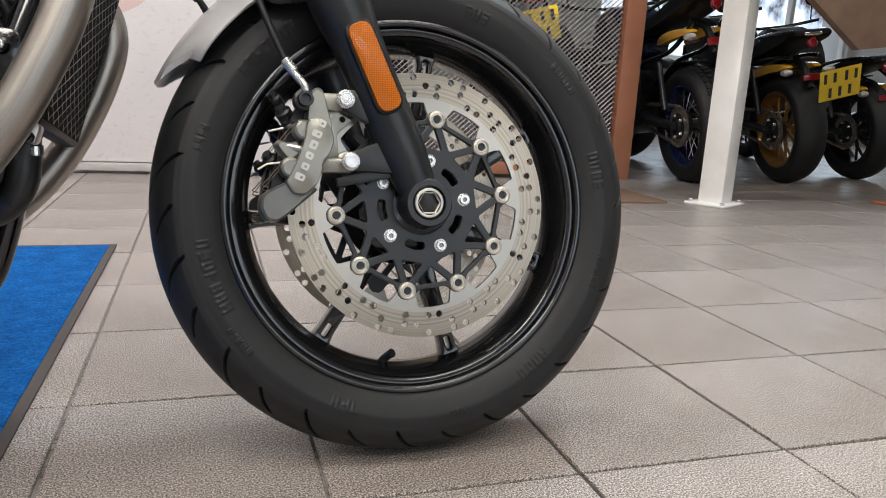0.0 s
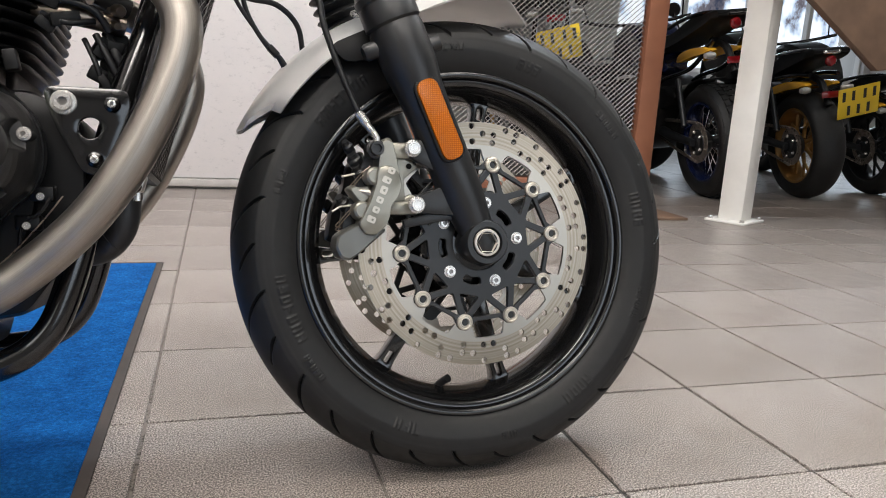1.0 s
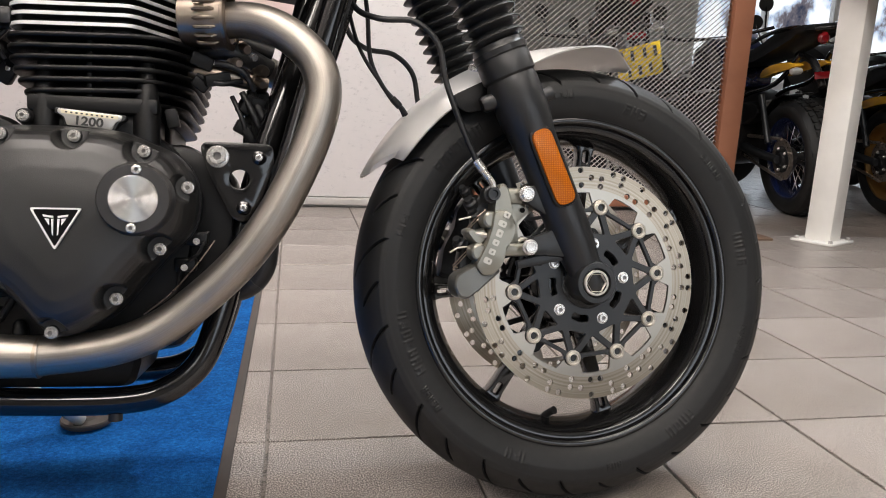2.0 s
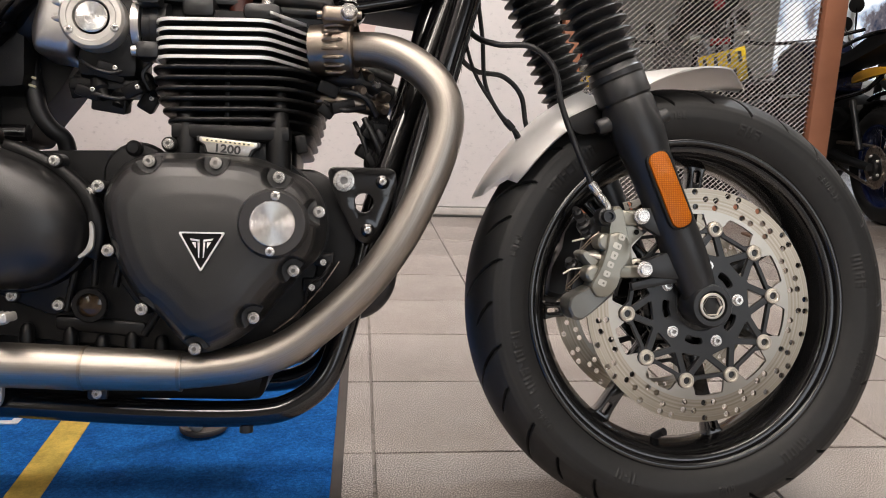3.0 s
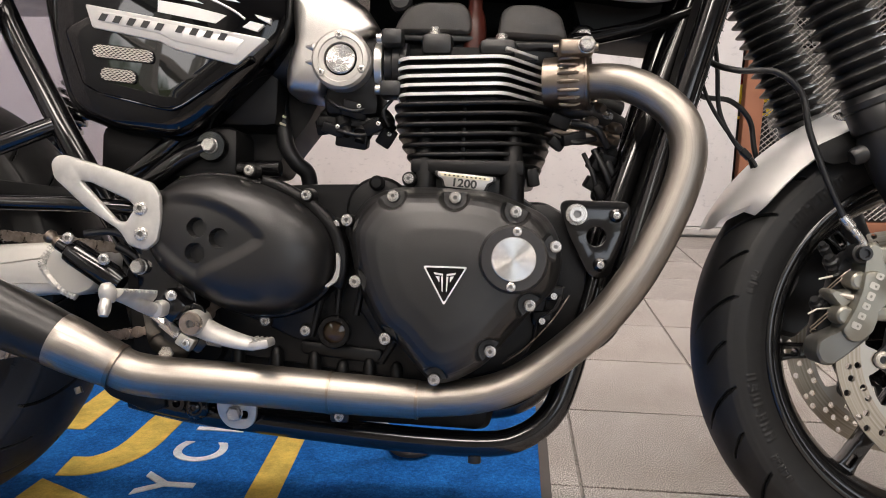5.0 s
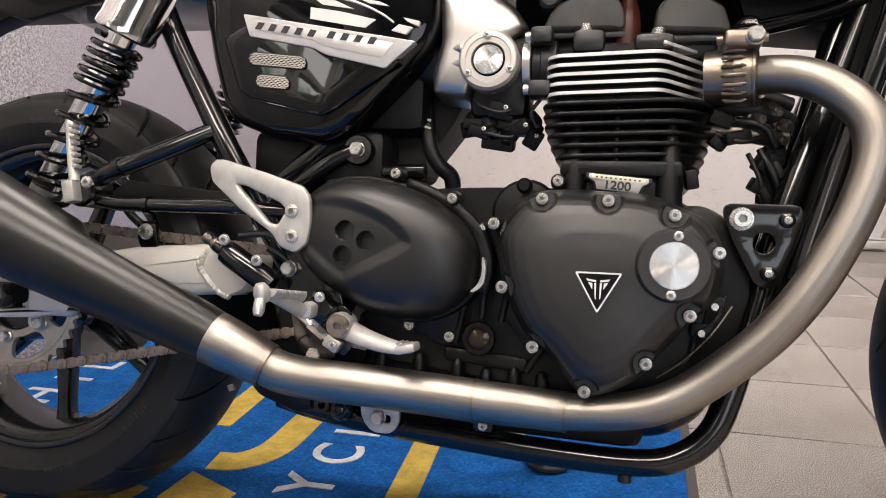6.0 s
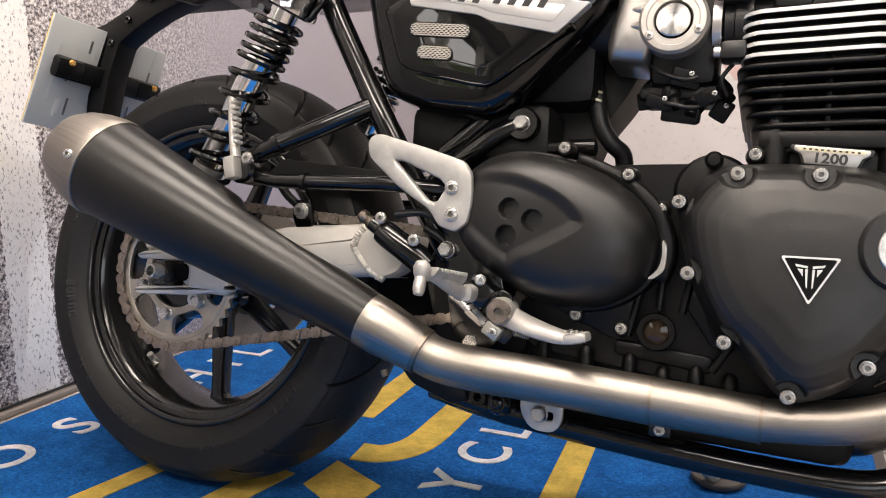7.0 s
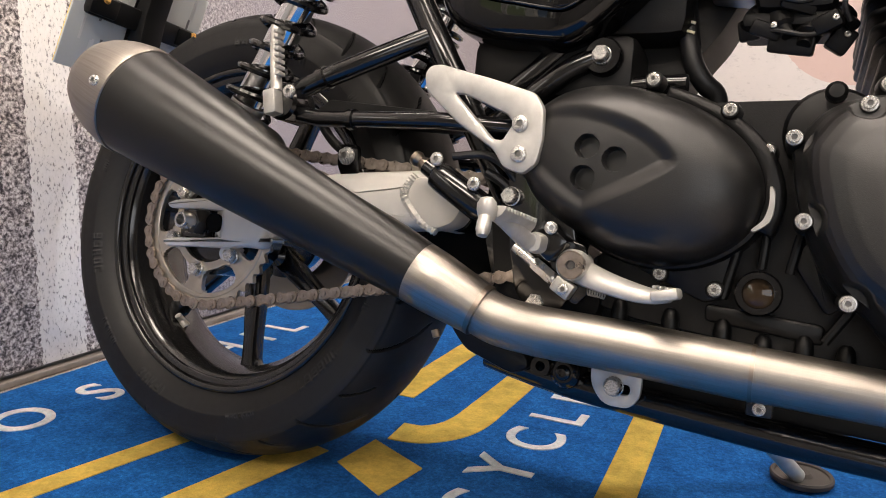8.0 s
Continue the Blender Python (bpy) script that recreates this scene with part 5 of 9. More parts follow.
def build_engine():
    e = sub("engine")
    # crankcase: stacked lumps
    case = bmesh.new()
    o = rounded([(-0.95, 0.46), (-0.98, 0.38), (-0.96, 0.30), (-0.88, 0.262), (-0.62, 0.235), (-0.52, 0.262), (-0.492, 0.33), (-0.488, 0.43), (-0.53, 0.474), (-0.70, 0.478), (-0.80, 0.475)], 0.03)
    loft([tuple(q) for q in o], [(0.93, 0.15), (1.0, 0.13), (1.0, -0.088), (0.985, -0.096)], cap_start=True, bm=case)
    part("crankcase", case, "case_shaded", e, "black painted crankcase")
    low = bmesh.new()
    o = rounded([(-0.93, 0.30), (-0.90, 0.232), (-0.62, 0.205), (-0.52, 0.235), (-0.50, 0.30)], 0.02)
    loft([tuple(q) for q in o], [(0.9, 0.13), (1.0, 0.11), (1.0, -0.080), (0.97, -0.088)], cap_start=True, bm=low)
    part("sump", low, "case_shaded", e)
    for x, z in ((-0.868, 0.280), (-0.820, 0.276), (-0.773, 0.272), (-0.738, 0.262), (-0.705, 0.266), (-0.672, 0.262)):
        part("case_rib", lathe([(0.0085, -0.06), (0.0082, -0.012), (0.0066, -0.004), (0.0036, -0.0005), (0, 0)], 16, (x, -0.104, z), (0, 0, 1)), "case_shaded", e)
    for pts, y in (([(-0.858, 0.312), (-0.790, 0.284), (-0.776, 0.290), (-0.760, 0.345), (-0.782, 0.345)], -0.112), ([(-0.722, 0.330), (-0.708, 0.352), (-0.676, 0.296), (-0.690, 0.284)], -0.112), ([(-0.790, 0.268), (-0.690, 0.258), (-0.690, 0.276), (-0.790, 0.284)], -0.106)):
        part("case_web", sheet([tuple(q) for q in rounded(pts, 0.006, 4)], y, -0.09, bevel=0.003), "case_shaded", e)
    for p0, p1 in (((-0.764, 0.345), (-0.775, 0.290)), ((-0.722, 0.318), (-0.716, 0.352)), ((-0.745, 0.320), (-0.742, 0.372)), ((-0.690, 0.262), (-0.672, 0.292))):
        part("case_fillet", tube([(p0[0], -0.112, p0[1]), (p1[0], -0.112, p1[1])], 0.0042, 10), "case_shaded", e)


    front = rounded([(-0.57, 0.215), (-0.505, 0.225), (-0.462, 0.285), (-0.447, 0.345), (-0.446, 0.40), (-0.452, 0.436), (-0.50, 0.462), (-0.56, 0.46)], 0.01)
    part("front_case", loft([tuple(q) for q in front], [(1, 0.09), (1, -0.080), (0.97, -0.088), (0.93, -0.090)], cap_start=True), "case_shaded", e)
    for x, z in ((-0.487, 0.352), (-0.500, 0.322)):
        part("case_boss", block(x - 0.012, x + 0.012, -0.108, -0.085, z - 0.008, z + 0.008, 0.003), "case_shaded", e)
        part("case_stud", lathe([(0.004, 0), (0.004, 0.004), (0, 0.004)], 10, (x, -0.108, z - 0.003)), "zinc", e)
    part("case_wire", tube(spline([(-0.475, -0.10, 0.36), (-0.485, -0.112, 0.335), (-0.505, -0.108, 0.318), (-0.512, -0.10, 0.29), (-0.54, -0.10, 0.272)], 5), 0.002, 6), "rubber", e)
    part("case_wire", tube(spline([(-0.468, -0.10, 0.35), (-0.490, -0.110, 0.318), (-0.520, -0.106, 0.285), (-0.545, -0.10, 0.265)], 5), 0.0009, 6), "chain", e)

    # alternator-side cover: the big heart shape
    heart = [(-0.722, 0.438), (-0.706, 0.458), (-0.677, 0.470), (-0.640, 0.472), (-0.600, 0.471), (-0.562, 0.468), (-0.530, 0.456), (-0.503, 0.443), (-0.487, 0.420), (-0.482, 0.390), (-0.489, 0.360), (-0.512, 0.335), (-0.538, 0.305), (-0.562, 0.275), (-0.590, 0.256), (-0.615, 0.248), (-0.634, 0.256), (-0.664, 0.288), (-0.688, 0.308), (-0.710, 0.345), (-0.724, 0.390), (-0.728, 0.421)]
    o = [tuple(q) for q in spline(heart, 4, True)]
    SHEAR = Matrix(((1, 0, 0, 0), (0, 1, 0.10, -0.040), (0, 0, 1, 0), (0, 0, 0, 1)))

    def lean(bm):
        """The cover's face stands a little steeper than the crankcase."""
        bmesh.ops.transform(bm, matrix=SHEAR, verts=bm.verts)
        return bm

    bosses = [(-0.676, 0.459), (-0.605, 0.459), (-0.536, 0.445), (-0.491, 0.407), (-0.518, 0.341), (-0.560, 0.289), (-0.621, 0.2555), (-0.678, 0.298), (-0.715, 0.3605), (-0.728, 0.430)]
    rise = [(1.0, -0.100), (1.0, -0.136), (0.995, -0.1405), (0.983, -0.1455), (0.965, -0.1500), (0.945, -0.1555), (0.925, -0.1625), (0.905, -0.1690), (0.88, -0.1745), (0.84, -0.1795), (0.78, -0.1840), (0.68, -0.1880), (0.5, -0.1912), (0.3, -0.1925)]
    part("generator_cover", lean(notched_cover(o, rise, (-0.605, 0.375), bosses)), "engine_black", e, "satin black heart-shaped engine cover", 50)
    gasket = loft(o, [(1.012, -0.118), (1.012, -0.124)], centre=(-0.605, 0.375))
    part("cover_flange", gasket, "case_shaded", e)
    for x, z in bosses:
        y = -0.160 + 0.10 * (z - 0.40)
        part("bolt_boss", lathe([(0.0078, -0.05), (0.0074, -0.002), (0.0068, 0.0), (0, 0.0)], 20, (x, y, z)), "engine_black", e)
        bolt(e, x, y, z, 0.0066, FLANGE, name="cover_bolt")
    # round cap
    cx, cz = -0.538, 0.392
    part("cap_surround", lathe([(0.0375, 0.0), (0.0375, 0.018), (0.0355, 0.022), (0.0355, 0.026), (0.0340, 0.028), (0.0, 0.028)], 56, (cx, -0.1765, cz)), "charcoal", e)
    cap = lathe([(0.0238, 0.0), (0.0238, 0.0012), (0.0230, 0.0020), (0.0, 0.0020)], 64)
    c = part("spun_cap", cap, "spun", e, "spun aluminium disc on the cover")
    c.matrix_basis = Matrix.Translation((cx, -0.204, cz))
    for dz in (0.0295, -0.0295):
        bolt(e, cx + (0.003 if dz > 0 else -0.002), -0.204, cz + dz, 0.0052, BUTTON, name="cap_screw")
    # triangular badge, plain shape
    tri = rounded([(-0.635, 0.382), (-0.587, 0.382), (-0.611, 0.340)], 0.003)
    inn = rounded([(-0.6322, 0.3803), (-0.5898, 0.3803), (-0.611, 0.3432)], 0.0025)
    part("badge_frame", lean(sheet([tuple(q) for q in tri], -0.1962, -0.187, holes=[[tuple(q) for q in inn]])), "polish", e, "three-cornered bright badge")
    part("badge_field", lean(sheet([tuple(q) for q in inn], -0.1948, -0.187)), "gloss_black", e)
    marks = bmesh.new()
    for s in (-1, 1):
        x = -0.611
        sheet([(x + s * 0.0025, 0.3755), (x + s * 0.0150, 0.3775), (x + s * 0.0135, 0.3745), (x + s * 0.0025, 0.3730)][::s], -0.1957, -0.1949, bm=marks)
        sheet([(x + s * 0.0022, 0.3720), (x + s * 0.0050, 0.3720), (x + s * 0.0036, 0.3530), (x + s * 0.0022, 0.3510)][::s], -0.1957, -0.1949, bm=marks)
        sheet([(x + s * 0.0070, 0.3720), (x + s * 0.0125, 0.3725), (x + s * 0.0070, 0.3640)][::s], -0.1957, -0.1949, bm=marks)
    bmesh.ops.transform(marks, matrix=Matrix.Translation((-0.611, 0, 0.367)) @ Matrix.Diagonal((0.8, 1, 0.8, 1)) @ Matrix.Translation((0.611, 0, -0.367)), verts=marks.verts)
    part("badge_mark", lean(marks), "polish", e)

    # clutch-side cover: a pointed oval with a raised blade shape and three dimples
    oval = [(-0.965, 0.452), (-0.935, 0.474), (-0.893, 0.481), (-0.842, 0.472), (-0.796, 0.453), (-0.763, 0.425), (-0.748, 0.390), (-0.755, 0.354), (-0.782, 0.328), (-0.820, 0.315), (-0.865, 0.318), (-0.910, 0.337), (-0.950, 0.362), (-0.970, 0.390), (-0.975, 0.42)]
    o = [tuple(q) for q in spline(oval, 4, True)]
    blade = [tuple(q) for q in spline([(-0.985, 0.440), (-0.946, 0.4570), (-0.898, 0.4550), (-0.857, 0.4420), (-0.828, 0.423), (-0.815, 0.404), (-0.832, 0.388), (-0.882, 0.3615), (-0.901, 0.354), (-0.925, 0.367), (-0.960, 0.393), (-0.985, 0.41)], 3, True)]
    dimples = [(-0.899, 0.416), (-0.8725, 0.4045), (-0.9005, 0.387)]
    part("clutch_cover", relief_cover(o, (-0.862, 0.398), blade, dimples), "engine_black", e, "satin black oval clutch cover with three dimples", 60)
    # rib that runs over the clutch cover, with bolts
    c0 = Vector((-0.862, 0.398))
    arc = [Vector(q) for q in o if -25 < math.degrees(math.atan2(q[1] - c0.y, q[0] - c0.x)) < 84]
    arc.sort(key=lambda q: math.atan2(q.y - c0.y, q.x - c0.x))
    band = [c0 + (q - c0) * 1.15 for q in arc] + [c0 + (q - c0) * 0.97 for q in arc[::-1]]
    part("cover_flange", sheet([tuple(q) for q in band], -0.126, -0.10, bevel=0.005), "case_shaded", e, "", 60)
    part("cover_rim", loft(o, [(1.055, -0.095), (1.055, -0.112), (1.045, -0.119), (1.03, -0.1225), (0.98, -0.124)], centre=(-0.862, 0.398)), "case_shaded", e)
    for x, y, z in ((-0.853, -0.130, 0.487), (-0.783, -0.130, 0.459), (-0.832, -0.116, 0.307), (-0.782, -0.118, 0.297), (-0.750, -0.120, 0.425), (-0.662, -0.128, 0.482)):
        part("bolt_boss", lathe([(0.0098, 0.0), (0.0086, 0.014), (0.0079, 0.018), (0.0070, 0.019), (0, 0.019)], 18, (x, y + 0.019, z)), "engine_black", e)
        bolt(e, x, y, z, 0.0060, FLANGE, name="cover_bolt")
    # pale bracket that peeps out behind the oval
    part("clutch_arm", loft([tuple(q) for q in spline([(-0.7435, 0.392), (-0.7390, 0.387), (-0.7385, 0.372), (-0.7410, 0.360), (-0.7520, 0.351), (-0.7560, 0.3520), (-0.7470, 0.3615), (-0.7430, 0.376)], 3, True)], [(1, -0.132), (0.94, -0.136)], cap_start=True), "aluminium", e)
    # oil sight glass
    sg = lathe([(0.020, 0), (0.020, 0.009), (0.0185, 0.011), (0.0135, 0.011), (0.0125, 0.006)], 40, (-0.745, -0.118, 0.298))
    part("sight_ring", sg, "gloss_black", e)
    part("sight_glass", lathe([(0.0126, 0.006), (0.006, 0.008), (0, 0.0085)], 32, (-0.745, -0.118, 0.298)), "oil_glass", e, "dark oil sight glass")
    # round lump behind the covers
    part("breather_cover", lathe([(0.040, 0), (0.040, 0.006), (0.036, 0.012), (0.012, 0.016), (0, 0.016)], 32, (-0.700, -0.094, 0.446)), "case_shaded", e)
    part("breather_knob", lathe([(0.009, 0), (0.009, 0.008), (0.006, 0.012), (0, 0.0125)], 16, (-0.700, -0.118, 0.476)), "case_shaded", e)

    # cylinders: barrel, fins
    cyl = sub("cylinder_block")
    part("barrel", sheet([tuple(q) for q in rounded([(-0.655, 0.11), (-0.655, -0.098), (-0.562, -0.098), (-0.524, -0.044), (-0.524, 0.11)], 0.010, 4)], 0.465, 0.645, plane="XY"), "case_shaded", cyl)
    SLOPE = Matrix(((1, 0, 0, 0), (0, 1, 0, 0), (0.034, 0, 1, 0.034 * 0.62), (0, 0, 0, 1)))

    def fin(z, x0, x1, y0, ch, t):
        """One fin: level plate with a blunt front corner."""
        own = sheet([tuple(p) for p in fin_line(x0, x1, y0, ch)], z - t / 2, z + t / 2, plane="XY")
        bmesh.ops.transform(own, matrix=SLOPE, verts=own.verts)
        return own

    def fin_line(x0, x1, y0, ch):
        return rounded([(x0, 0.12), (x0, y0 + 0.012), (x0 + 0.012, y0), (x1 - ch, y0), (x1, y0 + 0.074), (x1, 0.12)], 0.014, 6)

    zs = [0.6262, 0.6155, 0.6050, 0.5945, 0.5835]
    for k, z in enumerate(zs):
        part("head_fin", fin(z, -0.681, -0.500, -0.124, 0.0535, 0.0036), "satin_black", cyl)
        # the milled bright edge of the fin, a flat strip round its three outer sides
        rim = [p for p in fin_line(-0.681, -0.500, -0.124, 0.0535) if p[1] < 0.05]
        rim = [Vector((-0.681, 0.04))] + rim + [Vector((-0.500, 0.04))]
        side = []
        for i, p in enumerate(rim):
            t = (rim[min(i + 1, len(rim) - 1)] - rim[max(i - 1, 0)]).normalized()
            side.append(Vector((-t.y, t.x)) * (1 if -t.y * (p.x + 0.59) + t.x * p.y > 0 else -1))
        strip = sheet([tuple(p + n * 0.0008) for p, n in zip(rim, side)] + [tuple(p - n * 0.0014) for p, n in list(zip(rim, side))[::-1]], z - 0.0019, z + 0.0019, plane="XY")
        bmesh.ops.transform(strip, matrix=SLOPE, verts=strip.verts)
        part("polished_edge", strip, "polish", cyl, "milled bright fin edge")
    part("head_gasket", sheet([tuple(q) for q in rounded([(-0.672, 0.11), (-0.672, -0.108), (-0.560, -0.108), (-0.515, -0.044), (-0.515, 0.11)], 0.010, 4)], 0.574, 0.632, plane="XY"), "case_shaded", cyl)
    part("front_fin", sheet([tuple(p) for p in rounded([(-0.553, -0.118), (-0.500, -0.055), (-0.500, 0.10), (-0.56, 0.10)], 0.008)], 0.6385, 0.6425, plane="XY", bevel=0.0006), "polish", cyl)
    for k in range(8):
        z = 0.571 - 0.0118 * k
        sh = 0.0004 * k * k
        x0, x1, y0 = -0.685 + 1.6 * sh, -0.488 - sh, -0.130 + 0.5 * sh
        q = rounded([(x0, y0), (x1 - 0.040, y0), (x1, y0 + 0.055), (x1, 0.12), (x0, 0.12)], 0.030, 7)
        own = sheet([tuple(p) for p in q], z - 0.0028, z + 0.0028, plane="XY", bevel=0.0022)
        bmesh.ops.transform(own, matrix=SLOPE, verts=own.verts)
        part("barrel_fin", own, "case_shaded", cyl, "", 50)
    for x in (-0.6452, -0.5407):
        part("stud_tower", lathe([(0.0150, -0.03), (0.0150, 0.02), (0.0125, 0.030), (0.0085, 0.062), (0.0070, 0.075), (0.0, 0.079)], 18, (x, -0.109, 0.480), (0, 0, 1)), "case_shaded", cyl)
    part("barrel_foot", block(-0.655, -0.530, -0.112, 0.10, 0.455, 0.492, 0.006), "case_shaded", cyl)
    part("barrel_bridge", block(-0.661, -0.527, -0.123, -0.09, 0.489, 0.507, 0.004), "case_shaded", cyl)
    part("barrel_shadow_web", block(-0.603, -0.597, -0.115, -0.09, 0.50, 0.585, 0.002), "case_shaded", cyl)
    # name plate with the displacement, a little lower at its front end
    tilt = pose(-0.5965, 0, 0.4800, 0, 4.9, 0) @ Matrix.Diagonal((1.05, 1, 1.05, 1)) @ Matrix.Translation((0.5965, 0, -0.4875))

    def on_plate(bm):
        bmesh.ops.transform(bm, matrix=tilt, verts=bm.verts)
        return bm

    pl = [(x, z + 0.004) for x, z in [(-0.627, 0.4915), (-0.565, 0.4915), (-0.565, 0.4870), (-0.571, 0.4835), (-0.574, 0.4755), (-0.617, 0.4755), (-0.620, 0.4835), (-0.627, 0.4870)]]
    back = [tuple(Vector((-0.596, 0.4865)) + (Vector(q) - Vector((-0.596, 0.4865))) * 1.10) for q in pl]
    part("plate_seat", on_plate(sheet([tuple(p) for p in rounded(back, 0.0018, 3)], -0.1278, -0.115, bevel=0.0006)), "engine_black", cyl)
    part("name_plate", on_plate(sheet([tuple(p) for p in rounded(pl, 0.0015, 3)], -0.1300, -0.119, bevel=0.0006)), "cast_alu", cyl, "bright displacement plate")
    part("plate_band", on_plate(sheet([(-0.624, 0.4943), (-0.568, 0.4943), (-0.569, 0.4908), (-0.623, 0.4908)], -0.1306, -0.129)), "cream", cyl)
    for k in range(10):
        x = -0.6195 + 0.0049 * k
        part("plate_bar", on_plate(block(x, x + 0.0022, -0.1309, -0.130, 0.4918, 0.4933, 0)), "dark_mark", cyl)
    tm = text_mesh("1200", 0.0125, 0.0003, 0.00035)
    tm.transform(tilt @ Matrix.Translation((-0.5965, -0.1306, 0.4848)) @ Matrix.Diagonal((1.15, 1, 1, 1)) @ Matrix.Rotation(radians(90), 4, "X"))
    mesh_obj("plate_number", tm, "dark_mark", cyl)

    # rocker covers
    for o in ([(-0.694, 0.664), (-0.687, 0.682), (-0.677, 0.696), (-0.660, 0.7035), (-0.604, 0.7035), (-0.595, 0.688), (-0.593, 0.664)], [(-0.5645, 0.662), (-0.561, 0.692), (-0.551, 0.7005), (-0.514, 0.7015), (-0.486, 0.690), (-0.476, 0.657)]):
        c = [tuple(q) for q in rounded(o, 0.009, 5)]
        part("rocker_cover", loft(c, [(1, 0.10), (1, -0.062), (0.99, -0.076), (0.965, -0.084), (0.92, -0.089), (0.80, -0.092)], cap_start=True), "crackle_black", cyl, "crackle black rocker cover")
        low, x0, x1 = min(q[1] for q in o), min(q[0] for q in o), max(q[0] for q in o)
        part("cover_gasket", block(x0 - 0.002, x1 + 0.002, -0.084, 0.10, low - 0.008, low + 0.001, 0.003), "satin_black", cyl)
    # near-black block stands in for the shade under the tank
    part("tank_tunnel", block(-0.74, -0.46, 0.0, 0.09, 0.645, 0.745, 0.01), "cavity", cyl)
    part("coil_housing", loft([tuple(q) for q in rounded([(-0.458, 0.680), (-0.40, 0.674), (-0.335, 0.668), (-0.305, 0.70), (-0.288, 0.75), (-0.48, 0.75)], 0.01)], [(1, 0.04), (1, -0.030), (0.96, -0.036)], cap_start=True), "plastic_black", cyl)
    part("cover_valley", block(-0.69, -0.49, -0.07, 0.10, 0.632, 0.668, 0.008), "satin_black", cyl)
    part("head_lump", block(-0.655, -0.617, -0.105, -0.06, 0.634, 0.662, 0.008), "satin_black", cyl)
    part("head_lump", block(-0.585, -0.540, -0.108, -0.06, 0.634, 0.655, 0.008), "satin_black", cyl)
    for x, z in ((-0.640, 0.662), (-0.558, 0.655)):
        put("head_nut", HEXNUT, cyl, (x, -0.088, z), (-90, 0, 0), 0.0085)
    part("plug_cap", lathe([(0.014, 0), (0.0145, 0.03), (0.012, 0.048), (0.009, 0.055), (0.009, 0.1), (0, 0.1)], 24, (-0.592, -0.070, 0.645), (0, 0, 1)), "maroon", cyl, "dark red spark plug cap")

    # exhaust port clamp and flange
    clp = sub("exhaust_clamp")
    ax = Vector((1, -0.22, 0.02)).normalized()
    part("port", lathe([(0.030, -0.012), (0.031, 0.03), (0.027, 0.034), (0, 0.034)], 36, (-0.492, -0.088, 0.606), ax), "steel_warm", clp)
    part("band", lathe([(0.028, -0.012), (0.0335, -0.011), (0.0335, 0.011), (0.028, 0.012)], 36, (-0.462, -0.095, 0.6065), ax), "steel_warm", clp)
    part("clamp_block", block(-0.492, -0.452, -0.135, -0.105, 0.629, 0.648, 0.005, 3), "steel_warm", clp)
    bolt(clp, -0.461, -0.136, 0.639, 0.010, HEXNUT, name="clamp_bolt")
    part("clamp_stud", tube([(-0.498, -0.118, 0.640), (-0.446, -0.122, 0.641)], 0.0048, 12), "steel_warm", clp)
    across = ax.cross(Vector((0, 0, 1))).normalized()
    above = across.cross(ax)
    for k in range(9):
        a = radians(-62 + 17 * k)
        out = across * math.cos(a) + above * math.sin(a)
        c0 = Vector((-0.462, -0.095, 0.6065)) + out * 0.0325
        part("clamp_tooth", tube([c0 - ax * 0.0235, c0 - ax * 0.020 + out * 0.0022, c0 - ax * 0.004 + out * 0.0028, c0 + ax * 0.001]
            , [0.0016, 0.0024, 0.0026, 0.0014], 8), "steel_warm", clp)
    part("band_lip", lathe([(0.0330, -0.0025), (0.0348, -0.0015), (0.0348, 0.0015), (0.0330, 0.0025)], 36, Vector((-0.462, -0.095, 0.6065)) + ax * 0.009, ax), "steel_warm", clp)


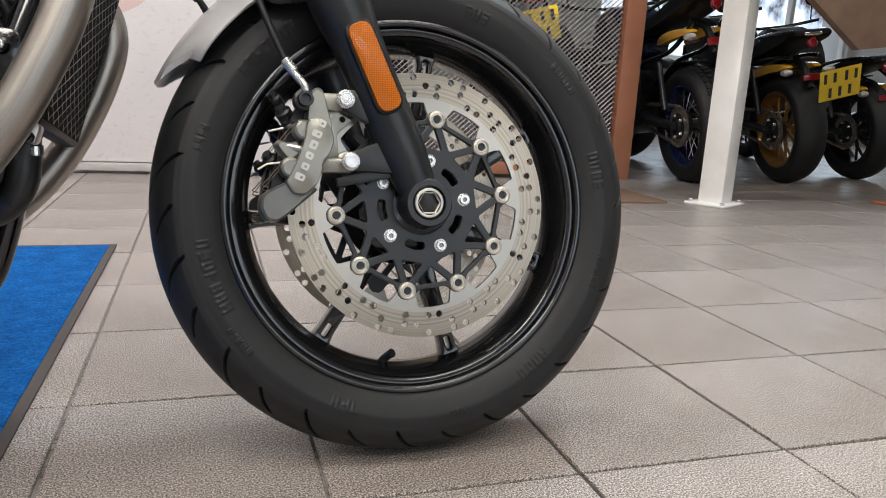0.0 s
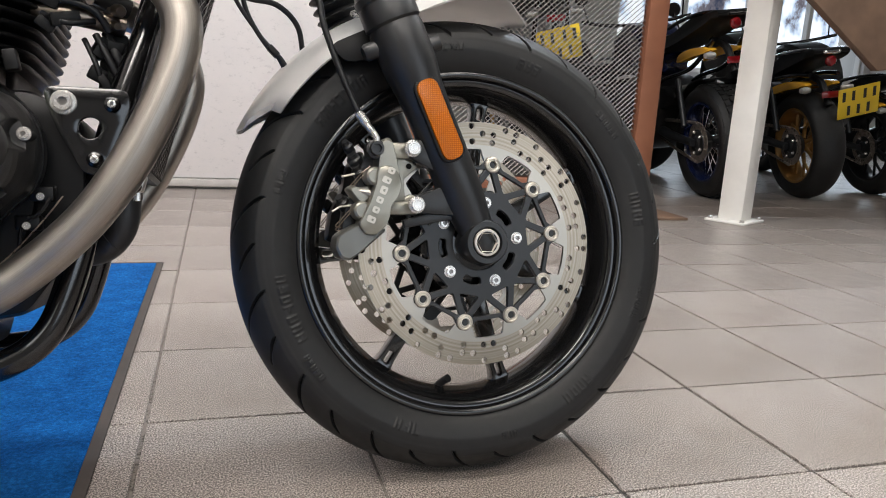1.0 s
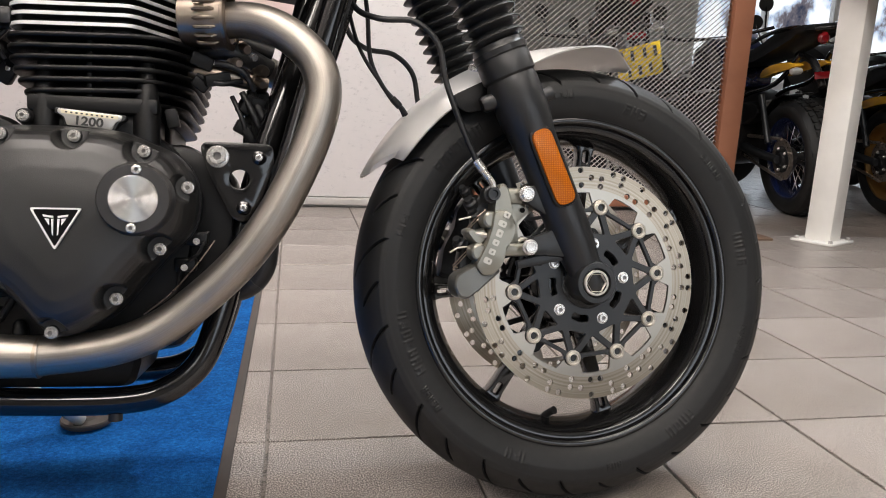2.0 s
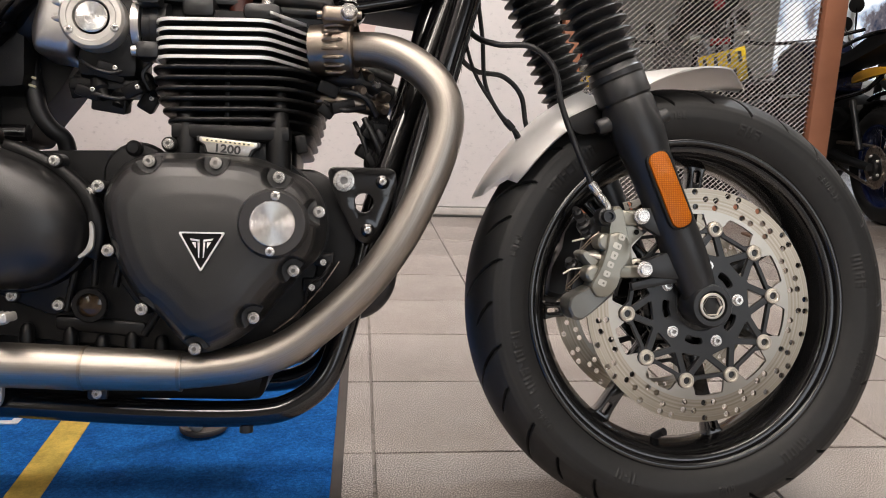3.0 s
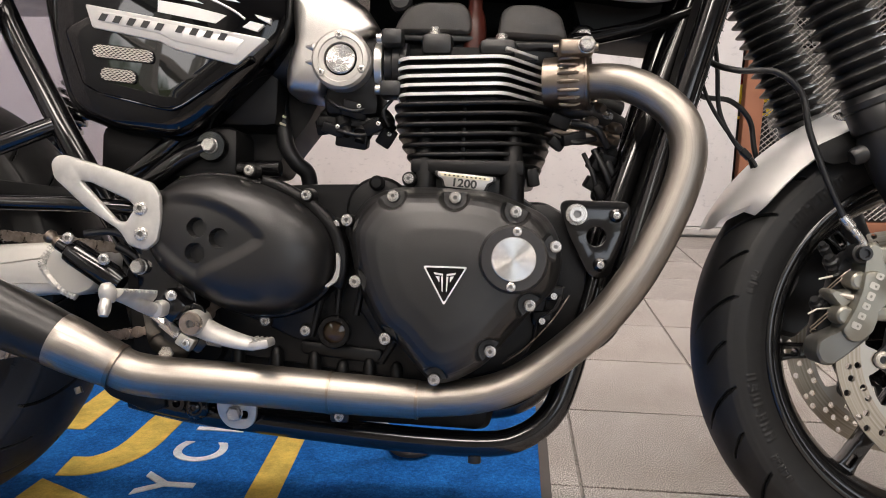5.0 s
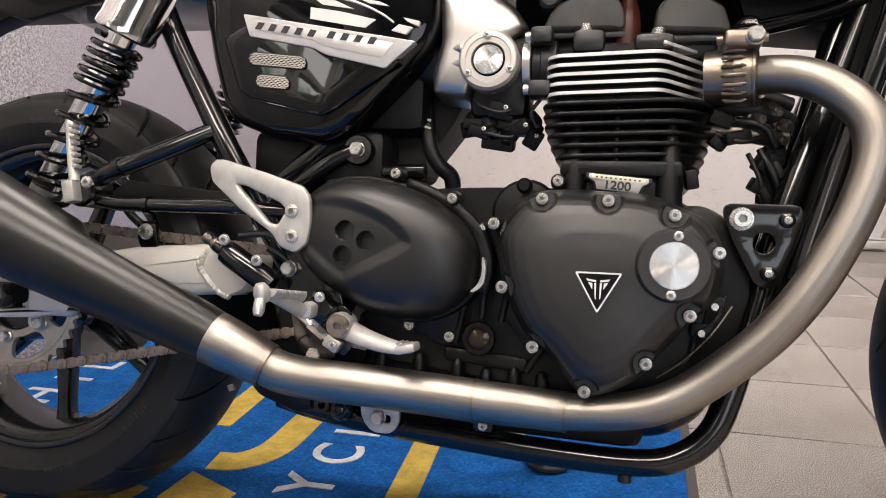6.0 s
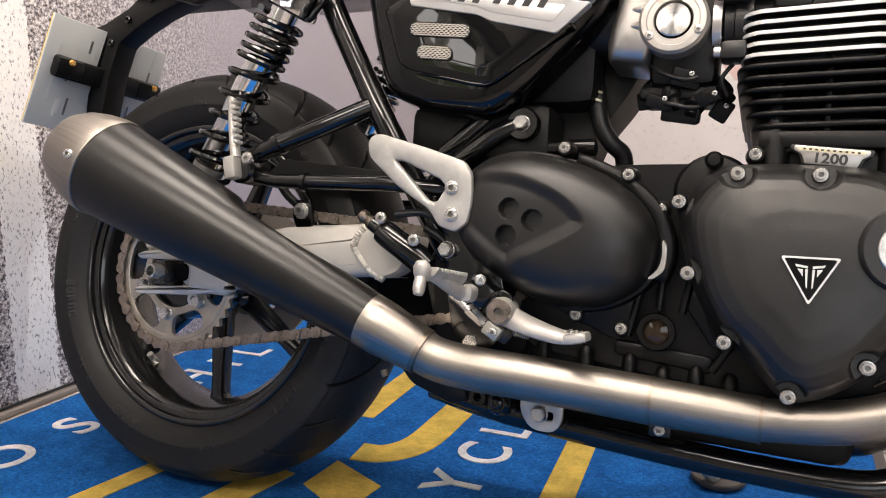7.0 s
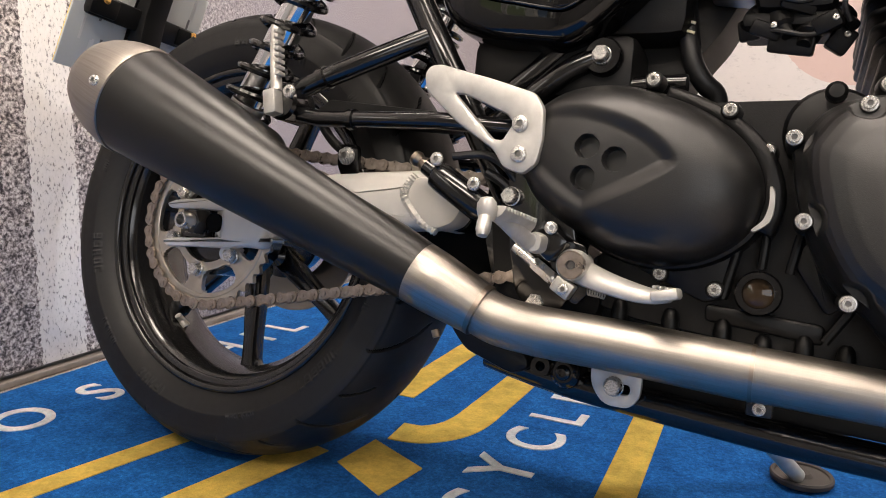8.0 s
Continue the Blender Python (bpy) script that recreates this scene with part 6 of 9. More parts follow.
def build_exhaust():
    x = sub("exhaust")
    left = [(-0.475, 0.604, -0.092), (-0.440, 0.604, -0.110), (-0.410, 0.597, -0.126), (-0.380, 0.580, -0.137), (-0.355, 0.552, -0.147), (-0.347, 0.515, -0.152), (-0.358, 0.468, -0.155), (-0.381, 0.414, -0.156), (-0.407, 0.367, -0.155), (-0.441, 0.322, -0.150), (-0.488, 0.278, -0.143), (-0.530, 0.249, -0.142), (-0.578, 0.233, -0.142), (-0.642, 0.226, -0.142)]
    for s in (1, -1):
        p = spline([(a, s * y, z) for a, z, y in left], 8)
        rr = [0.0205] * len(p)
        part("header_pipe", tube(p, rr, 32), "steel" if s > 0 else "steel_cap", x, "brushed steel header pipe")
    p = spline([(-0.640, -0.142, 0.226), (-0.69, -0.144, 0.228), (-0.742, -0.147, 0.2305)], 5)
    n = len(p)
    part("header_sleeve", tube(p, [0.0222 + 0.0018 * i / n for i in range(n)], 32), "steel", x)
    p = spline([(-0.742, -0.147, 0.2305), (-0.80, -0.150, 0.234), (-0.868, -0.155, 0.238), (-0.93, -0.160, 0.241), (-0.968, -0.165, 0.246), (-0.990, -0.168, 0.255), (-1.004, -0.171, 0.264)], 6)
    part("link_pipe", tube(p, 0.0242, 32), "steel", x)
    for a, y, z, r in ((-0.742, -0.147, 0.2305, 0.0248), (-0.642, -0.142, 0.2258, 0.0226)):
        part("weld", tube([(a - 0.0017, y, z), (a + 0.0017, y, z)], r, 32), "steel_warm", x)
    # silencer
    a, b = Vector((-0.998, -0.170, 0.258)), Vector((-1.430, -0.228, 0.449))
    d = (b - a).normalized()
    L = (b - a).length - 0.022
    con = [(0.0235, -0.012), (0.0262, -0.012), (0.0315, 0.040), (0.0322, 0.062), (0.030, 0.066), (0.0, 0.066)]
    part("connector", lathe(con, 48, a, d), "steel_cap", x, "brushed steel connector")
    part("connector_seam", tube([a - d * 0.013, a - d * 0.008], 0.0268, 40), "steel_warm", x)
    body = [(0.0, 0.055), (0.0305, 0.055), (0.0318, 0.060), (0.040, 0.16), (0.0480, 0.26), (0.0555, 0.35), (0.0612, 0.425), (0.0632, L), (0.0620, L + 0.004), (0.0, L + 0.004)]
    q = spline([Vector(v) for v in body[2:8]], 6)
    shell = lathe(body[:2] + [tuple(v) for v in spline(q, 4)] + body[8:], 96, a, d)
    top = (Vector((0, 0.62, 0.78)) - d * d.dot(Vector((0, 0.62, 0.78)))).normalized()
    for v in shell.verts:
        h = (v.co - a).dot(d)
        out = v.co - a - d * h
        if out.length > 0.02 and h < 0.30:
            near = max(0.0, out.normalized().dot(top) - 0.45) / 0.55
            u = min(1.0, max(0.0, (0.285 - h) / 0.035)) * min(1.0, max(0.0, (h - 0.08) / 0.14))
            v.co -= top * 0.0165 * near * u * u * (3 - 2 * u)
    part("silencer", shell, "matt_black", x, "matt black tapered silencer", 50)
    cap = [(0.0625, L - 0.002), (0.0646, L - 0.001), (0.0652, L + 0.004), (0.0645, L + 0.014), (0.0610, L + 0.033), (0.0548, L + 0.052), (0.0470, L + 0.066), (0.0395, L + 0.072), (0.0352, L + 0.071), (0.034, L + 0.058), (0.034, L - 0.05)]
    part("end_cap", lathe(cap, 64, a, d), "steel_cap", x, "brushed steel end cap")
    u = d.cross(Vector((0, -1, 0))).normalized()
    v = d.cross(u).normalized()
    for ang in (278, 158, 38):
        n = (u * math.cos(radians(ang)) + v * math.sin(radians(ang)))
        loc = a + d * (L + 0.012) + n * 0.0643
        rot = n.to_track_quat("-Y", "Z").to_euler()
        put("cap_screw", BUTTON, x, loc, [math.degrees(k) for k in rot], 0.0062)
    # tab under the connector
    part("pipe_tab", block(-0.746, -0.724, -0.130, -0.125, 0.192, 0.216, 0.006), "satin_black", x)
    bolt(x, -0.735, -0.131, 0.199, 0.0056, FLANGE, name="tab_bolt")
    part("connector_bolt", tube([(-1.030, -0.176, 0.229), (-1.027, -0.176, 0.222)], 0.0042, 10), "steel_warm", x)


build_engine()
build_exhaust()


def build_frame():
    f = sub("frame")
    for s in (-1, 1):
        part("cradle_tube", tube(spline([(-1.00, s * 0.100, 0.205), (-0.92, s * 0.100, 0.190), (-0.80, s * 0.100, 0.179), (-0.66, s * 0.100, 0.169), (-0.56, s * 0.100, 0.168), (-0.515, s * 0.098, 0.180), (-0.484, s * 0.095, 0.207), (-0.466, s * 0.090, 0.250), (-0.445, s * 0.082, 0.33), (-0.415, s * 0.070, 0.45), (-0.365, s * 0.050, 0.60), (-0.318, s * 0.035, 0.74)], 6), 0.0155, 18), "frame_black", f, "gloss black cradle tube")
    for y, x1, x0 in ((0.0, -0.30, -0.400), (-0.045, -0.345, -0.425)):
        part("down_tube", tube([(x0, y, 0.40), (x1, y * 0.6, 0.71), (x1 + 0.03, y * 0.5, 0.80)], 0.0165, 18), "frame_black", f)
    part("top_stay", tube([(-0.475, -0.090, 0.655), (-0.39, -0.060, 0.682), (-0.30, -0.04, 0.715)], 0.0095, 14), "frame_black", f)
    part("stay_boss", lathe([(0.019, 0), (0.019, 0.012), (0.016, 0.015), (0, 0.015)], 24, (-0.459, -0.062, 0.662)), "frame_black", f)
    put("stay_nut", HEXNUT, f, (-0.459, -0.078, 0.662), (0, 0, 0), 0.0120)
    # engine mounting plate
    o = rounded([(-0.486, 0.463), (-0.402, 0.463), (-0.400, 0.440), (-0.424, 0.372), (-0.446, 0.372), (-0.474, 0.425)], 0.014)
    part("mounting_plate", sheet([tuple(q) for q in o], -0.112, -0.104, holes=[[tuple(q) for q in circle(-0.440, 0.421, 0.0115, 20)]], bevel=0.001), "frame_black", f, "black three-bolt engine mounting plate")
    bolt(f, -0.464, -0.113, 0.446, 0.0128, FLANGE, name="mount_bolt")
    bolt(f, -0.418, -0.113, 0.446, 0.0085, DARKBOLT, name="mount_bolt")
    bolt(f, -0.435, -0.113, 0.388, 0.0085, DARKBOLT, name="mount_bolt")
    for x, z, r in ((-0.418, 0.446, 0.0045), (-0.435, 0.388, 0.0045)):
        put("bolt_socket", BUTTON, f, (x, -0.1185, z), (0, 0, 0), r)
    # rear loop, seat tube and stays
    for s in (-1, 1):
        part("seat_tube", tube(spline([(-1.235, s * 0.105, 0.80), (-1.178, s * 0.112, 0.680), (-1.110, s * 0.120, 0.567), (-1.074, s * 0.122, 0.508), (-1.03, s * 0.112, 0.43), (-0.99, s * 0.100, 0.36)], 6), 0.0150, 18), "frame_black", f, "gloss black seat tube")
        part("upper_stay", tube([(-1.250, s * 0.166, 0.462), (-1.209, s * 0.165, 0.480), (-1.149, s * 0.152, 0.507), (-1.098, s * 0.128, 0.536)], 0.0115, 16), "frame_black", f)
        part("lower_stay", tube([(-1.252, s * 0.166, 0.446), (-1.201, s * 0.165, 0.438), (-1.06, s * 0.158, 0.439), (-0.98, s * 0.14, 0.437)], 0.0090, 16), "frame_black", f)
        part("stay_knuckle", lathe([(0, -0.02), (0.018, -0.02), (0.02, -0.015), (0.02, 0.016), (0.017, 0.02), (0, 0.02)], 24, (-1.243, s * 0.166, 0.452), (0, s, 0)), "frame_black", f)
        part("stay_collar", tube([(-1.206, s * 0.165, 0.481), (-1.198, s * 0.165, 0.484)], 0.0135, 16), "frame_black", f)
        part("stay_collar", tube([(-1.165, s * 0.163, 0.438), (-1.158, s * 0.163, 0.438)], 0.0115, 16), "frame_black", f)
        part("backbone_side", tube(spline([(-1.03, s * 0.085, 0.47), (-0.96, s * 0.085, 0.53), (-0.90, s * 0.08, 0.60), (-0.86, s * 0.07, 0.70)], 5), 0.014, 16), "frame_black", f)
    part("pivot_plate", loft([tuple(q) for q in rounded([(-1.02, 0.46), (-0.90, 0.545), (-0.88, 0.52), (-0.93, 0.42), (-0.94, 0.25), (-1.0, 0.24), (-1.03, 0.34)], 0.02)], [(1, 0.09), (1, -0.086), (0.96, -0.092)], cap_start=True), "frame_black", f)
    part("boss_sleeve", lathe([(0.0195, 0), (0.0195, 0.018), (0.0175, 0.021), (0.0, 0.021)], 28, (-0.911, -0.085, 0.518)), "frame_black", f)
    put("frame_nut", HEXNUT, f, (-0.911, -0.106, 0.518), (0, 0, 0), 0.0096)
    part("tube_brace", tube(spline([(-1.03, -0.095, 0.44), (-0.985, -0.10, 0.475), (-0.945, -0.10, 0.505), (-0.915, -0.095, 0.52)], 5), 0.012, 14), "frame_black", f)
    part("tube_brace", tube(spline([(-0.99, -0.085, 0.42), (-0.945, -0.09, 0.46), (-0.90, -0.08, 0.49), (-0.83, -0.08, 0.495)], 5), 0.010, 14), "frame_black", f)
    # exhaust hanger on the cradle
    o = rounded([(-0.884, 0.222), (-0.836, 0.222), (-0.836, 0.190), (-0.845, 0.178), (-0.870, 0.178), (-0.884, 0.196)], 0.01)
    part("hanger_tab", sheet([tuple(q) for q in o], -0.128, -0.120, holes=[[tuple(q) for q in rounded([(-0.868, 0.200), (-0.846, 0.200), (-0.846, 0.190), (-0.868, 0.190)], 0.004, 3)]], bevel=0.001), "aluminium", f, "pale slotted hanger tab")
    put("hanger_nut", HEXNUT, f, (-0.861, -0.128, 0.197), (0, 0, 0), 0.0095)
    part("hanger_bush", lathe([(0.0, 0.020), (0.010, 0.020), (0.0145, 0.016), (0.0165, 0.010), (0.0165, -0.012), (0.0185, -0.014), (0.0185, -0.022)], 28, (-0.910, -0.112, 0.202)), "frame_black", f)
    bolt(f, -0.910, -0.131, 0.202, 0.0078, DARKBOLT, name="bush_bolt")
    part("hanger_ring", lathe([(0.005, -0.003), (0.010, -0.003), (0.010, 0.003), (0.005, 0.003)], 20, (-0.937, -0.118, 0.203), closed=True), "frame_black", f)
    part("rear_silencer_bracket", sheet([tuple(q) for q in rounded([(-1.034, 0.250), (-0.984, 0.225), (-0.952, 0.213), (-0.947, 0.199), (-0.966, 0.190), (-1.020, 0.208), (-1.040, 0.230)], 0.008, 4)], -0.125, -0.098, bevel=0.005), "plastic_black", f)
    part("belly_plate", loft([tuple(q) for q in rounded([(-0.95, 0.225), (-0.55, 0.215), (-0.56, 0.178), (-0.90, 0.186)], 0.012)], [(1, 0.07), (1, -0.070), (0.96, -0.076)], cap_start=True), "case_shaded", f)
    part("lower_peg", lathe([(0, 0), (0.008, 0), (0.008, 0.009), (0, 0.010)], 14, (-0.575, -0.100, 0.154), (0, 0, -1)), "rubber", f)


def build_stand():
    s = sub("side_stand")
    # it reaches the mat on the far side
    part("leg", tube(spline([(-0.80, 0.11, 0.19), (-0.75, 0.18, 0.13), (-0.695, 0.245, 0.066)], 5), 0.010, 14), "aluminium", s)
    pad = lathe([(0, 0.0), (0.036, 0.0), (0.0385, 0.002), (0.0390, 0.007), (0.0372, 0.0095), (0.0335, 0.0085), (0.0325, 0.0062), (0.014, 0.0070), (0.010, 0.011), (0, 0.011)], 40)
    bmesh.ops.transform(pad, matrix=Matrix.Translation((-0.690, 0.264, 0.0585)) @ pose(0, 0, 0, 90 + LEAN_SIDE, 0, 0) @ pose(0, 0, 0, 180, 0, 0), verts=pad.verts)
    part("foot_plate", pad, "edge_rubber", s, "round dark foot plate on the mat")
    part("spring", tube(spline([(-0.84, 0.10, 0.20), (-0.80, 0.125, 0.175), (-0.76, 0.16, 0.15)], 4), 0.006, 10), "zinc", s)


def build_throttle():
    t = sub("throttle_body")
    o = rounded([(-0.818, 0.720), (-0.755, 0.718), (-0.7226, 0.6906), (-0.7062, 0.6672), (-0.736, 0.644), (-0.762, 0.618), (-0.7788, 0.5804), (-0.8199, 0.5861), (-0.822, 0.6099), (-0.812, 0.651)], 0.007)
    part("shroud", loft([tuple(q) for q in o], [(1, -0.04), (1, -0.088), (0.985, -0.096), (0.95, -0.102), (0.88, -0.107), (0.75, -0.111), (0.5, -0.113)], cap_start=True), "cast_alu", t, "brushed aluminium throttle body shroud")
    for z in (0.640, 0.622):
        part("shroud_rib", tube([(-0.802, -0.109, z), (-0.785, -0.112, z - 0.001), (-0.772, -0.108, z - 0.001)], [0.001, 0.005, 0.003], 10), "cast_alu", t)
    part("ring", lathe([(0.036, -0.02), (0.036, 0.007), (0.033, 0.0105), (0.0275, 0.0108), (0.0265, 0.0098), (0.0205, 0.0098), (0.0192, 0.006)], 56, (-0.750, -0.1085, 0.624)), "ring_steel", t)
    # flat near-black band: the groove's shade put into colour
    part("ring_groove", lathe([(0.0195, 0.0065), (0.0175, 0.0065)], 48, (-0.750, -0.1085, 0.624)), "cavity", t)
    cap = lathe([(0.0178, 0.0), (0.0178, 0.0030), (0.0165, 0.0042), (0.0075, 0.0042), (0.007, 0.0034), (0.0, 0.0034)], 56)
    c = part("spun_cap", cap, "spun", t, "spun aluminium centre cap")
    c.matrix_basis = Matrix.Translation((-0.750, -0.115, 0.624))
    for a in (95, 215, 335):
        x, z = polar(0.0285, a)
        bolt(t, -0.750 + x, -0.119, 0.624 + z, 0.0048, BUTTON, name="ring_screw")
    part("lower_body", block(-0.775, -0.705, -0.095, -0.02, 0.560, 0.66, 0.012), "case_shaded", t)
    for k, (x, r, mt) in enumerate(((-0.712, 0.030, "zinc"), (-0.700, 0.0275, "rubber"), (-0.690, 0.031, "rubber"), (-0.682, 0.029, "satin_black"))):
        part("inlet_ring", lathe([(0, 0), (r, 0), (r, 0.009), (0, 0.009)], 36, (x, -0.075, 0.626), (1, 0, 0)), mt, t)
    for z in (0.652, 0.590):
        part("inlet_boss", block(-0.702, -0.676, -0.120, -0.09, z - 0.010, z + 0.010, 0.005), "satin_black", t)
        part("inlet_screw", lathe([(0.006, 0), (0.006, 0.006), (0.0035, 0.007), (0, 0.007)], 14, (-0.702, -0.108, z), (-1, 0, 0)), "zinc", t)
    # injectors, sensors, plugs and screws crowd the underside
    for x, y, z, r, ax in ((-0.752, -0.078, 0.556, 0.0115, (0.35, -0.4, -0.8)), (-0.726, -0.072, 0.548, 0.0125, (-0.2, -0.5, -0.8)), (-0.702, -0.066, 0.562, 0.0105, (0.5, -0.5, -0.6)), (-0.772, -0.066, 0.566, 0.0100, (-0.5, -0.5, -0.6))):
        part("injector", lathe([(0, 0.022), (r * 0.5, 0.022), (r * 0.55, 0.012), (r * 0.9, 0.010), (r, 0.004), (r, -0.006), (r * 0.75, -0.008), (r * 0.75, -0.022), (0, -0.022)], 18, (x, y, z), ax), "plastic_black", t)
    for x, y, z, w, d, h, a, b in ((-0.738, -0.085, 0.570, 0.016, 0.010, 0.010, 12, 20), (-0.712, -0.082, 0.550, 0.012, 0.009, 0.008, -24, -15), (-0.764, -0.078, 0.546, 0.014, 0.010, 0.007, 18, 10), (-0.741, -0.070, 0.534, 0.020, 0.012, 0.009, 8, 0), (-0.700, -0.060, 0.540, 0.010, 0.010, 0.012, 30, 12), (-0.780, -0.060, 0.552, 0.010, 0.010, 0.010, -10, 0)):
        part("sensor_plug", block(-w, w, -d, d, -h, h, 0.0028, m=pose(x, y, z, 15, a, b)), "plastic_black", t)
        put("plug_screw", BUTTON, t, (x + w * 0.5, y - d - 0.001, z + h * 0.2), (0, 0, 0), 0.0030)
    for pts in ([(-0.775, -0.085, 0.585), (-0.758, -0.098, 0.572), (-0.735, -0.096, 0.566), (-0.716, -0.088, 0.574)], [(-0.770, -0.075, 0.548), (-0.750, -0.090, 0.541), (-0.725, -0.086, 0.538), (-0.706, -0.074, 0.552)], [(-0.690, -0.090, 0.582), (-0.700, -0.092, 0.566), (-0.694, -0.084, 0.550)]):
        part("wire", tube(spline(pts, 6), 0.0024, 8), "rubber", t)
    part("injector_tray", block(-0.785, -0.705, -0.085, -0.02, 0.548, 0.562, 0.004, m=pose(0, 0, 0, 0, 0, 0)), "plastic_black", t)
    part("drain_hose", tube(spline([(-0.848, -0.04, 0.61), (-0.843, -0.045, 0.578), (-0.838, -0.045, 0.550), (-0.832, -0.045, 0.525), (-0.820, -0.040, 0.506), (-0.808, -0.03, 0.494), (-0.806, -0.02, 0.468)], 6), 0.0105, 14), "rubber", t)
    for dz in (0.0, 0.010):
        part("hose_clip", tube([(-0.846, -0.056, 0.568 - dz), (-0.832, -0.057, 0.563 - dz)], 0.0016, 6), "cream", t)
    part("vacuum_cap", lathe([(0.014, 0), (0.014, 0.012), (0.011, 0.015), (0, 0.015)], 22, (-0.684, -0.075, 0.706)), "rubber", t)
    part("airbox_joint", lathe([(0, 0), (0.034, 0), (0.036, 0.02), (0.034, 0.05), (0, 0.05)], 30, (-0.80, -0.05, 0.635), (-1, 0, 0.1)), "rubber", t)
    part("airbox", block(-1.02, -0.835, -0.075, 0.075, 0.545, 0.74, 0.02), "plastic_black", t)
    part("airbox_front", loft([tuple(q) for q in rounded([(-0.90, 0.485), (-0.850, 0.492), (-0.838, 0.520), (-0.808, 0.560), (-0.790, 0.595), (-0.775, 0.650), (-0.90, 0.68)], 0.008)], [(1, 0.05), (1, -0.028), (0.97, -0.034)], cap_start=True), "plastic_black", t)
    part("battery_tray", block(-1.06, -0.88, -0.095, 0.06, 0.475, 0.545, 0.014), "plastic_black", t)
    # wiring and lumps in front of the barrel
    e = sub("front_wiring")
    for p0, p1, p2, r, mt in (
        ((-0.502, -0.050, 0.572), (-0.455, -0.072, 0.577), (-0.408, -0.050, 0.562), 0.012, "rubber"),
        ((-0.500, -0.062, 0.552), (-0.460, -0.066, 0.548), (-0.412, -0.050, 0.543), 0.011, "steel_warm"),
        ((-0.500, -0.045, 0.590), (-0.450, -0.050, 0.594), (-0.405, -0.040, 0.584), 0.010, "rubber"),
        ((-0.470, -0.080, 0.560), (-0.440, -0.082, 0.552), (-0.425, -0.070, 0.532), 0.004, "rubber"),
        ((-0.490, -0.075, 0.545), (-0.465, -0.085, 0.535), (-0.440, -0.070, 0.542), 0.0035, "rubber"),
        ((-0.440, -0.060, 0.530), (-0.425, -0.066, 0.500), (-0.412, -0.055, 0.470), 0.004, "rubber"),
        ((-0.452, -0.058, 0.525), (-0.440, -0.064, 0.498), (-0.432, -0.055, 0.468), 0.003, "rubber"),
        ((-0.430, -0.050, 0.535), (-0.418, -0.056, 0.505), (-0.404, -0.045, 0.480), 0.006, "rubber")):
        part("hose", tube(spline([p0, p1, p2], 6), r, 12), mt, e)
    for x, y, z, r, mt in ((-0.437, -0.078, 0.579, 0.0065, "steel_warm"), (-0.416, -0.070, 0.556, 0.0070, "steel_warm"), (-0.446, -0.080, 0.562, 0.0060, "chain"), (-0.428, -0.078, 0.570, 0.0050, "zinc"), (-0.420, -0.068, 0.540, 0.0055, "steel_warm"), (-0.455, -0.080, 0.588, 0.0050, "chain")):
        part("hose_fitting", lathe([(0, 0.010), (r * 0.7, 0.010), (r, 0.006), (r, -0.006), (r * 1.3, -0.008), (r * 1.3, -0.014), (0, -0.014)], 10, (x, y, z), (0.4, -0.8, -0.3)), mt, e)
    for x, y, z, a, w, h in ((-0.486, -0.075, 0.562, 20, 0.013, 0.008), (-0.468, -0.078, 0.541, -15, 0.015, 0.007), (-0.488, -0.070, 0.535, 35, 0.010, 0.006), (-0.516, -0.092, 0.490, 78, 0.011, 0.007), (-0.436, -0.056, 0.516, -60, 0.012, 0.007), (-0.440, -0.054, 0.488, 25, 0.009, 0.008), (-0.432, -0.054, 0.478, 60, 0.010, 0.005), (-0.422, -0.052, 0.520, 10, 0.010, 0.006)):
        part("connector_block", block(-w, w, -0.009, 0.009, -h, h, 0.0025, m=pose(x, y, z, 12, a, 15)), "plastic_black", e)
    part("relay_bracket", sheet([tuple(q) for q in rounded([(-0.436, 0.536), (-0.408, 0.536), (-0.404, 0.470), (-0.440, 0.468)], 0.006)], -0.045, -0.040, holes=[circle(-0.424, 0.522, 0.005, 12)[::-1]], bevel=0.0008), "plastic_black", e)
    for k in range(6):
        z = 0.462 + 0.014 * k
        part("regulator_fin", block(-0.408 + 0.003 * k, -0.382 + 0.003 * k, -0.05, 0.02, z, z + 0.006, 0.002), "plastic_black", e)
    part("regulator", block(-0.402, -0.366, -0.04, 0.03, 0.455, 0.545, 0.006, m=pose(0, 0, 0, 0, 0, 0)), "plastic_black", e)


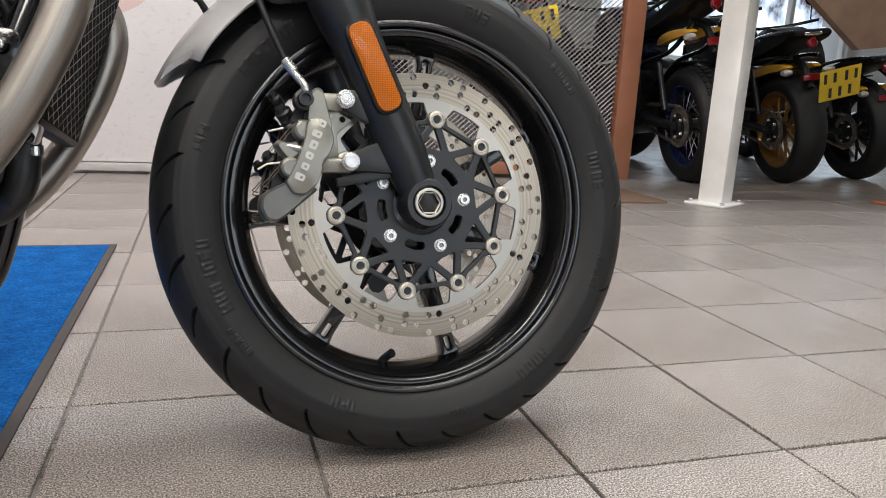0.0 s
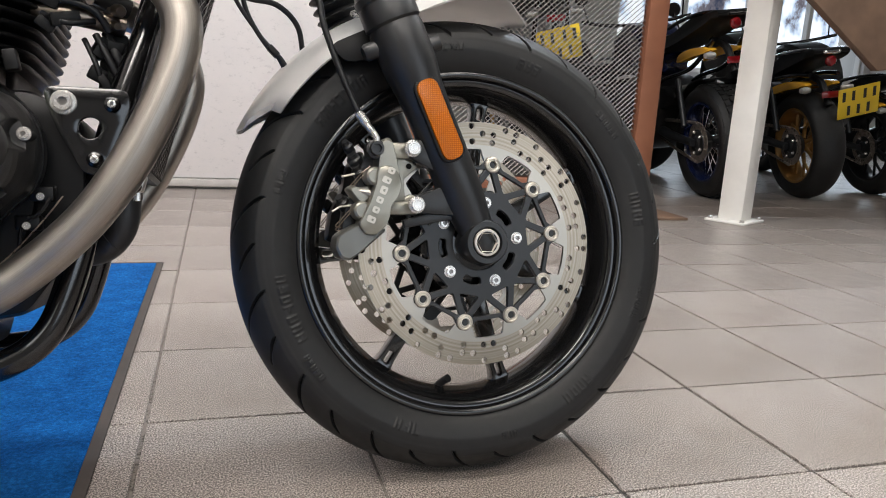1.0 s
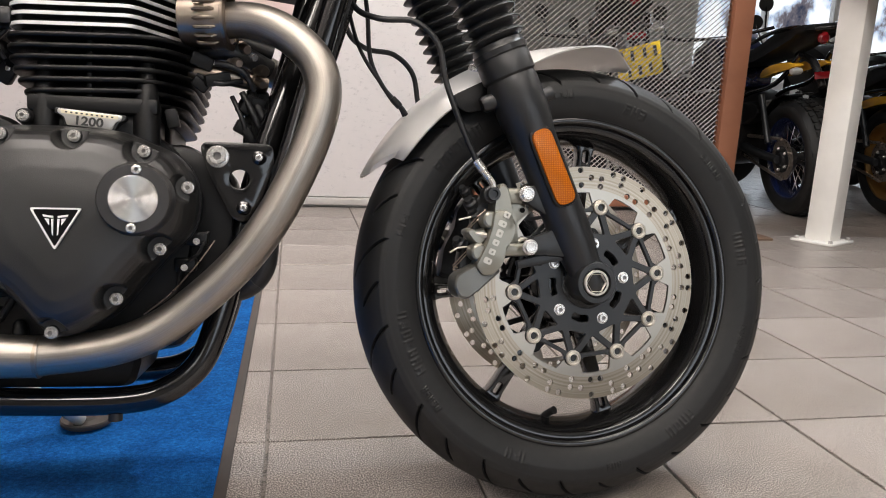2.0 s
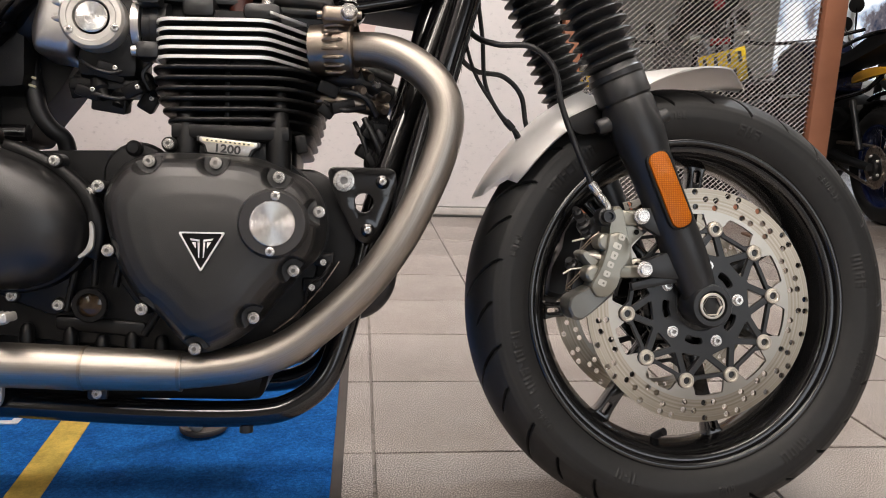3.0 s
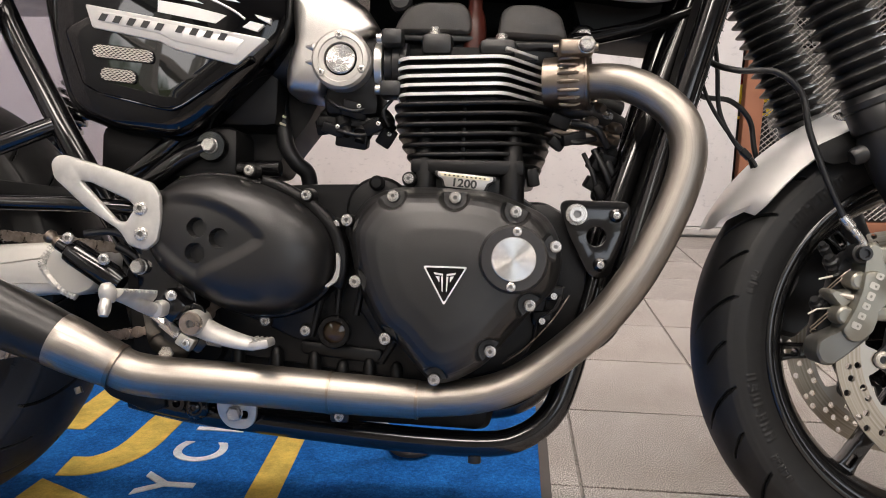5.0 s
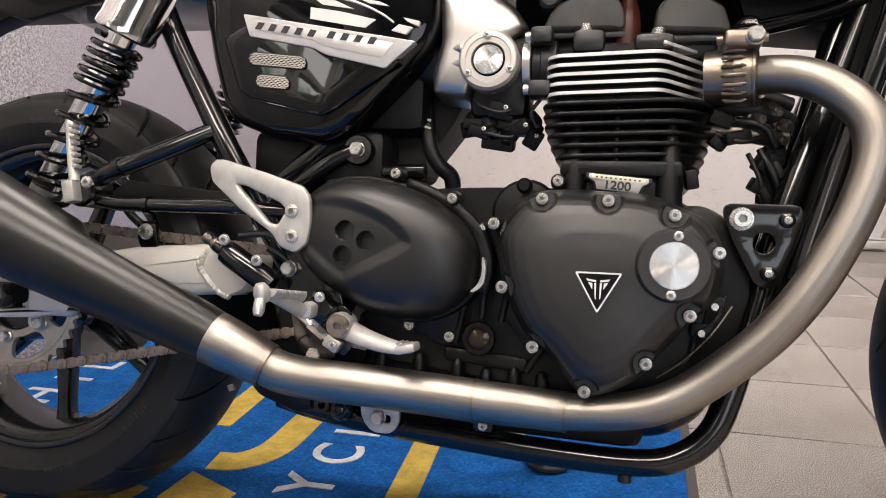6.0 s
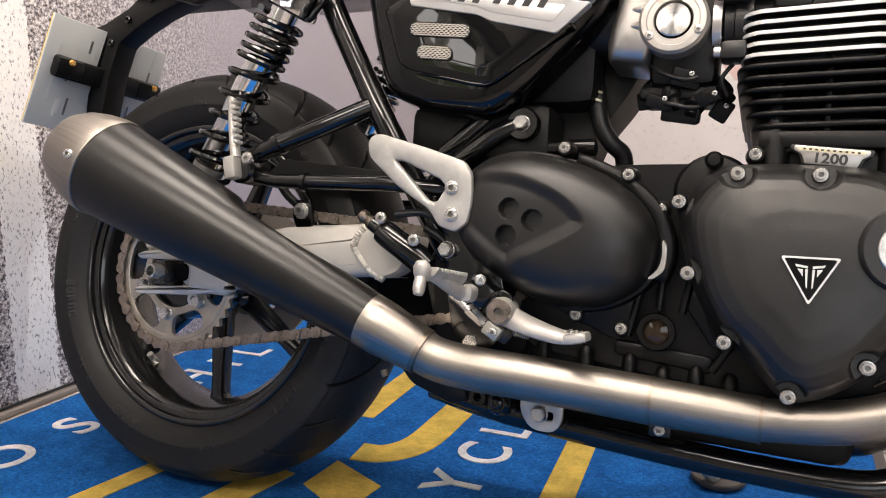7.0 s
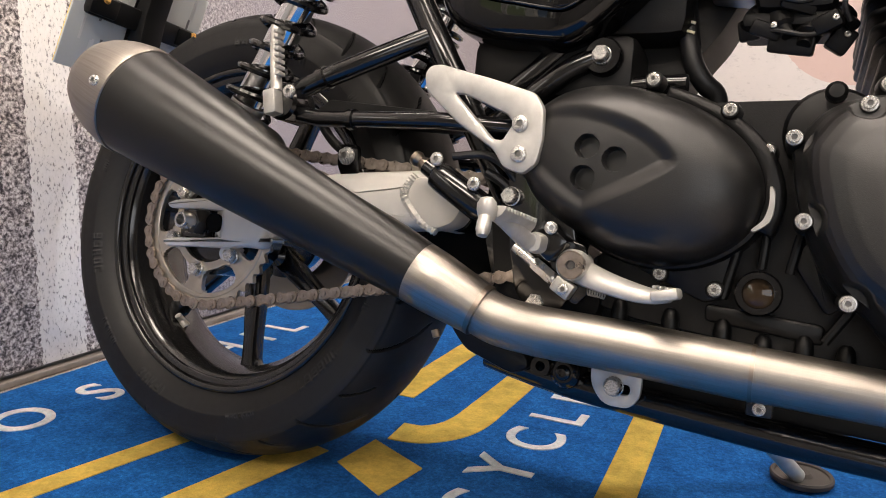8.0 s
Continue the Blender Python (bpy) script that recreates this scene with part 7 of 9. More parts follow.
def build_radiator():
    r = sub("radiator")
    m = pose(-0.366, 0, 0.480, 0, 15.7, 0)
    part("frame", block(-0.022, 0.010, -0.115, 0.115, -0.110, 0.26, 0.006, m=m), "plastic_black", r)
    # core as a near-black sheet, with the shade behind the grille in its colour
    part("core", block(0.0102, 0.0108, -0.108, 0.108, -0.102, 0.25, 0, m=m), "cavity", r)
    verts, faces = [], []
    for d in (-1, 1):
        for i in range(36):
            z = -0.22 + 0.0142 * i
            # a wire that climbs across the core, clipped to it
            y0, y1 = -0.108, 0.108
            rise = d * 0.5
            za, zb = z - rise * 0.108, z + rise * 0.108
            if min(za, zb) < -0.102 or max(za, zb) > 0.25:
                lo, hi = max(-0.102, min(za, zb)), min(0.25, max(za, zb))
                if hi <= lo:
                    continue
                ends = sorted((max(-0.108, min(0.108, (q - z) / rise)) for q in (lo, hi)))
                y0, y1 = ends
                za, zb = z + rise * y0, z + rise * y1
            n = len(verts)
            x = 0.0125 + 0.0004 * d
            verts += [(x, y0, za), (x, y1, zb), (x, y1, zb + 0.0013), (x, y0, za + 0.0013)]
            faces.append((n, n + 1, n + 2, n + 3))
    me = bpy.data.meshes.new("grille")
    me.from_pydata(verts, [], faces)
    me.transform(m)
    tagged(mesh_obj("grille", me, "dark_steel", r, "fine dark wire grille"), kind="stuff")
    # end tank with side mesh
    part("end_tank", tube([m @ Vector((-0.008, -0.112, -0.105)), m @ Vector((-0.008, -0.112, 0.25))], 0.0145, 18), "frame_black", r)
    part("lower_bracket", block(-0.016, 0.012, -0.122, -0.10, -0.128, -0.108, 0.004, m=m), "cast_alu", r)
    bolt(r, -0.395, -0.123, 0.360, 0.006, DARKBOLT, name="bracket_bolt")
    p = spline([(-0.413, -0.055, 0.395), (-0.411, -0.058, 0.352), (-0.416, -0.057, 0.316), (-0.438, -0.050, 0.293), (-0.48, -0.045, 0.288)], 6)
    part("coolant_hose", tube(p, 0.0165, 20), "rubber", r, "black coolant hose")
    part("hose_clamp", tube([(-0.425, -0.0545, 0.305), (-0.4305, -0.0525, 0.300)], 0.0180, 24), "satin_black", r)
    part("clamp_screw", tube([(-0.3985, -0.071, 0.356), (-0.3985, -0.071, 0.347)], 0.0042, 8), "zinc", r)
    part("hose_clamp", tube([(-0.411, -0.058, 0.359), (-0.4112, -0.058, 0.349)], 0.0180, 24), "satin_black", r)


def build_side_panel():
    s = sub("side_panel")
    out = [(-1.130, 0.74), (-1.122, 0.69), (-1.106, 0.621), (-1.088, 0.568), (-1.070, 0.548), (-1.021, 0.530), (-0.950, 0.523), (-0.925, 0.534), (-0.893, 0.562), (-0.850, 0.606), (-0.822, 0.638), (-0.812, 0.665), (-0.812, 0.74)]
    o = [tuple(q) for q in rounded(out, 0.012, 4)]
    part("panel", loft(o, [(1.0, -0.080), (1.0, -0.108), (0.990, -0.116), (0.97, -0.1225), (0.94, -0.1275), (0.88, -0.1315), (0.75, -0.1345), (0.5, -0.1362), (0.2, -0.137)], cap_start=False, centre=(-0.965, 0.64)), "lacquer", s, "gloss black side panel", 60)
    # the raised field in the lower half, with its bright rounded edge
    field = [(-1.083, 0.650), (-1.058, 0.585), (-1.038, 0.574), (-0.957, 0.556), (-0.936, 0.558), (-0.850, 0.618), (-0.880, 0.645), (-0.962, 0.660), (-1.05, 0.668)]
    o = [tuple(q) for q in rounded(field, 0.006, 4)]
    part("raised_field", loft(o, [(1.03, -0.128), (1.0, -0.1372), (0.985, -0.1392), (0.955, -0.1400), (0.6, -0.1404), (0.2, -0.1406)], centre=(-0.965, 0.615)), "lacquer", s, "gloss black raised field", 60)
    sil = [(-1.055, 0.679), (-0.940, 0.659), (-0.832, 0.640), (-0.868, 0.6085), (-0.944, 0.6265), (-0.961, 0.635), (-1.045, 0.651)]
    part("silver_insert", sheet([tuple(q) for q in rounded(sil, 0.003, 3)], -0.1435, -0.130, bevel=0.0012), "silver", s, "silver insert on the side panel")
    ridge = [(-1.040, 0.6715), (-0.945, 0.6545), (-0.858, 0.6380), (-0.872, 0.6205), (-0.946, 0.6365), (-0.962, 0.6445), (-1.036, 0.6585)]
    part("insert_ridge", sheet([tuple(q) for q in rounded(ridge, 0.004, 3)], -0.1443, -0.143, bevel=0.0007), "silver", s)
    # white patches that paint bright reflections on the black lacquer over the insert
    for pts in ([(-0.968, 0.686), (-0.931, 0.680), (-0.884, 0.6685), (-0.897, 0.659), (-0.968, 0.672)], [(-0.963, 0.696), (-0.936, 0.693), (-0.912, 0.682), (-0.953, 0.689)], [(-0.855, 0.662), (-0.838, 0.658), (-0.846, 0.650), (-0.864, 0.655)], [(-0.850, 0.670), (-0.830, 0.665), (-0.831, 0.659), (-0.846, 0.666)], [(-0.905, 0.694), (-0.880, 0.690), (-0.868, 0.684), (-0.893, 0.688)]):
        part("panel_glint", sheet(pts, -0.1376, -0.120), "white_mark", s, "white patch painting a reflection in the lacquer")
    # silver line paints the highlight along the panel's crease
    part("crease_highlight", tube(spline([(-0.960, -0.1368, 0.702), (-0.915, -0.1366, 0.692), (-0.880, -0.1355, 0.677), (-0.862, -0.134, 0.665)], 5), 0.0016, 8), "silver", s)
    part("panel_lip", tube(spline([(-1.103, -0.117, 0.640), (-1.086, -0.117, 0.578), (-1.066, -0.117, 0.551), (-1.02, -0.118, 0.538), (-0.955, -0.118, 0.529), (-0.930, -0.118, 0.536), (-0.890, -0.118, 0.572), (-0.850, -0.118, 0.612)], 5), 0.0024, 10), "gloss_black", s)
    part("field_edge", tube(spline([(-1.052, -0.1375, 0.581), (-1.036, -0.1385, 0.5735), (-0.998, -0.139, 0.5650), (-0.957, -0.139, 0.5565), (-0.938, -0.1388, 0.5585), (-0.905, -0.1385, 0.580), (-0.858, -0.138, 0.6120)], 6), [0.0006 + 0.0013 * math.sin(math.pi * min(1, i / 36)) for i in range(37)], 10), "lacquer", s)
    # model lettering as slanted bars, one for each letter
    for k in range(9):
        t = k / 8
        x = -1.029 + 0.138 * t + (0.006 if k > 4 else -0.002)
        z = 0.6630 - 0.0215 * t
        b = sheet([(x - 0.0062, z - 0.0036), (x + 0.0018, z - 0.0050), (x + 0.0064, z + 0.0030), (x - 0.0016, z + 0.0044)], -0.1450, -0.1442)
        part("letter_bar", b, "dark_mark", s)
    # two vents with woven mesh
    for x0, x1, z in ((-1.046, -0.967, 0.6205), (-1.035, -0.988, 0.5945)):
        n = int((x1 - x0) / 0.0030)
        fall = Matrix(((1, 0, 0, 0), (0, 1, 0, 0), (-0.10, 0, 1, 0.10 * (x0 + x1) / 2), (0, 0, 0, 1)))
        o = rounded([(x0 + 0.002, z + 0.0085), (x1 - 0.002, z + 0.0085), (x1, z - 0.0085), (x0, z - 0.0085)], 0.0084, 6)
        oi = [tuple(Vector(q) * 0.93 + Vector(((x0 + x1) / 2, z)) * 0.07) for q in o]
        # vent_back is a near-black sheet that paints shade behind the weave
        for nm, b, mt in (("vent_rim", sheet([tuple(q) for q in o], -0.1428, -0.134, holes=[oi[::-1]], bevel=0.0004), "gloss_black"), ("vent_back", sheet([tuple(q) for q in o], -0.1410, -0.134), "cavity")):
            bmesh.ops.transform(b, matrix=fall, verts=b.verts)
            part(nm, b, mt, s)
        v = bmesh.new()
        for r in range(7):
            zr = z - 0.0064 + 0.00213 * r
            short = (0.0062, 0.0030, 0.0018, 0.0015, 0.0018, 0.0030, 0.0062)[r]
            pts = [fall @ Vector((x0 + short + (x1 - x0 - 2 * short) * i / n, -0.1421 - 0.0005 * ((i + r) % 2), zr + 0.0007 * (-1) ** (i + r))) for i in range(n + 1)]
            tube(pts, 0.00062, 5, bm=v)
        part("vent_mesh", v, "bobbin_steel", s, "bright woven vent mesh")
    # tank with its lower edge
    t = sub("fuel_tank")
    out = rounded([(-0.86, 0.735), (-0.60, 0.735), (-0.46, 0.722), (-0.385, 0.712), (-0.345, 0.722), (-0.30, 0.80), (-0.40, 0.93), (-0.80, 0.93), (-0.88, 0.85)], 0.02)
    part("shell", loft([tuple(q) for q in out], [(0.9, 0.13), (1, 0.10), (1, -0.10), (0.95, -0.125), (0.85, -0.14)], cap_start=True), "gloss_black", t)
    part("seam", tube(spline([(-0.47, -0.085, 0.722), (-0.42, -0.09, 0.712), (-0.375, -0.09, 0.710), (-0.345, -0.08, 0.722), (-0.325, -0.07, 0.75)], 6), 0.006, 12), "silver", t, "silver painted tank seam")
    part("seat", block(-1.50, -0.90, -0.12, 0.12, 0.76, 0.83, 0.03, 3), "plastic_black", bike, "black seat")
    part("seat_rail", block(-1.45, -0.9, -0.10, 0.10, 0.735, 0.765, 0.01), "frame_black", bike)
    part("steering_head", lathe([(0, 0), (0.035, 0), (0.035, 0.2), (0, 0.2)], 28, (-0.235, 0, 0.74), (-0.395, 0, 0.918)), "frame_black", bike)
    part("yoke", block(-0.04, 0.05, -0.14, 0.14, -0.02, 0.02, 0.01, m=pose(-0.225, 0, 0.845, 0, -23, 0)), "satin_black", bike)


build_frame()
build_stand()
build_throttle()
build_radiator()
build_side_panel()


def build_rear_wheel():
    w = put("rear_wheel", None, bike)
    w.matrix_basis = REAR_AXLE
    mesh_obj("tyre", tyre_mesh("tyre", 0.3095, 0.080, 0.217, 26, 5), "tyre", w, "wide black road tyre with slanted tread cuts", 60)
    part("rim", rim_bm(0.217, 0.080, 0.022), "wheel_black", w, "satin black cast rim")
    for k in range(7):
        part("spoke", spoke_bm(0.045, 0.194, -86 + 360 / 7 * k, 0.030, 0.021, 0.020, 0.013, False, 0.006), "wheel_black", w)
    part("hub", lathe([(0.018, 0.095), (0.05, 0.09), (0.062, 0.075), (0.062, 0.055), (0.050, 0.03), (0.050, -0.03), (0.062, -0.055), (0.05, -0.09), (0.018, -0.095)], 40), "wheel_black", w)
    # sprocket: toothed, with windows
    N, S = 42, 336
    own = bmesh.new()
    # toothed plate on a polar grid, with six bean-shaped windows left out
    radii = [0.050, 0.0600, 0.0618, 0.0650, 0.0700, 0.0825, 0.0870, 0.0898, 0.0914, 0.0985]
    half = [0, 13.5, 17.0, 19.5, 21.0, 20.0, 17.5, 14.0, 0]
    teeth = (0.1020, 0.1030, 0.1058, 0.1078, 0.1078, 0.1058, 0.1030, 0.1020)

    def ring(size):
        return [own.verts.new((size(i) * math.cos(2 * math.pi * i / S), 0, size(i) * math.sin(2 * math.pi * i / S))) for i in range(S)]

    grid = [ring(lambda i, r=r: r) for r in radii] + [ring(lambda i: teeth[i % 8])]
    for j in range(len(radii)):
        for i in range(S):
            a = 360 * (i + 0.5) / S
            if j < len(half) and abs((a - 261) % 60 - 30) < half[j]:
                continue
            n = (i + 1) % S
            own.faces.new((grid[j][i], grid[j][n], grid[j + 1][n], grid[j + 1][i]))
    got = bmesh.ops.extrude_face_region(own, geom=own.faces[:])
    bmesh.ops.translate(own, vec=(0, 0.0065, 0), verts=[v for v in got["geom"] if isinstance(v, bmesh.types.BMVert)])
    bmesh.ops.translate(own, vec=(0, -0.1032, 0), verts=own.verts)
    bmesh.ops.recalc_face_normals(own, faces=own.faces)
    part("sprocket", own, "sprocket_steel", w, "steel rear sprocket with oblong windows")
    part("sprocket_rim", lathe([(0.0905, 0.1030), (0.0915, 0.1040), (0.0960, 0.1040), (0.0970, 0.1030)], 80), "sprocket_steel", w)
    for k in range(6):
        x, z = polar(0.0605, 60 * k + 261)
        put("sprocket_nut", HEXNUT, w, (x, -0.104, z), (0, 0, 0), 0.0095)
    part("disc_left", lathe([(0.06, -0.002), (0.11, -0.002), (0.11, 0.002), (0.06, 0.002)], 60, (0, 0.085, 0), closed=True), "disc", w)
    part("cush_drive", lathe([(0.0, 0.096), (0.05, 0.096), (0.066, 0.09), (0.066, 0.03)], 40), "wheel_black", w)
    b = lathe([(0.0105, 0.09), (0.0105, 0.152), (0.0095, 0.154), (0.0068, 0.154), (0.006, 0.13), (0, 0.13)], 24)
    part("axle_end", b, "zinc", w)
    part("axle_nut", lathe([(0.0175, 0.118), (0.0175, 0.134), (0.0155, 0.137), (0.010, 0.137)], 6), "dark_steel", w, "dark steel axle nut")
    part("axle_washer", lathe([(0.020, 0.116), (0.020, 0.1195), (0.011, 0.1195)], 28), "dark_steel", w)
    bm = tube([(0, 0, 0), (0.0, -0.004, 0.010), (0.004, -0.012, 0.016)], [0.0065, 0.0050, 0.0050], 12)
    v = part("valve_stem", bm, "bobbin_steel", w)
    v.matrix_basis = Matrix.Translation((-0.110, -0.01, -0.150)) @ pose(0, 0, 0, 0, -38, 0)


def build_chain():
    """Link by link round both sprockets."""
    c = sub("drive_chain")
    c.matrix_basis = REAR_AXLE
    y = -0.100
    A, B = Vector((0, 0)), Vector((0.475, 0.030))
    ra, rb = 0.1055, 0.042
    d = (B - A)
    L = d.length
    base = math.atan2(d.y, d.x)
    off = math.acos((ra - rb) / L)
    path = []
    for i in range(61):
        a = base + off + (2 * math.pi - 2 * off) * i / 60
        path.append(A + ra * Vector((math.cos(a), math.sin(a))))
    for i in range(31):
        a = base - off + 2 * off * i / 30
        path.append(B + rb * Vector((math.cos(a), math.sin(a))))
    path.append(path[0])
    # walk along it in pitch steps
    pitch, pts, left = 0.015875, [path[0]], 0.015875
    for p, q in zip(path, path[1:]):
        seg = (q - p).length
        at = 0.0
        while seg - at >= left:
            at += left
            pts.append(p + (q - p).normalized() * at)
            left = pitch
        left -= seg - at

    def link(r, y0):
        h = pitch / 2
        o = []
        for i in range(7):
            a = -math.pi / 2 + math.pi * i / 6
            o.append((h + r * math.cos(a), r * math.sin(a)))
        o.append((0, r * 0.62))
        for i in range(7):
            a = math.pi / 2 + math.pi * i / 6
            o.append((-h + r * math.cos(a), r * math.sin(a)))
        o.append((0, -r * 0.62))
        b = sheet(o, -y0, -y0 + 0.0018)
        sheet(o, y0 - 0.0018, y0, bm=b)
        for s in (-1, 1):
            join(b, tube([(s * h, -y0 - 0.0012, 0), (s * h, y0 + 0.001, 0)], 0.0030, 8))
        bmesh.ops.recalc_face_normals(b, faces=b.faces)
        me = bpy.data.meshes.new("link")
        b.to_mesh(me)
        b.free()
        me.materials.append(M["chain"])
        return me

    kinds = [link(0.0072, 0.0085), link(0.0070, 0.0060)]
    for i in range(len(pts) - 1):
        p, q = pts[i], pts[i + 1]
        m = (p + q) / 2
        a = math.degrees(math.atan2(q.y - p.y, q.x - p.x))
        put("link", kinds[i % 2], c, (m.x, y, m.y), (0, -a, 0))


def build_swingarm():
    s = sub("swingarm")
    for k in (-1, 1):
        y = k * 0.108
        side = [(-1.06, 0.388), (-1.10, 0.394), (-1.21, 0.386), (-1.31, 0.368), (-1.39, 0.340), (-1.39, 0.286), (-1.305, 0.299), (-1.20, 0.318), (-1.08, 0.330), (-1.06, 0.336)]
        part("arm", sheet([tuple(q) for q in rounded(side, 0.006, 3)], k * 0.088 - 0.026, k * 0.088 + 0.026, bevel=0.010), "swing_alu", s, "silver painted swingarm", 60)
        part("upper_prong", sheet([tuple(q) for q in rounded([(-1.33, 0.352), (-1.455, 0.338), (-1.468, 0.333), (-1.462, 0.327), (-1.33, 0.330)], 0.004)], y - 0.012, y + 0.012, bevel=0.003), "swing_alu", s)
        part("lower_prong", sheet([tuple(q) for q in rounded([(-1.32, 0.301), (-1.364, 0.296), (-1.460, 0.288), (-1.470, 0.283), (-1.462, 0.277), (-1.36, 0.283), (-1.285, 0.299)], 0.004)], y - 0.012, y + 0.012, bevel=0.003), "swing_alu", s)
        part("arm_end", block(-1.376, -1.30, y - 0.0135, y + 0.0135, 0.286, 0.349, 0.0125, 4), "swing_alu", s)
        # shallow near-black disc, its depth painted as shade
        part("adjuster_hole", lathe([(0.0, 0.0), (0.0105, 0.0), (0.0120, 0.0012), (0.0120, -0.004)], 28, (-1.382, y + k * 0.0130, 0.313), (0, k, 0)), "cavity", s)
        part("adjuster_block", block(-1.440, -1.400, y - 0.008, y + 0.008, 0.292, 0.324, 0.003), "dark_steel", s)
        part("adjuster_bolt", tube([(-1.400, y, 0.314), (-1.385, y, 0.314)], 0.0055, 12), "zinc", s)
    part("pivot_casting", loft([tuple(q) for q in rounded([(-1.104, 0.386), (-1.072, 0.387), (-1.050, 0.374), (-1.038, 0.356), (-1.048, 0.336), (-1.071, 0.327), (-1.092, 0.337), (-1.113, 0.364)], 0.008)], [(1, 0.09), (1, -0.108), (0.97, -0.115), (0.9, -0.119), (0.7, -0.1205)], cap_start=True), "swing_alu", s)
    part("weld_bead", tube(spline([(-1.071, -0.113, 0.327), (-1.092, -0.116, 0.338), (-1.113, -0.117, 0.363), (-1.111, -0.117, 0.374), (-1.103, -0.113, 0.388)], 10), [0.0046 + 0.0012 * (i % 2) for i in range(41)], 8), "swing_alu", s)
    part("cross_tube", tube([(-1.06, -0.09, 0.35), (-1.06, 0.09, 0.35)], 0.020, 20), "frame_black", s)
    part("stand_lug", lathe([(0.0045, -0.006), (0.0095, -0.006), (0.0095, 0.006), (0.0045, 0.006)], 24, (-1.374, -0.098, 0.276), closed=True), "swing_alu", s)
    # chain guard with its bracket
    o = rounded([(-1.24, 0.475), (-1.02, 0.455), (-1.02, 0.440), (-1.18, 0.448), (-1.27, 0.452)], 0.006)
    part("chain_guard", sheet([tuple(q) for q in o], -0.100, -0.055, bevel=0.002), "plastic_black", s, "black plastic chain guard")
    part("guard_bracket", sheet([tuple(q) for q in rounded([(-1.215, 0.420), (-1.188, 0.420), (-1.182, 0.385), (-1.205, 0.380), (-1.214, 0.395)], 0.006)], -0.108, -0.100, bevel=0.001), "frame_black", s)
    put("guard_nut", FLANGE, s, (-1.200, -0.109, 0.406), (0, 0, 0), 0.0105)
    part("guard_arm", tube(spline([(-1.20, -0.095, 0.405), (-1.235, -0.090, 0.425), (-1.26, -0.085, 0.45)], 4), 0.006, 10), "plastic_black", s)
    # added near-black block, stands in for the shade ahead of the rear tyre
    part("tyre_gap_shade", loft([tuple(q) for q in rounded([(-1.12, 0.335), (-0.98, 0.335), (-0.93, 0.20), (-1.04, 0.205), (-1.09, 0.26)], 0.02)], [(1, 0.09), (1, -0.05), (0.94, -0.058)], cap_start=True), "cavity", s)
    part("lower_guide", block(-1.10, -1.00, -0.085, -0.06, 0.255, 0.275, 0.006), "plastic_black", s)


def build_shock(s):
    k = sub("rear_shock")
    top, bot = Vector((-1.165, s * 0.150, 0.755)), Vector((-1.349, s * 0.148, 0.405))
    d = (bot - top).normalized()
    L = (bot - top).length
    part("body", lathe([(0, 0.02), (0.019, 0.02), (0.019, 0.10), (0.0185, 0.11), (0.0185, L - 0.02), (0.013, L - 0.01), (0, L)], 36, top, d), "chrome", k, "polished shock absorber body")
    part("shroud", lathe([(0, 0.028), (0.034, 0.028), (0.0375, 0.036), (0.0380, 0.100), (0.0395, 0.103), (0.0395, 0.111), (0.035, 0.114), (0, 0.114)], 40, top, d), "chrome", k, "polished spring shroud")
    # coil with close turns at the top and open turns below
    u = d.orthogonal().normalized()
    v = d.cross(u)
    pts = []
    h, ang = 0.124, 0.0
    while h < L - 0.028:
        pts.append(top + d * h + 0.0285 * (u * math.cos(ang) + v * math.sin(ang)))
        ang += 2 * math.pi / 22
        h += (0.0125 if h < 0.190 else 0.0295) / 22
    part("spring", tube(pts, 0.0042, 8), "frame_black", k, "black coil spring")
    part("spring_seat", lathe([(0, L - 0.034), (0.030, L - 0.034), (0.031, L - 0.026), (0.024, L - 0.018), (0, L - 0.018)], 32, top, d), "frame_black", k)
    part("adjuster", lathe([(0.0205, L - 0.060), (0.0205, L - 0.036)], 28, top, d), "cast_alu", k)
    part("eye", lathe([(0.008, -0.014), (0.017, -0.014), (0.017, 0.014), (0.008, 0.014)], 28, bot, (0, s, 0), closed=True), "frame_black", k)


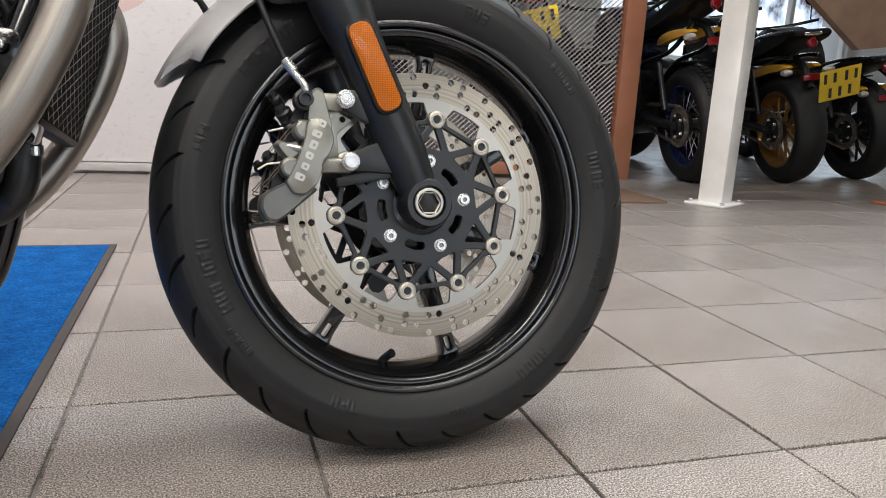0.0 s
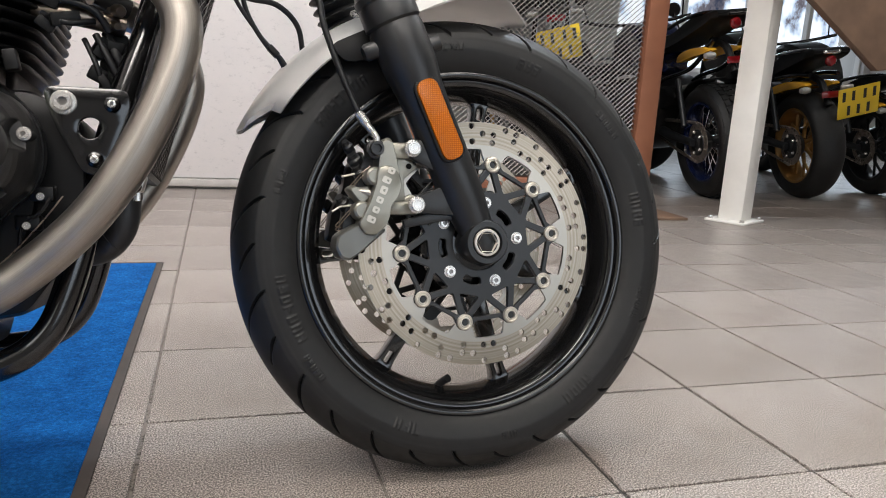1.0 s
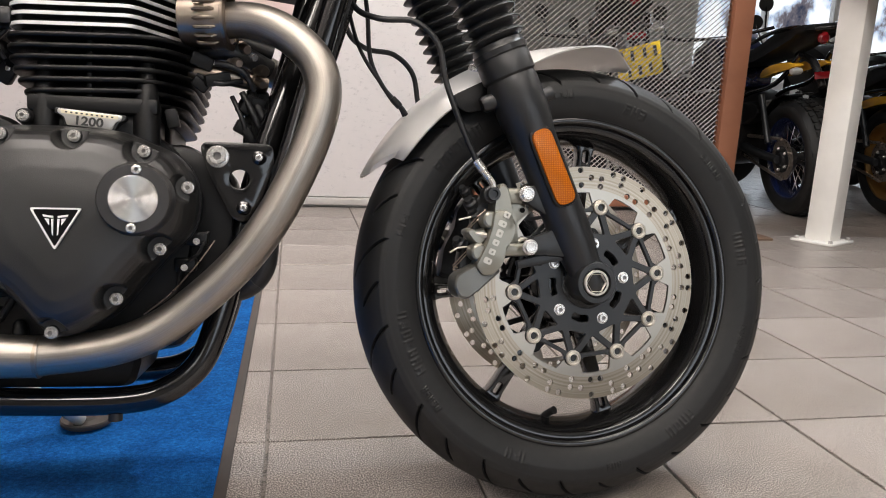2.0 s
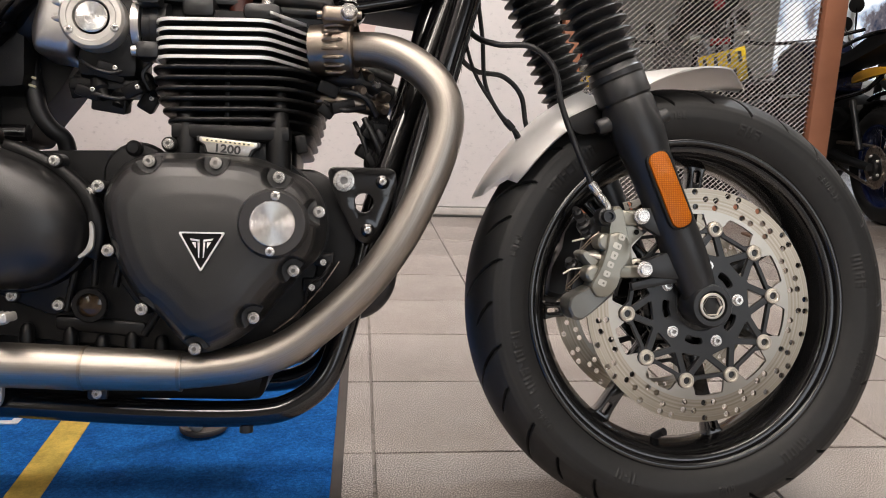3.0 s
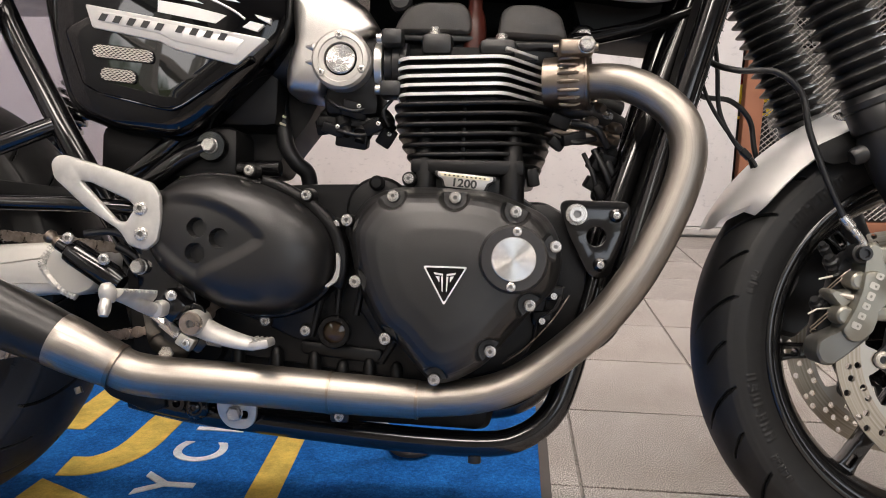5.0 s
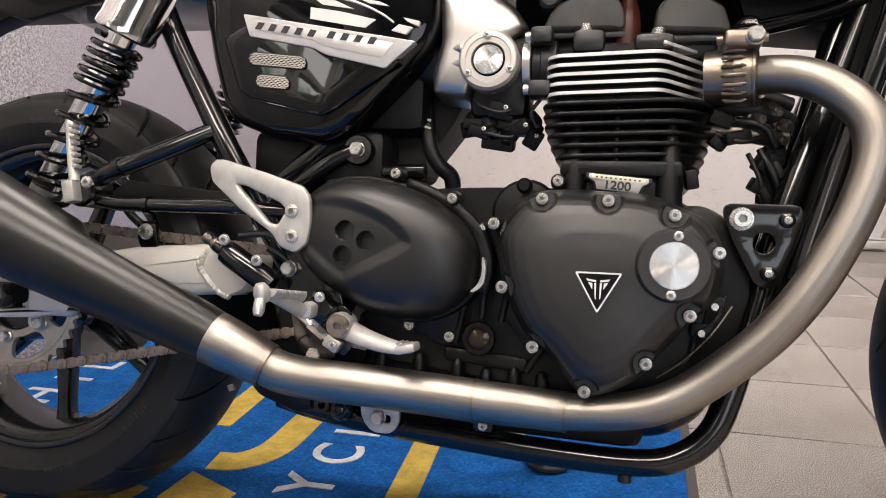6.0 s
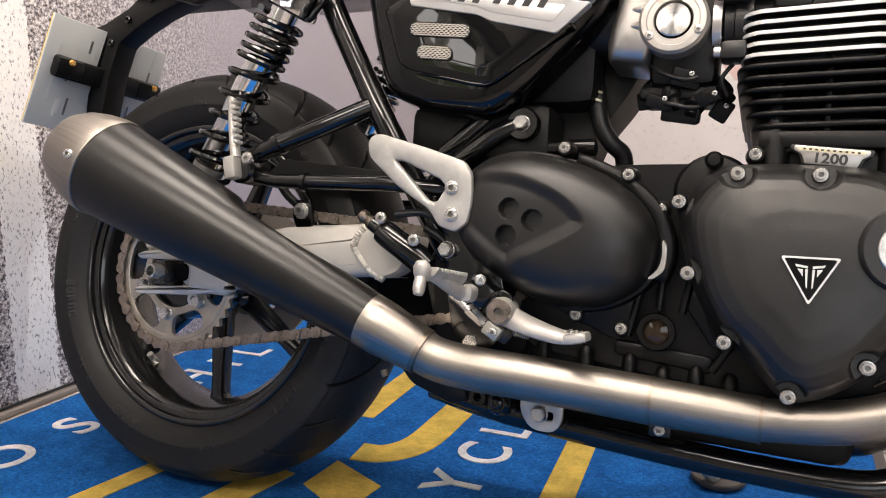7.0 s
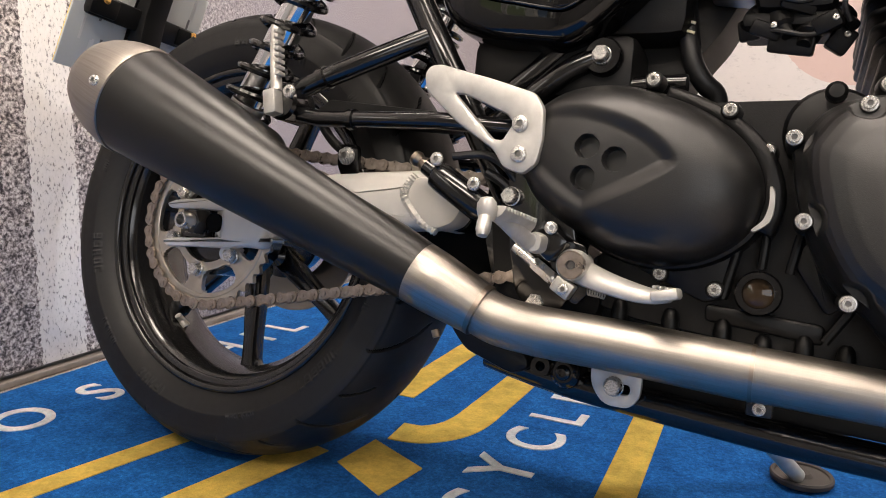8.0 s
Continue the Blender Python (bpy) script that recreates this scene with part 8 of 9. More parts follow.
def build_rearsets():
    r = sub("footrest")
    g = rounded([(-1.078, 0.486), (-1.072, 0.495), (-1.060, 0.496), (-1.000, 0.480), (-0.955, 0.466), (-0.945, 0.452), (-0.943, 0.421), (-0.947, 0.398), (-0.961, 0.387), (-0.981, 0.393), (-0.993, 0.410), (-1.035, 0.436), (-1.074, 0.469)], 0.005, 4)
    hole = rounded([(-1.040, 0.466), (-1.029, 0.465), (-0.982, 0.445), (-0.975, 0.437), (-0.985, 0.420), (-0.995, 0.421)], 0.003, 4)
    part("heel_guard", sheet([tuple(q) for q in g], -0.166, -0.156, holes=[[tuple(q) for q in hole]], bevel=0.0034), "aluminium", r, "bead-blasted aluminium heel guard")
    for x, z in ((-0.967, 0.436), (-0.9655, 0.4065)):
        put("guard_bolt", BUTTON, r, (x, -0.165, z), (0, 0, 0), 0.0085)
    # hanger plate behind
    part("hanger_plate", sheet([tuple(q) for q in rounded([(-0.99, 0.46), (-0.94, 0.46), (-0.915, 0.36), (-0.90, 0.29), (-0.925, 0.25), (-0.965, 0.27), (-0.98, 0.34)], 0.014)], -0.140, -0.130, bevel=0.002), "frame_black", r)
    # brake cylinder leaning back
    m0, m1 = Vector((-1.072, -0.150, 0.393)), Vector((-1.000, -0.150, 0.350))
    d = (m1 - m0).normalized()
    part("brake_cylinder", lathe([(0, 0), (0.009, 0), (0.0095, 0.012), (0.0145, 0.016), (0.0155, 0.024), (0.0155, 0.075), (0.011, 0.09), (0, 0.09)], 24, m0, d), "frame_black", r, "black rear brake cylinder")
    part("cylinder_union", lathe([(0, -0.018), (0.0075, -0.018), (0.0085, -0.013), (0.006, -0.008), (0.0085, -0.003), (0.0085, 0.006), (0, 0.006)], 16, m0, d), "steel_warm", r)
    for x, z in ((-1.054, 0.399), (-1.010, 0.376)):
        put("cylinder_bolt", BUTTON, r, (x, -0.163, z), (0, 0, 0), 0.0072)
    part("hose", tube(spline([(-1.045, -0.145, 0.405), (-1.01, -0.142, 0.408), (-0.985, -0.140, 0.395), (-0.97, -0.13, 0.37)], 5), 0.0045, 10), "rubber", r)
    part("hose", tube(spline([(-1.01, -0.135, 0.392), (-0.99, -0.13, 0.38), (-0.975, -0.125, 0.36), (-0.97, -0.12, 0.33)], 5), 0.0055, 10), "rubber", r)
    part("push_rod", tube([(-0.968, -0.143, 0.318), (-0.908, -0.160, 0.283)], 0.0048, 14), "zinc", r)
    part("rod_nut", tube([(-0.944, -0.148, 0.304), (-0.922, -0.155, 0.291)], 0.0070, 6), "zinc", r)
    part("clevis", block(-0.011, 0.009, -0.007, 0.007, -0.0078, 0.0078, 0.002, m=pose(-0.909, -0.160, 0.284, 0, 30, 0)), "bobbin_steel", r)
    put("clevis_bolt", BUTTON, r, (-0.908, -0.167, 0.283), (0, 0, 0), 0.0056)
    # folding peg: a wedge with a ridged top, a round end and a feeler
    knob, root = Vector((-0.951, -0.263, 0.346)), Vector((-0.936, -0.186, 0.324))
    pp = [knob.lerp(root, t) + Vector((0, 0, -0.003 * t)) for t in (0, 0.15, 0.4, 0.7, 1.0)]
    part("footpeg", tube(pp, [0.0072, 0.0058, 0.0062, 0.0080, 0.0085], 18, flat=0.75), "aluminium", r, "grooved aluminium footpeg")
    part("peg_end", lathe([(0, 0.0095), (0.0050, 0.0085), (0.0082, 0.004), (0.0088, -0.002), (0.0078, -0.008), (0.0066, -0.011), (0, -0.011)], 20, knob, (-0.05, -0.25, 1)), "aluminium", r)
    part("peg_feeler", lathe([(0, 0), (0.0056, 0), (0.0058, 0.003), (0.0062, 0.005), (0.0062, 0.012), (0.0045, 0.017), (0, 0.018)], 16, knob + Vector((0.001, -0.004, -0.008)), (0.06, -0.35, -1)), "zinc", r)
    g0, g1 = Vector((-0.9425, -0.256, 0.3455)), Vector((-0.9385, -0.193, 0.3385))
    along = math.degrees(math.atan2((g1 - g0).y, (g1 - g0).x))
    part("peg_tread", tube([g0 + Vector((0, 0, -0.002)), g1 + Vector((0, 0, -0.003))], [0.0058, 0.0095], 12, flat=0.5), "aluminium", r)
    for k in range(11):
        c = g0.lerp(g1, 0.04 + 0.092 * k) + Vector((0, 0, 0.0024 + 0.0022 * k / 11))
        h = 0.0056 + 0.003 * k / 10
        part("peg_ridge", block(-0.0016, 0.0016, -h, h, -0.0024, 0.0014, 0.0007, m=Matrix.Translation(c) @ pose(0, 0, 0, 0, 0, along)), "aluminium", r)
    part("peg_bracket", loft([tuple(q) for q in rounded([(-0.944, 0.326), (-0.934, 0.336), (-0.922, 0.330), (-0.924, 0.314), (-0.936, 0.310)], 0.005)], [(0.85, -0.145), (0.85, -0.188), (0.72, -0.193)], cap_start=True), "aluminium", r)
    part("peg_clevis", block(-0.016, 0.016, -0.018, 0.018, -0.014, 0.014, 0.004, m=pose(-0.926, -0.158, 0.326, 0, 38, 0)), "frame_black", r)
    put("peg_pin", BUTTON, r, (-0.922, -0.178, 0.338), (0, 0, 25), 0.0062)
    put("bracket_nut", HEXNUT, r, (-0.978, -0.141, 0.368), (0, 0, 0), 0.0096)
    put("bracket_nut", HEXNUT, r, (-0.943, -0.131, 0.266), (0, 0, 0), 0.0105)
    part("nut_seat", lathe([(0.015, -0.012), (0.015, 0.0), (0.012, 0.003), (0, 0.003)], 24, (-0.943, -0.129, 0.266)), "frame_black", r)
    # brake pedal
    p = spline([(-0.898, -0.150, 0.301), (-0.874, -0.160, 0.294), (-0.845, -0.168, 0.288), (-0.825, -0.172, 0.286), (-0.810, -0.178, 0.288)], 6)
    n = len(p)
    part("pedal_arm", tube(p, [0.0145 - 0.0075 * min(1, i / n * 1.15) for i in range(n)], 16, flat=0.6), "aluminium", r, "forged aluminium brake pedal")
    part("pedal_boss", lathe([(0.0150, -0.02), (0.0150, 0.005), (0.014, 0.007), (0.0065, 0.008), (0.006, 0.004), (0, 0.004)], 32, (-0.903, -0.160, 0.306)), "aluminium", r)
    part("pedal_bolt", lathe([(0.0132, 0.006), (0.0132, 0.0115), (0.0120, 0.0130), (0.0045, 0.0130)], 32, (-0.902, -0.160, 0.306)), "chain", r, "bronzed pedal bolt")
    part("bolt_recess", lathe([(0.0045, 0.0128), (0.0042, 0.008), (0, 0.008)], 6, (-0.902, -0.160, 0.306)), "socket", r)
    part("pedal_tip", block(-0.012, 0.011, -0.018, 0.010, -0.005, 0.005, 0.003, 2, m=pose(-0.812, -0.183, 0.289, 0, -14, 0)), "aluminium", r)
    for k in range(4):
        part("tip_ridge", block(-0.0012, 0.0012, -0.017, 0.009, 0.004, 0.0068, 0.0005, m=pose(-0.820 + 0.0052 * k, -0.183, 0.2895 - 0.0003 * k, 0, -14, 0)), "aluminium", r)
    sp = []
    for i in range(60):
        a = i * 0.8
        sp.append((-0.890 + 0.0003 * i, -0.150 + 0.0034 * math.cos(a), 0.2835 - 0.00004 * i + 0.0034 * math.sin(a)))
    part("pedal_spring", tube(sp, 0.0008, 5), "bobbin_steel", r)
    part("pivot_backing", loft([tuple(q) for q in rounded([(-1.02, 0.37), (-0.90, 0.36), (-0.885, 0.26), (-0.93, 0.225), (-1.00, 0.235)], 0.015)], [(1, -0.02), (1, -0.092), (0.95, -0.100)], cap_start=True), "case_shaded", r)
    part("linkage_bracket", sheet([tuple(q) for q in rounded([(-0.930, 0.335), (-0.895, 0.325), (-0.885, 0.285), (-0.900, 0.268), (-0.925, 0.29)], 0.006)], -0.152, -0.146, bevel=0.001), "frame_black", r)
    # passenger peg, folded up behind the stay
    k = sub("passenger_peg")
    part("peg", tube([(-1.246, -0.190, 0.462), (-1.260, -0.182, 0.505), (-1.272, -0.172, 0.545)], [0.0065, 0.006, 0.006], 12), "aluminium", k, "folded aluminium passenger peg")
    for i in range(8):
        t = 0.15 + i * 0.1
        c = Vector((-1.246, -0.190, 0.470)).lerp(Vector((-1.274, -0.170, 0.545)), t) + Vector((0.0068, -0.004, 0))
        part("ridge", block(-0.003, 0.003, -0.006, 0.006, -0.0022, 0.0022, 0.001, m=Matrix.Translation(c)), "aluminium", k)
    part("bracket", block(-0.009, 0.008, -0.010, 0.016, -0.016, 0.012, 0.003, m=pose(-1.248, -0.190, 0.452, 0, -12, 0)), "aluminium", k)
    put("peg_bolt", BUTTON, k, (-1.228, -0.190, 0.462), (0, 0, 0), 0.0075)


def build_tail():
    t = sub("tail_bracket")
    # arm that carries the number plate
    stem = [(-1.692, 0.545), (-1.654, 0.545), (-1.643, 0.615), (-1.626, 0.668), (-1.592, 0.689), (-1.547, 0.711), (-1.487, 0.731), (-1.40, 0.738), (-1.40, 0.762), (-1.562, 0.764), (-1.607, 0.726), (-1.660, 0.702), (-1.688, 0.694), (-1.684, 0.688), (-1.653, 0.683), (-1.668, 0.632)]
    part("arm", sheet([tuple(q) for q in rounded(stem, 0.006, 3)], -0.036, 0.004, bevel=0.004), "plastic_black", t, "black plastic number plate arm")
    for x, z in ((-1.640, 0.668), (-1.606, 0.704), (-1.560, 0.735)):
        put("arm_screw", DARKBOLT, t, (x, -0.037, z), (0, 0, 0), 0.0065)
    part("side_wing", sheet([tuple(q) for q in rounded([(-1.50, 0.722), (-1.44, 0.705), (-1.30, 0.735), (-1.20, 0.745), (-1.20, 0.775), (-1.48, 0.768)], 0.008)], -0.075, -0.060, bevel=0.004), "plastic_black", t)
    part("tray", block(-1.60, -1.30, -0.05, 0.05, 0.735, 0.765, 0.012), "plastic_black", t)
    m = pose(-1.664, -0.018, 0.612, 0, 18, 0)
    part("cross_arm", block(-0.006, 0.008, -0.102, 0.102, -0.017, 0.017, 0.004, m=m), "plastic_black", t)
    for s in (-1, 1):
        part("mount_pad", block(-0.006, 0.012, s * 0.080 - 0.024, s * 0.080 + 0.024, -0.014, 0.016, 0.005, m=m), "plastic_black", t)
        bolt(t, -1.647, -0.018 + s * 0.084, 0.618, 0.0055, BRASS, (0, 0, 90), "plate_screw")
    part("arm_bolt", lathe([(0, 0.010), (0.008, 0.008), (0.009, 0)], 14, (-1.660, -0.02, 0.585), (1, 0, 0.2)), "zinc", t)
    plate = sub("number_plate")
    part("plate", block(-0.016, -0.012, -0.115, 0.115, -0.10, 0.075, 0.001, m=m), "plate_back", plate, "pale grey back of the number plate")
    part("plate_face", block(-0.0185, -0.0163, -0.114, 0.114, -0.099, 0.074, 0.0005, m=m), "plate_yellow", plate)
    rnd = random.Random(4)
    for k in range(26):
        y, z = -0.105 + 0.21 * rnd.random(), -0.09 + 0.15 * rnd.random()
        part("print_bar", block(-0.0119, -0.0115, y, y + 0.004, z, z + 0.02 + 0.02 * rnd.random(), 0, m=m), "white_mark" if k % 3 else "grey_paint", plate)
    g = sub("rear_mudguard")
    part("inner_guard", block(-1.48, -1.14, -0.07, 0.07, 0.745, 0.775, 0.012), "plastic_black", g)


build_rear_wheel()
build_chain()
build_swingarm()
build_shock(-1)
build_shock(1)
build_rearsets()
build_tail()


# ---- parked motorcycles beyond ----
def plate_at(name, m, bars, parent):
    p = part(name, block(-0.115, 0.115, -0.003, 0.003, -0.085, 0.085, 0.002, m=m), "plate_yellow", parent, "yellow number plate with dark bars")
    for x, z, w in bars:
        b = block(x - w, x + w, -0.0045, -0.0035, z - 0.027, z + 0.027, 0, m=m)
        part("plate_bar", b, "dark_mark", p)
    return p


BARS = [(x, z, 0.0085) for x, z in ((-0.085, 0.040), (-0.032, 0.040), (0.032, 0.040), (0.085, 0.040), (-0.055, -0.042), (0.0, -0.042), (0.055, -0.042))]


def small_wheel(parent, x, r, half, rim_mat, wire):
    w = put("wheel", None, parent, (x, 0, r))
    bead = r - 0.10
    prof = [(bead, -0.75 * half), (bead + 0.03, -half), (r - 0.035, -0.98 * half), (r - 0.012, -0.62 * half), (r, 0), (r - 0.012, 0.62 * half), (r - 0.035, 0.98 * half), (bead + 0.03, half), (bead, 0.75 * half)]
    t = lathe([tuple(q) for q in spline([Vector(p) for p in prof], 4)], 90)
    part("tyre", t, "tyre", w)
    part("rim", lathe([(bead + 0.012, -0.8 * half), (bead + 0.012, -0.72 * half), (bead - 0.012, -0.5 * half), (bead - 0.012, 0.5 * half), (bead + 0.012, 0.72 * half), (bead + 0.012, 0.8 * half), (bead - 0.006, 0.8 * half), (bead - 0.022, 0.5 * half), (bead - 0.022, -0.5 * half), (bead - 0.006, -0.8 * half)], 70, closed=True), rim_mat, w)
    part("hub", lathe([(0.0, 0.07), (0.05, 0.07), (0.055, 0.04), (0.035, 0.02), (0.035, -0.02), (0.055, -0.04), (0.05, -0.07), (0, -0.07)], 28), "satin_black" if wire else rim_mat, w)
    if wire:
        for k in range(28):
            a = 360 / 28 * k
            s = 1 if k % 2 else -1
            x0, z0 = polar(0.05, a)
            x1, z1 = polar(bead - 0.01, a + s * 22)
            part("wire_spoke", tube([(x0, s * 0.04, z0), (x1, 0, z1)], 0.0025, 6), "chrome", w)
        # blocky tread
        v, f = [], []
        for k in range(46):
            for col in range(-2, 3):
                a = 2 * math.pi * (k + 0.5 * (col % 2)) / 46
                y0 = col * half * 0.36
                r0 = r - 0.030 * (abs(col) / 2.0) ** 2 + 0.004
                n = len(v)
                for h in (-0.010, 0.0045):
                    for da, dy in ((-0.045, -0.14), (0.045, -0.14), (0.045, 0.14), (-0.045, 0.14)):
                        v.append(((r0 + h) * math.cos(a + da), y0 + dy * half, (r0 + h) * math.sin(a + da)))
                f += [(n + 4, n + 5, n + 6, n + 7)] + [(n + i, n + (i + 1) % 4, n + 4 + (i + 1) % 4, n + 4 + i) for i in range(4)]
        me = bpy.data.meshes.new("tread")
        me.from_pydata(v, [], f)
        tagged(mesh_obj("tread", me, "tyre", w), kind="stuff")
    else:
        for k in range(7):
            a = 360 / 7 * k
            s0, s1 = polar(0.045, a), polar(0.105, a)
            part("spoke", tube([(s0[0], 0.012, s0[1]), (s1[0], 0.012, s1[1])], [0.013, 0.011], 10), rim_mat, w)
            for d in (-13, 13):
                e = polar(bead - 0.012, a + d)
                part("spoke_fork", tube([(s1[0] * 0.95, 0.012, s1[1] * 0.95), (e[0], 0.0, e[1])], [0.009, 0.008], 10), rim_mat, w)
    part("sprocket", lathe([(0.05, -0.003), (0.112, -0.003), (0.112, 0.003), (0.05, 0.003)], 48, (0, 0.082, 0), closed=True), "chain", w)
    part("sprocket_carrier", lathe([(0.0, 0.10), (0.03, 0.10), (0.04, 0.09), (0.072, 0.088), (0.078, 0.06), (0.06, 0.03)], 32, (0, 0, 0), (0, 1, 0)), "satin_black", w)
    for k in range(5):
        put("sprocket_nut", HEXNUT, w, (polar(0.06, 72 * k)[0], 0.092, polar(0.06, 72 * k)[1]), (0, 0, 180), 0.009)
    part("disc", lathe([(0.06, -0.002), (0.11, -0.002), (0.11, 0.002), (0.06, 0.002)], 48, (0, -0.075, 0), closed=True), "disc", w)
    return w


def parked_bike(label, m, body, tank, rim_mat, wire, tail_z, plate):
    """A parked roadster seen from its tail; +x is its front."""
    b = thing("parked_motorcycle", label, "motorcycle", m, "parked motorcycles")
    small_wheel(b, 0.0, 0.315, 0.085, rim_mat, wire)
    small_wheel(b, 1.42, 0.305, 0.06, rim_mat, wire)
    for s in (-1, 1):
        part("swingarm", tube([(0, s * 0.11, 0.315), (0.3, s * 0.11, 0.34), (0.52, s * 0.09, 0.37)], [0.02, 0.028, 0.03], 14), "satin_black", b)
        part("shock", tube([(0.10, s * 0.115, 0.40), (0.20, s * 0.105, 0.66)], 0.017, 14), "satin_black", b)
        part("tail_rail", tube(spline([(0.62, s * 0.10, 0.55), (0.40, s * 0.11, 0.66), (0.05, s * 0.10, 0.72), (-0.18, s * 0.08, tail_z - 0.08)], 5), 0.013, 12), "frame_black", b)
        part("fork", tube([(1.42, s * 0.1, 0.305), (1.20, s * 0.1, 0.85)], 0.026, 14), "satin_black", b)
        part("tail_flash", loft([tuple(q) for q in spline([(0.22, tail_z - 0.19), (0.05, tail_z - 0.165), (-0.10, tail_z - 0.150), (-0.17, tail_z - 0.135), (-0.11, tail_z - 0.115), (0.05, tail_z - 0.115), (0.20, tail_z - 0.145)], 3, True)], [(1, s * 0.06), (1, s * 0.100), (0.9, s * 0.108)], cap_start=True), body, b)
        part("side_cover", loft([tuple(q) for q in spline([(0.55, 0.60), (0.30, 0.62), (0.22, 0.56), (0.34, 0.50), (0.56, 0.48)], 3, True)], [(1, s * 0.06), (1, s * 0.120), (0.85, s * 0.130)], cap_start=True), "plastic_black", b)
        part("grab_rail", tube(spline([(0.30, s * 0.115, tail_z + 0.01), (0.05, s * 0.125, tail_z + 0.045), (-0.16, s * 0.11, tail_z + 0.055), (-0.245, s * 0.05, tail_z + 0.04), (-0.255, 0, tail_z + 0.035)], 5), 0.011, 12), "chrome" if rim_mat == "gold" else "frame_black", b)
        part("indicator", lathe([(0, 0), (0.014, 0), (0.02, 0.03), (0.014, 0.06), (0, 0.065)], 14, (-0.20, s * 0.09, tail_z - 0.16), (-0.3, s, 0)), "aluminium", b)
        part("muffler", tube([(0.55, -0.15, 0.30), (0.25, -0.17, 0.36), (-0.02, -0.19, 0.46)], [0.03, 0.05, 0.06], 20), "satin_black", b) if s < 0 else None
    o = [tuple(q) for q in spline([(0.60, tail_z - 0.12), (0.30, tail_z - 0.10), (0.0, tail_z - 0.04), (-0.24, tail_z + 0.02), (-0.22, tail_z + 0.06), (-0.02, tail_z + 0.05), (0.30, tail_z - 0.03), (0.62, tail_z - 0.02)], 4, True)]
    part("seat", loft(o, [(0.9, 0.12), (1, 0.10), (1, -0.10), (0.9, -0.12)], cap_start=True), "plastic_black", b)
    o = [tuple(q) for q in spline([(0.55, 0.70), (0.62, 0.92), (0.90, 1.02), (1.12, 0.95), (1.15, 0.80), (0.9, 0.70)], 4, True)]
    part("fuel_tank", loft(o, [(0.8, 0.15), (1, 0.11), (1, -0.11), (0.8, -0.15)], cap_start=True), tank, b)
    o = [tuple(q) for q in spline([(0.42, 0.62), (0.45, 0.34), (0.70, 0.22), (1.0, 0.26), (1.05, 0.55), (0.80, 0.68)], 4, True)]
    part("engine", loft(o, [(0.85, 0.18), (1, 0.14), (1, -0.14), (0.85, -0.18)], cap_start=True), "engine_black", b)
    part("mudguard", sheet(arc_xz(0, 0.315, 0.345, 95, 40, 14) + arc_xz(0, 0.315, 0.339, 40, 95, 14), -0.07, 0.07), "plastic_black", b)
    part("chain_case", tube([(0.0, 0.088, 0.425), (0.25, 0.088, 0.425), (0.52, 0.08, 0.42)], [0.008, 0.011, 0.011], 8), "chain", b)
    part("chain_return", tube([(0.0, 0.088, 0.205), (0.25, 0.088, 0.255), (0.52, 0.08, 0.31)], 0.009, 8), "chain", b)
    part("plate_arm", tube(spline([(0.0, 0, tail_z - 0.08), (-0.15, 0, tail_z - 0.12), (-0.24, 0, tail_z - 0.25)], 5), 0.02, 10), "plastic_black", b)
    part("tail_light", lathe([(0, 0.026), (0.020, 0.022), (0.029, 0.012), (0.030, 0)], 24, (-0.24, 0, tail_z - 0.01), (-1, 0, -0.1)), "red_lens", b, "red tail light")
    part("brake_reflector", block(-0.005, 0.005, -0.05, 0.05, -0.018, 0.018, 0.003, m=pose(-0.255, 0, tail_z - 0.19)), "red_lens", b)
    part("handlebar", tube(spline([(1.05, -0.38, 1.06), (1.15, -0.15, 1.03), (1.15, 0.15, 1.03), (1.05, 0.38, 1.06)], 5), 0.012, 12), "frame_black", b)
    for s in (-1, 1):
        part("mirror", lathe([(0, 0), (0.05, 0.004), (0.045, 0.02), (0, 0.025)], 22, (1.12, s * 0.36, 1.22), (1, 0, 0)), "plastic_black", b)
        part("mirror_stem", tube([(1.08, s * 0.33, 1.06), (1.12, s * 0.36, 1.2)], 0.006, 8), "frame_black", b)
    part("headlight", lathe([(0, 0), (0.07, 0.01), (0.085, 0.08), (0.085, 0.1), (0, 0.11)], 30, (1.18, 0, 0.92), (1, 0, -0.1)), "satin_black", b)
    part("side_stand", tube([(0.6, 0.15, 0.28), (0.55, 0.26, 0.0)], 0.011, 10), "frame_black", b)
    if plate:
        plate_at("number_plate", pose(-0.30, plate[0], tail_z + plate[1], 0, 0, -90) @ pose(0, 0, 0, 16, plate[2], 0), BARS, b)
    return b


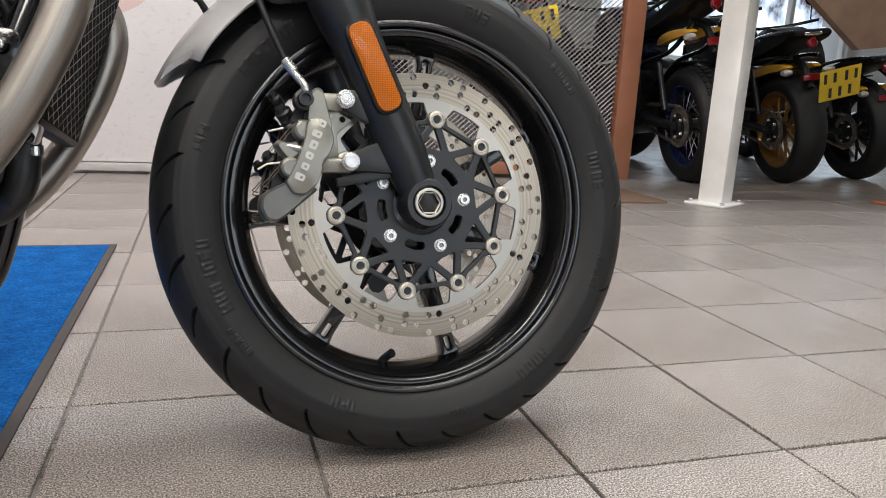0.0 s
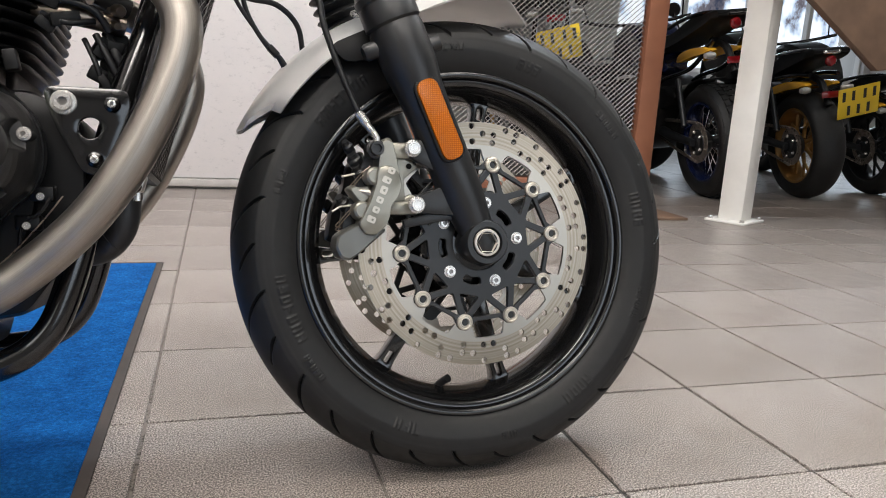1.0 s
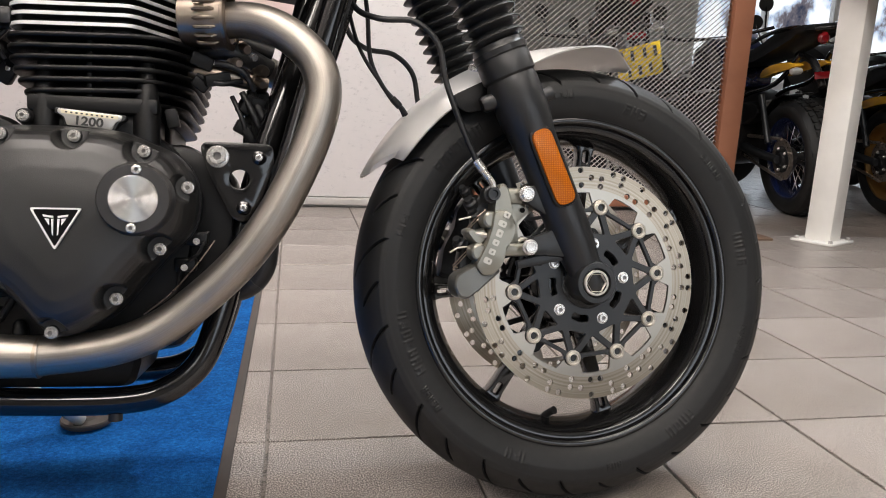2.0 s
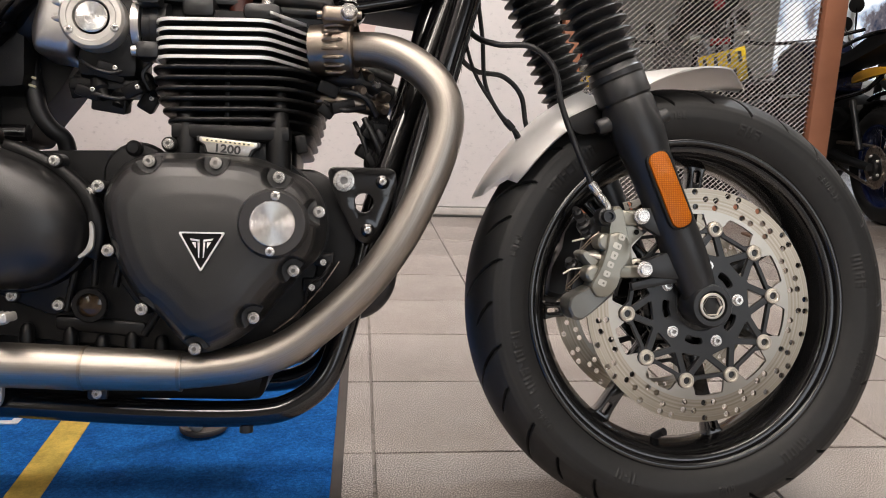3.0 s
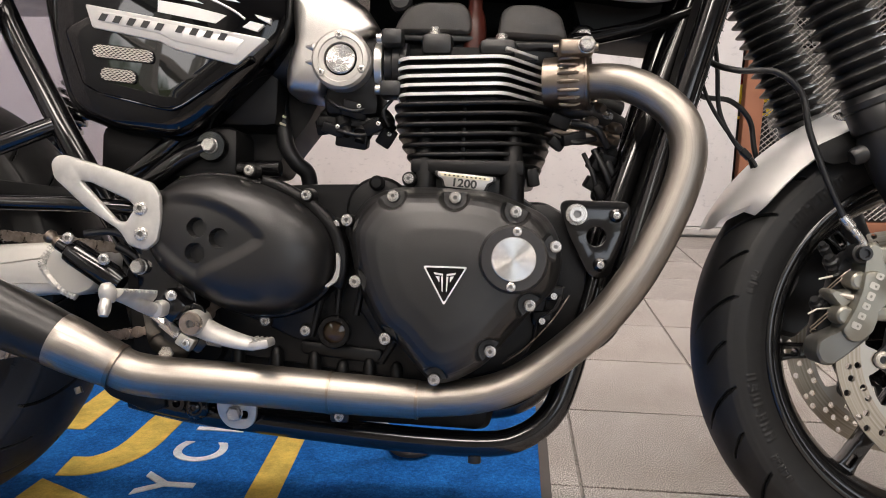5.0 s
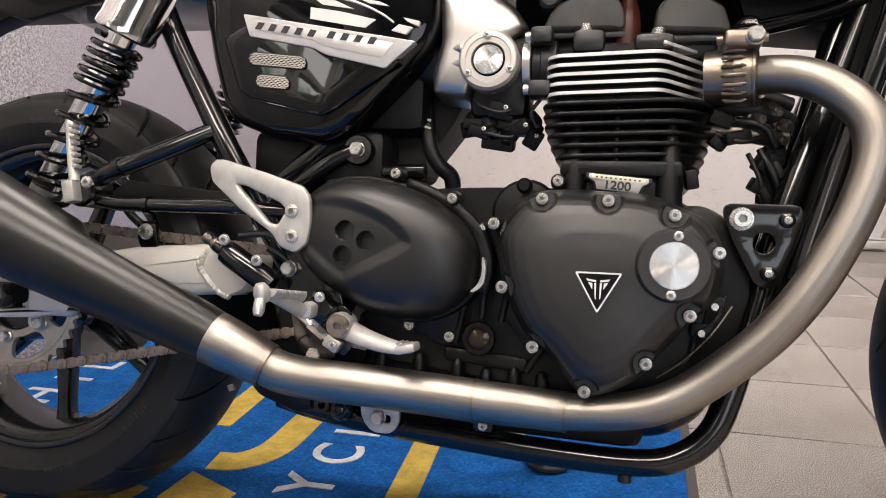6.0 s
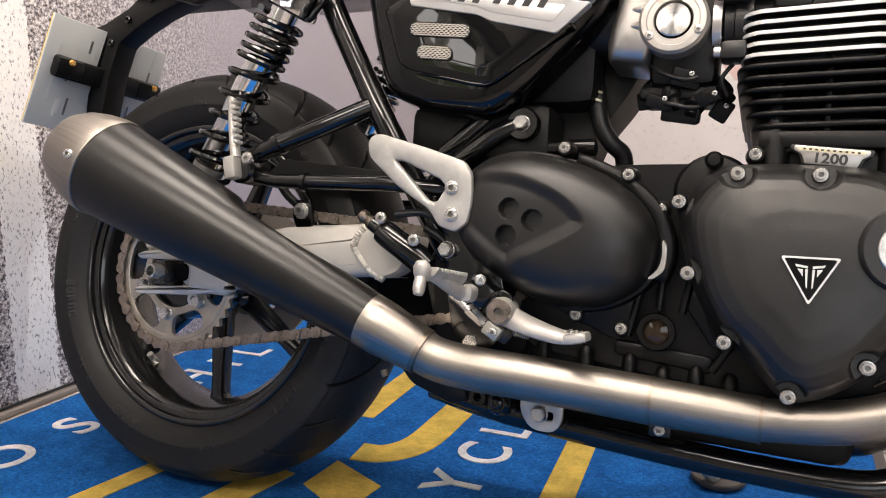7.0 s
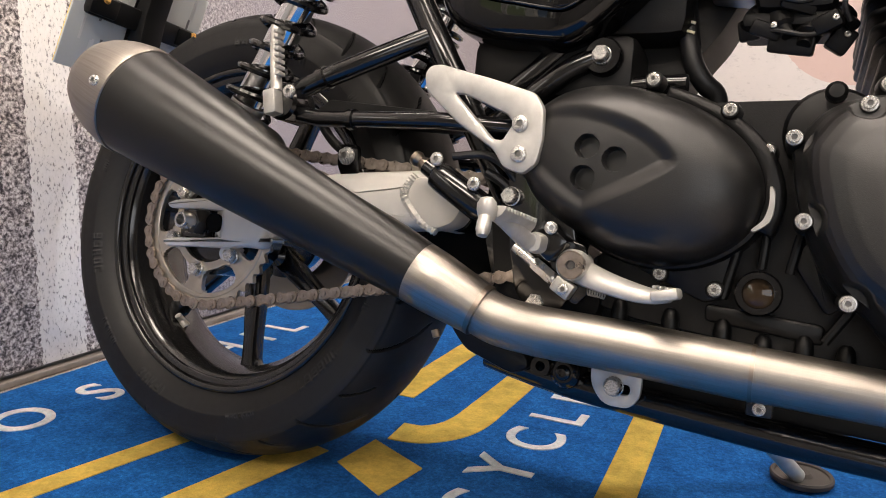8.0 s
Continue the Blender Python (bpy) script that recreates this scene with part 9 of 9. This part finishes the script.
LEANF = 8
STAND = pose(0, 0, 0, -LEANF, 0, 0)
parked_bike("black and blue parked motorcycle with wire-spoked wheel", pose(2.40, 2.62, 0.0, 0, 0, 80) @ STAND, "yellow_paint", "blue_paint", "blue_paint", True, 0.94, False)
parked_bike("black and yellow parked motorcycle with gold cast wheels", pose(3.08, 2.66, 0.0, 0, 0, 76) @ STAND, "yellow_paint", "plastic_black", "gold", False, 0.80, (-0.13, -0.235, -8))
parked_bike("dark parked motorcycle with black wheels and yellow flash", pose(3.88, 2.90, 0.0, 0, 0, 78) @ STAND, "yellow_paint", "plastic_black", "satin_black", False, 0.72, False)
parked_bike("black parked motorcycle with gold wheels farther back", pose(2.75, 3.95, 0.0, 0, 0, 110) @ STAND, "plastic_black", "plastic_black", "gold", False, 0.80, False)
parked_bike("grey parked motorcycle behind the mesh screen", pose(1.595, 2.98, 0.0, 0, 0, 75) @ STAND, "grey_paint", "grey_paint", "satin_black", False, 1.10, (0, -0.325, -8))
parked_bike("red parked motorcycle behind the mesh screen", pose(0.80, 3.15, 0.0, 0, 0, 80) @ STAND, "red_paint", "red_paint", "satin_black", False, 0.94, (0, -0.30, 0))


# ---- floor tiles, last ----
def build_tiles():
    floor = bpy.data.objects["floor"]
    P, G = 0.303, 0.0055
    own = block(G / 2, P - G / 2, G / 2, P - G / 2, -0.008, 0.0, 0.0009, 1)
    me = bpy.data.meshes.new("tile")
    bmesh.ops.recalc_face_normals(own, faces=own.faces)
    own.to_mesh(me)
    own.free()
    me.materials.append(M["tile"])
    rnd = random.Random(11)
    far_v, far_f = [], []
    # the courses lie a little askew to the walls
    lay = pose(-0.412, 0.187, 0, 0, 0, -0.9)
    for i in range(-7, 30):
        for j in range(-18, 25):
            c = lay @ Vector((i * P, j * P, 0))
            if c.x < -1.93 - P or c.x > 8.0 or c.y > 7.0:
                continue
            if -1.0 < c.x < 3.2 and -1.2 < c.y < 4.1:
                put("tile", me, floor, (c.x, c.y, rnd.uniform(-0.0006, 0.0)), (rnd.uniform(-0.12, 0.12), rnd.uniform(-0.12, 0.12), -0.9 + rnd.uniform(-0.1, 0.1)))
            else:
                n, g = len(far_v), G / 2
                far_v += [tuple(lay @ Vector((i * P + u, j * P + v, -0.0003))) for u, v in ((g, g), (P - g, g), (P - g, P - g), (g, P - g))]
                far_f.append((n, n + 1, n + 2, n + 3))
    fm = bpy.data.meshes.new("far_tiles")
    fm.from_pydata(far_v, [], far_f)
    tagged(mesh_obj("far_tiles", fm, "tile", floor), kind="stuff")


build_tiles()
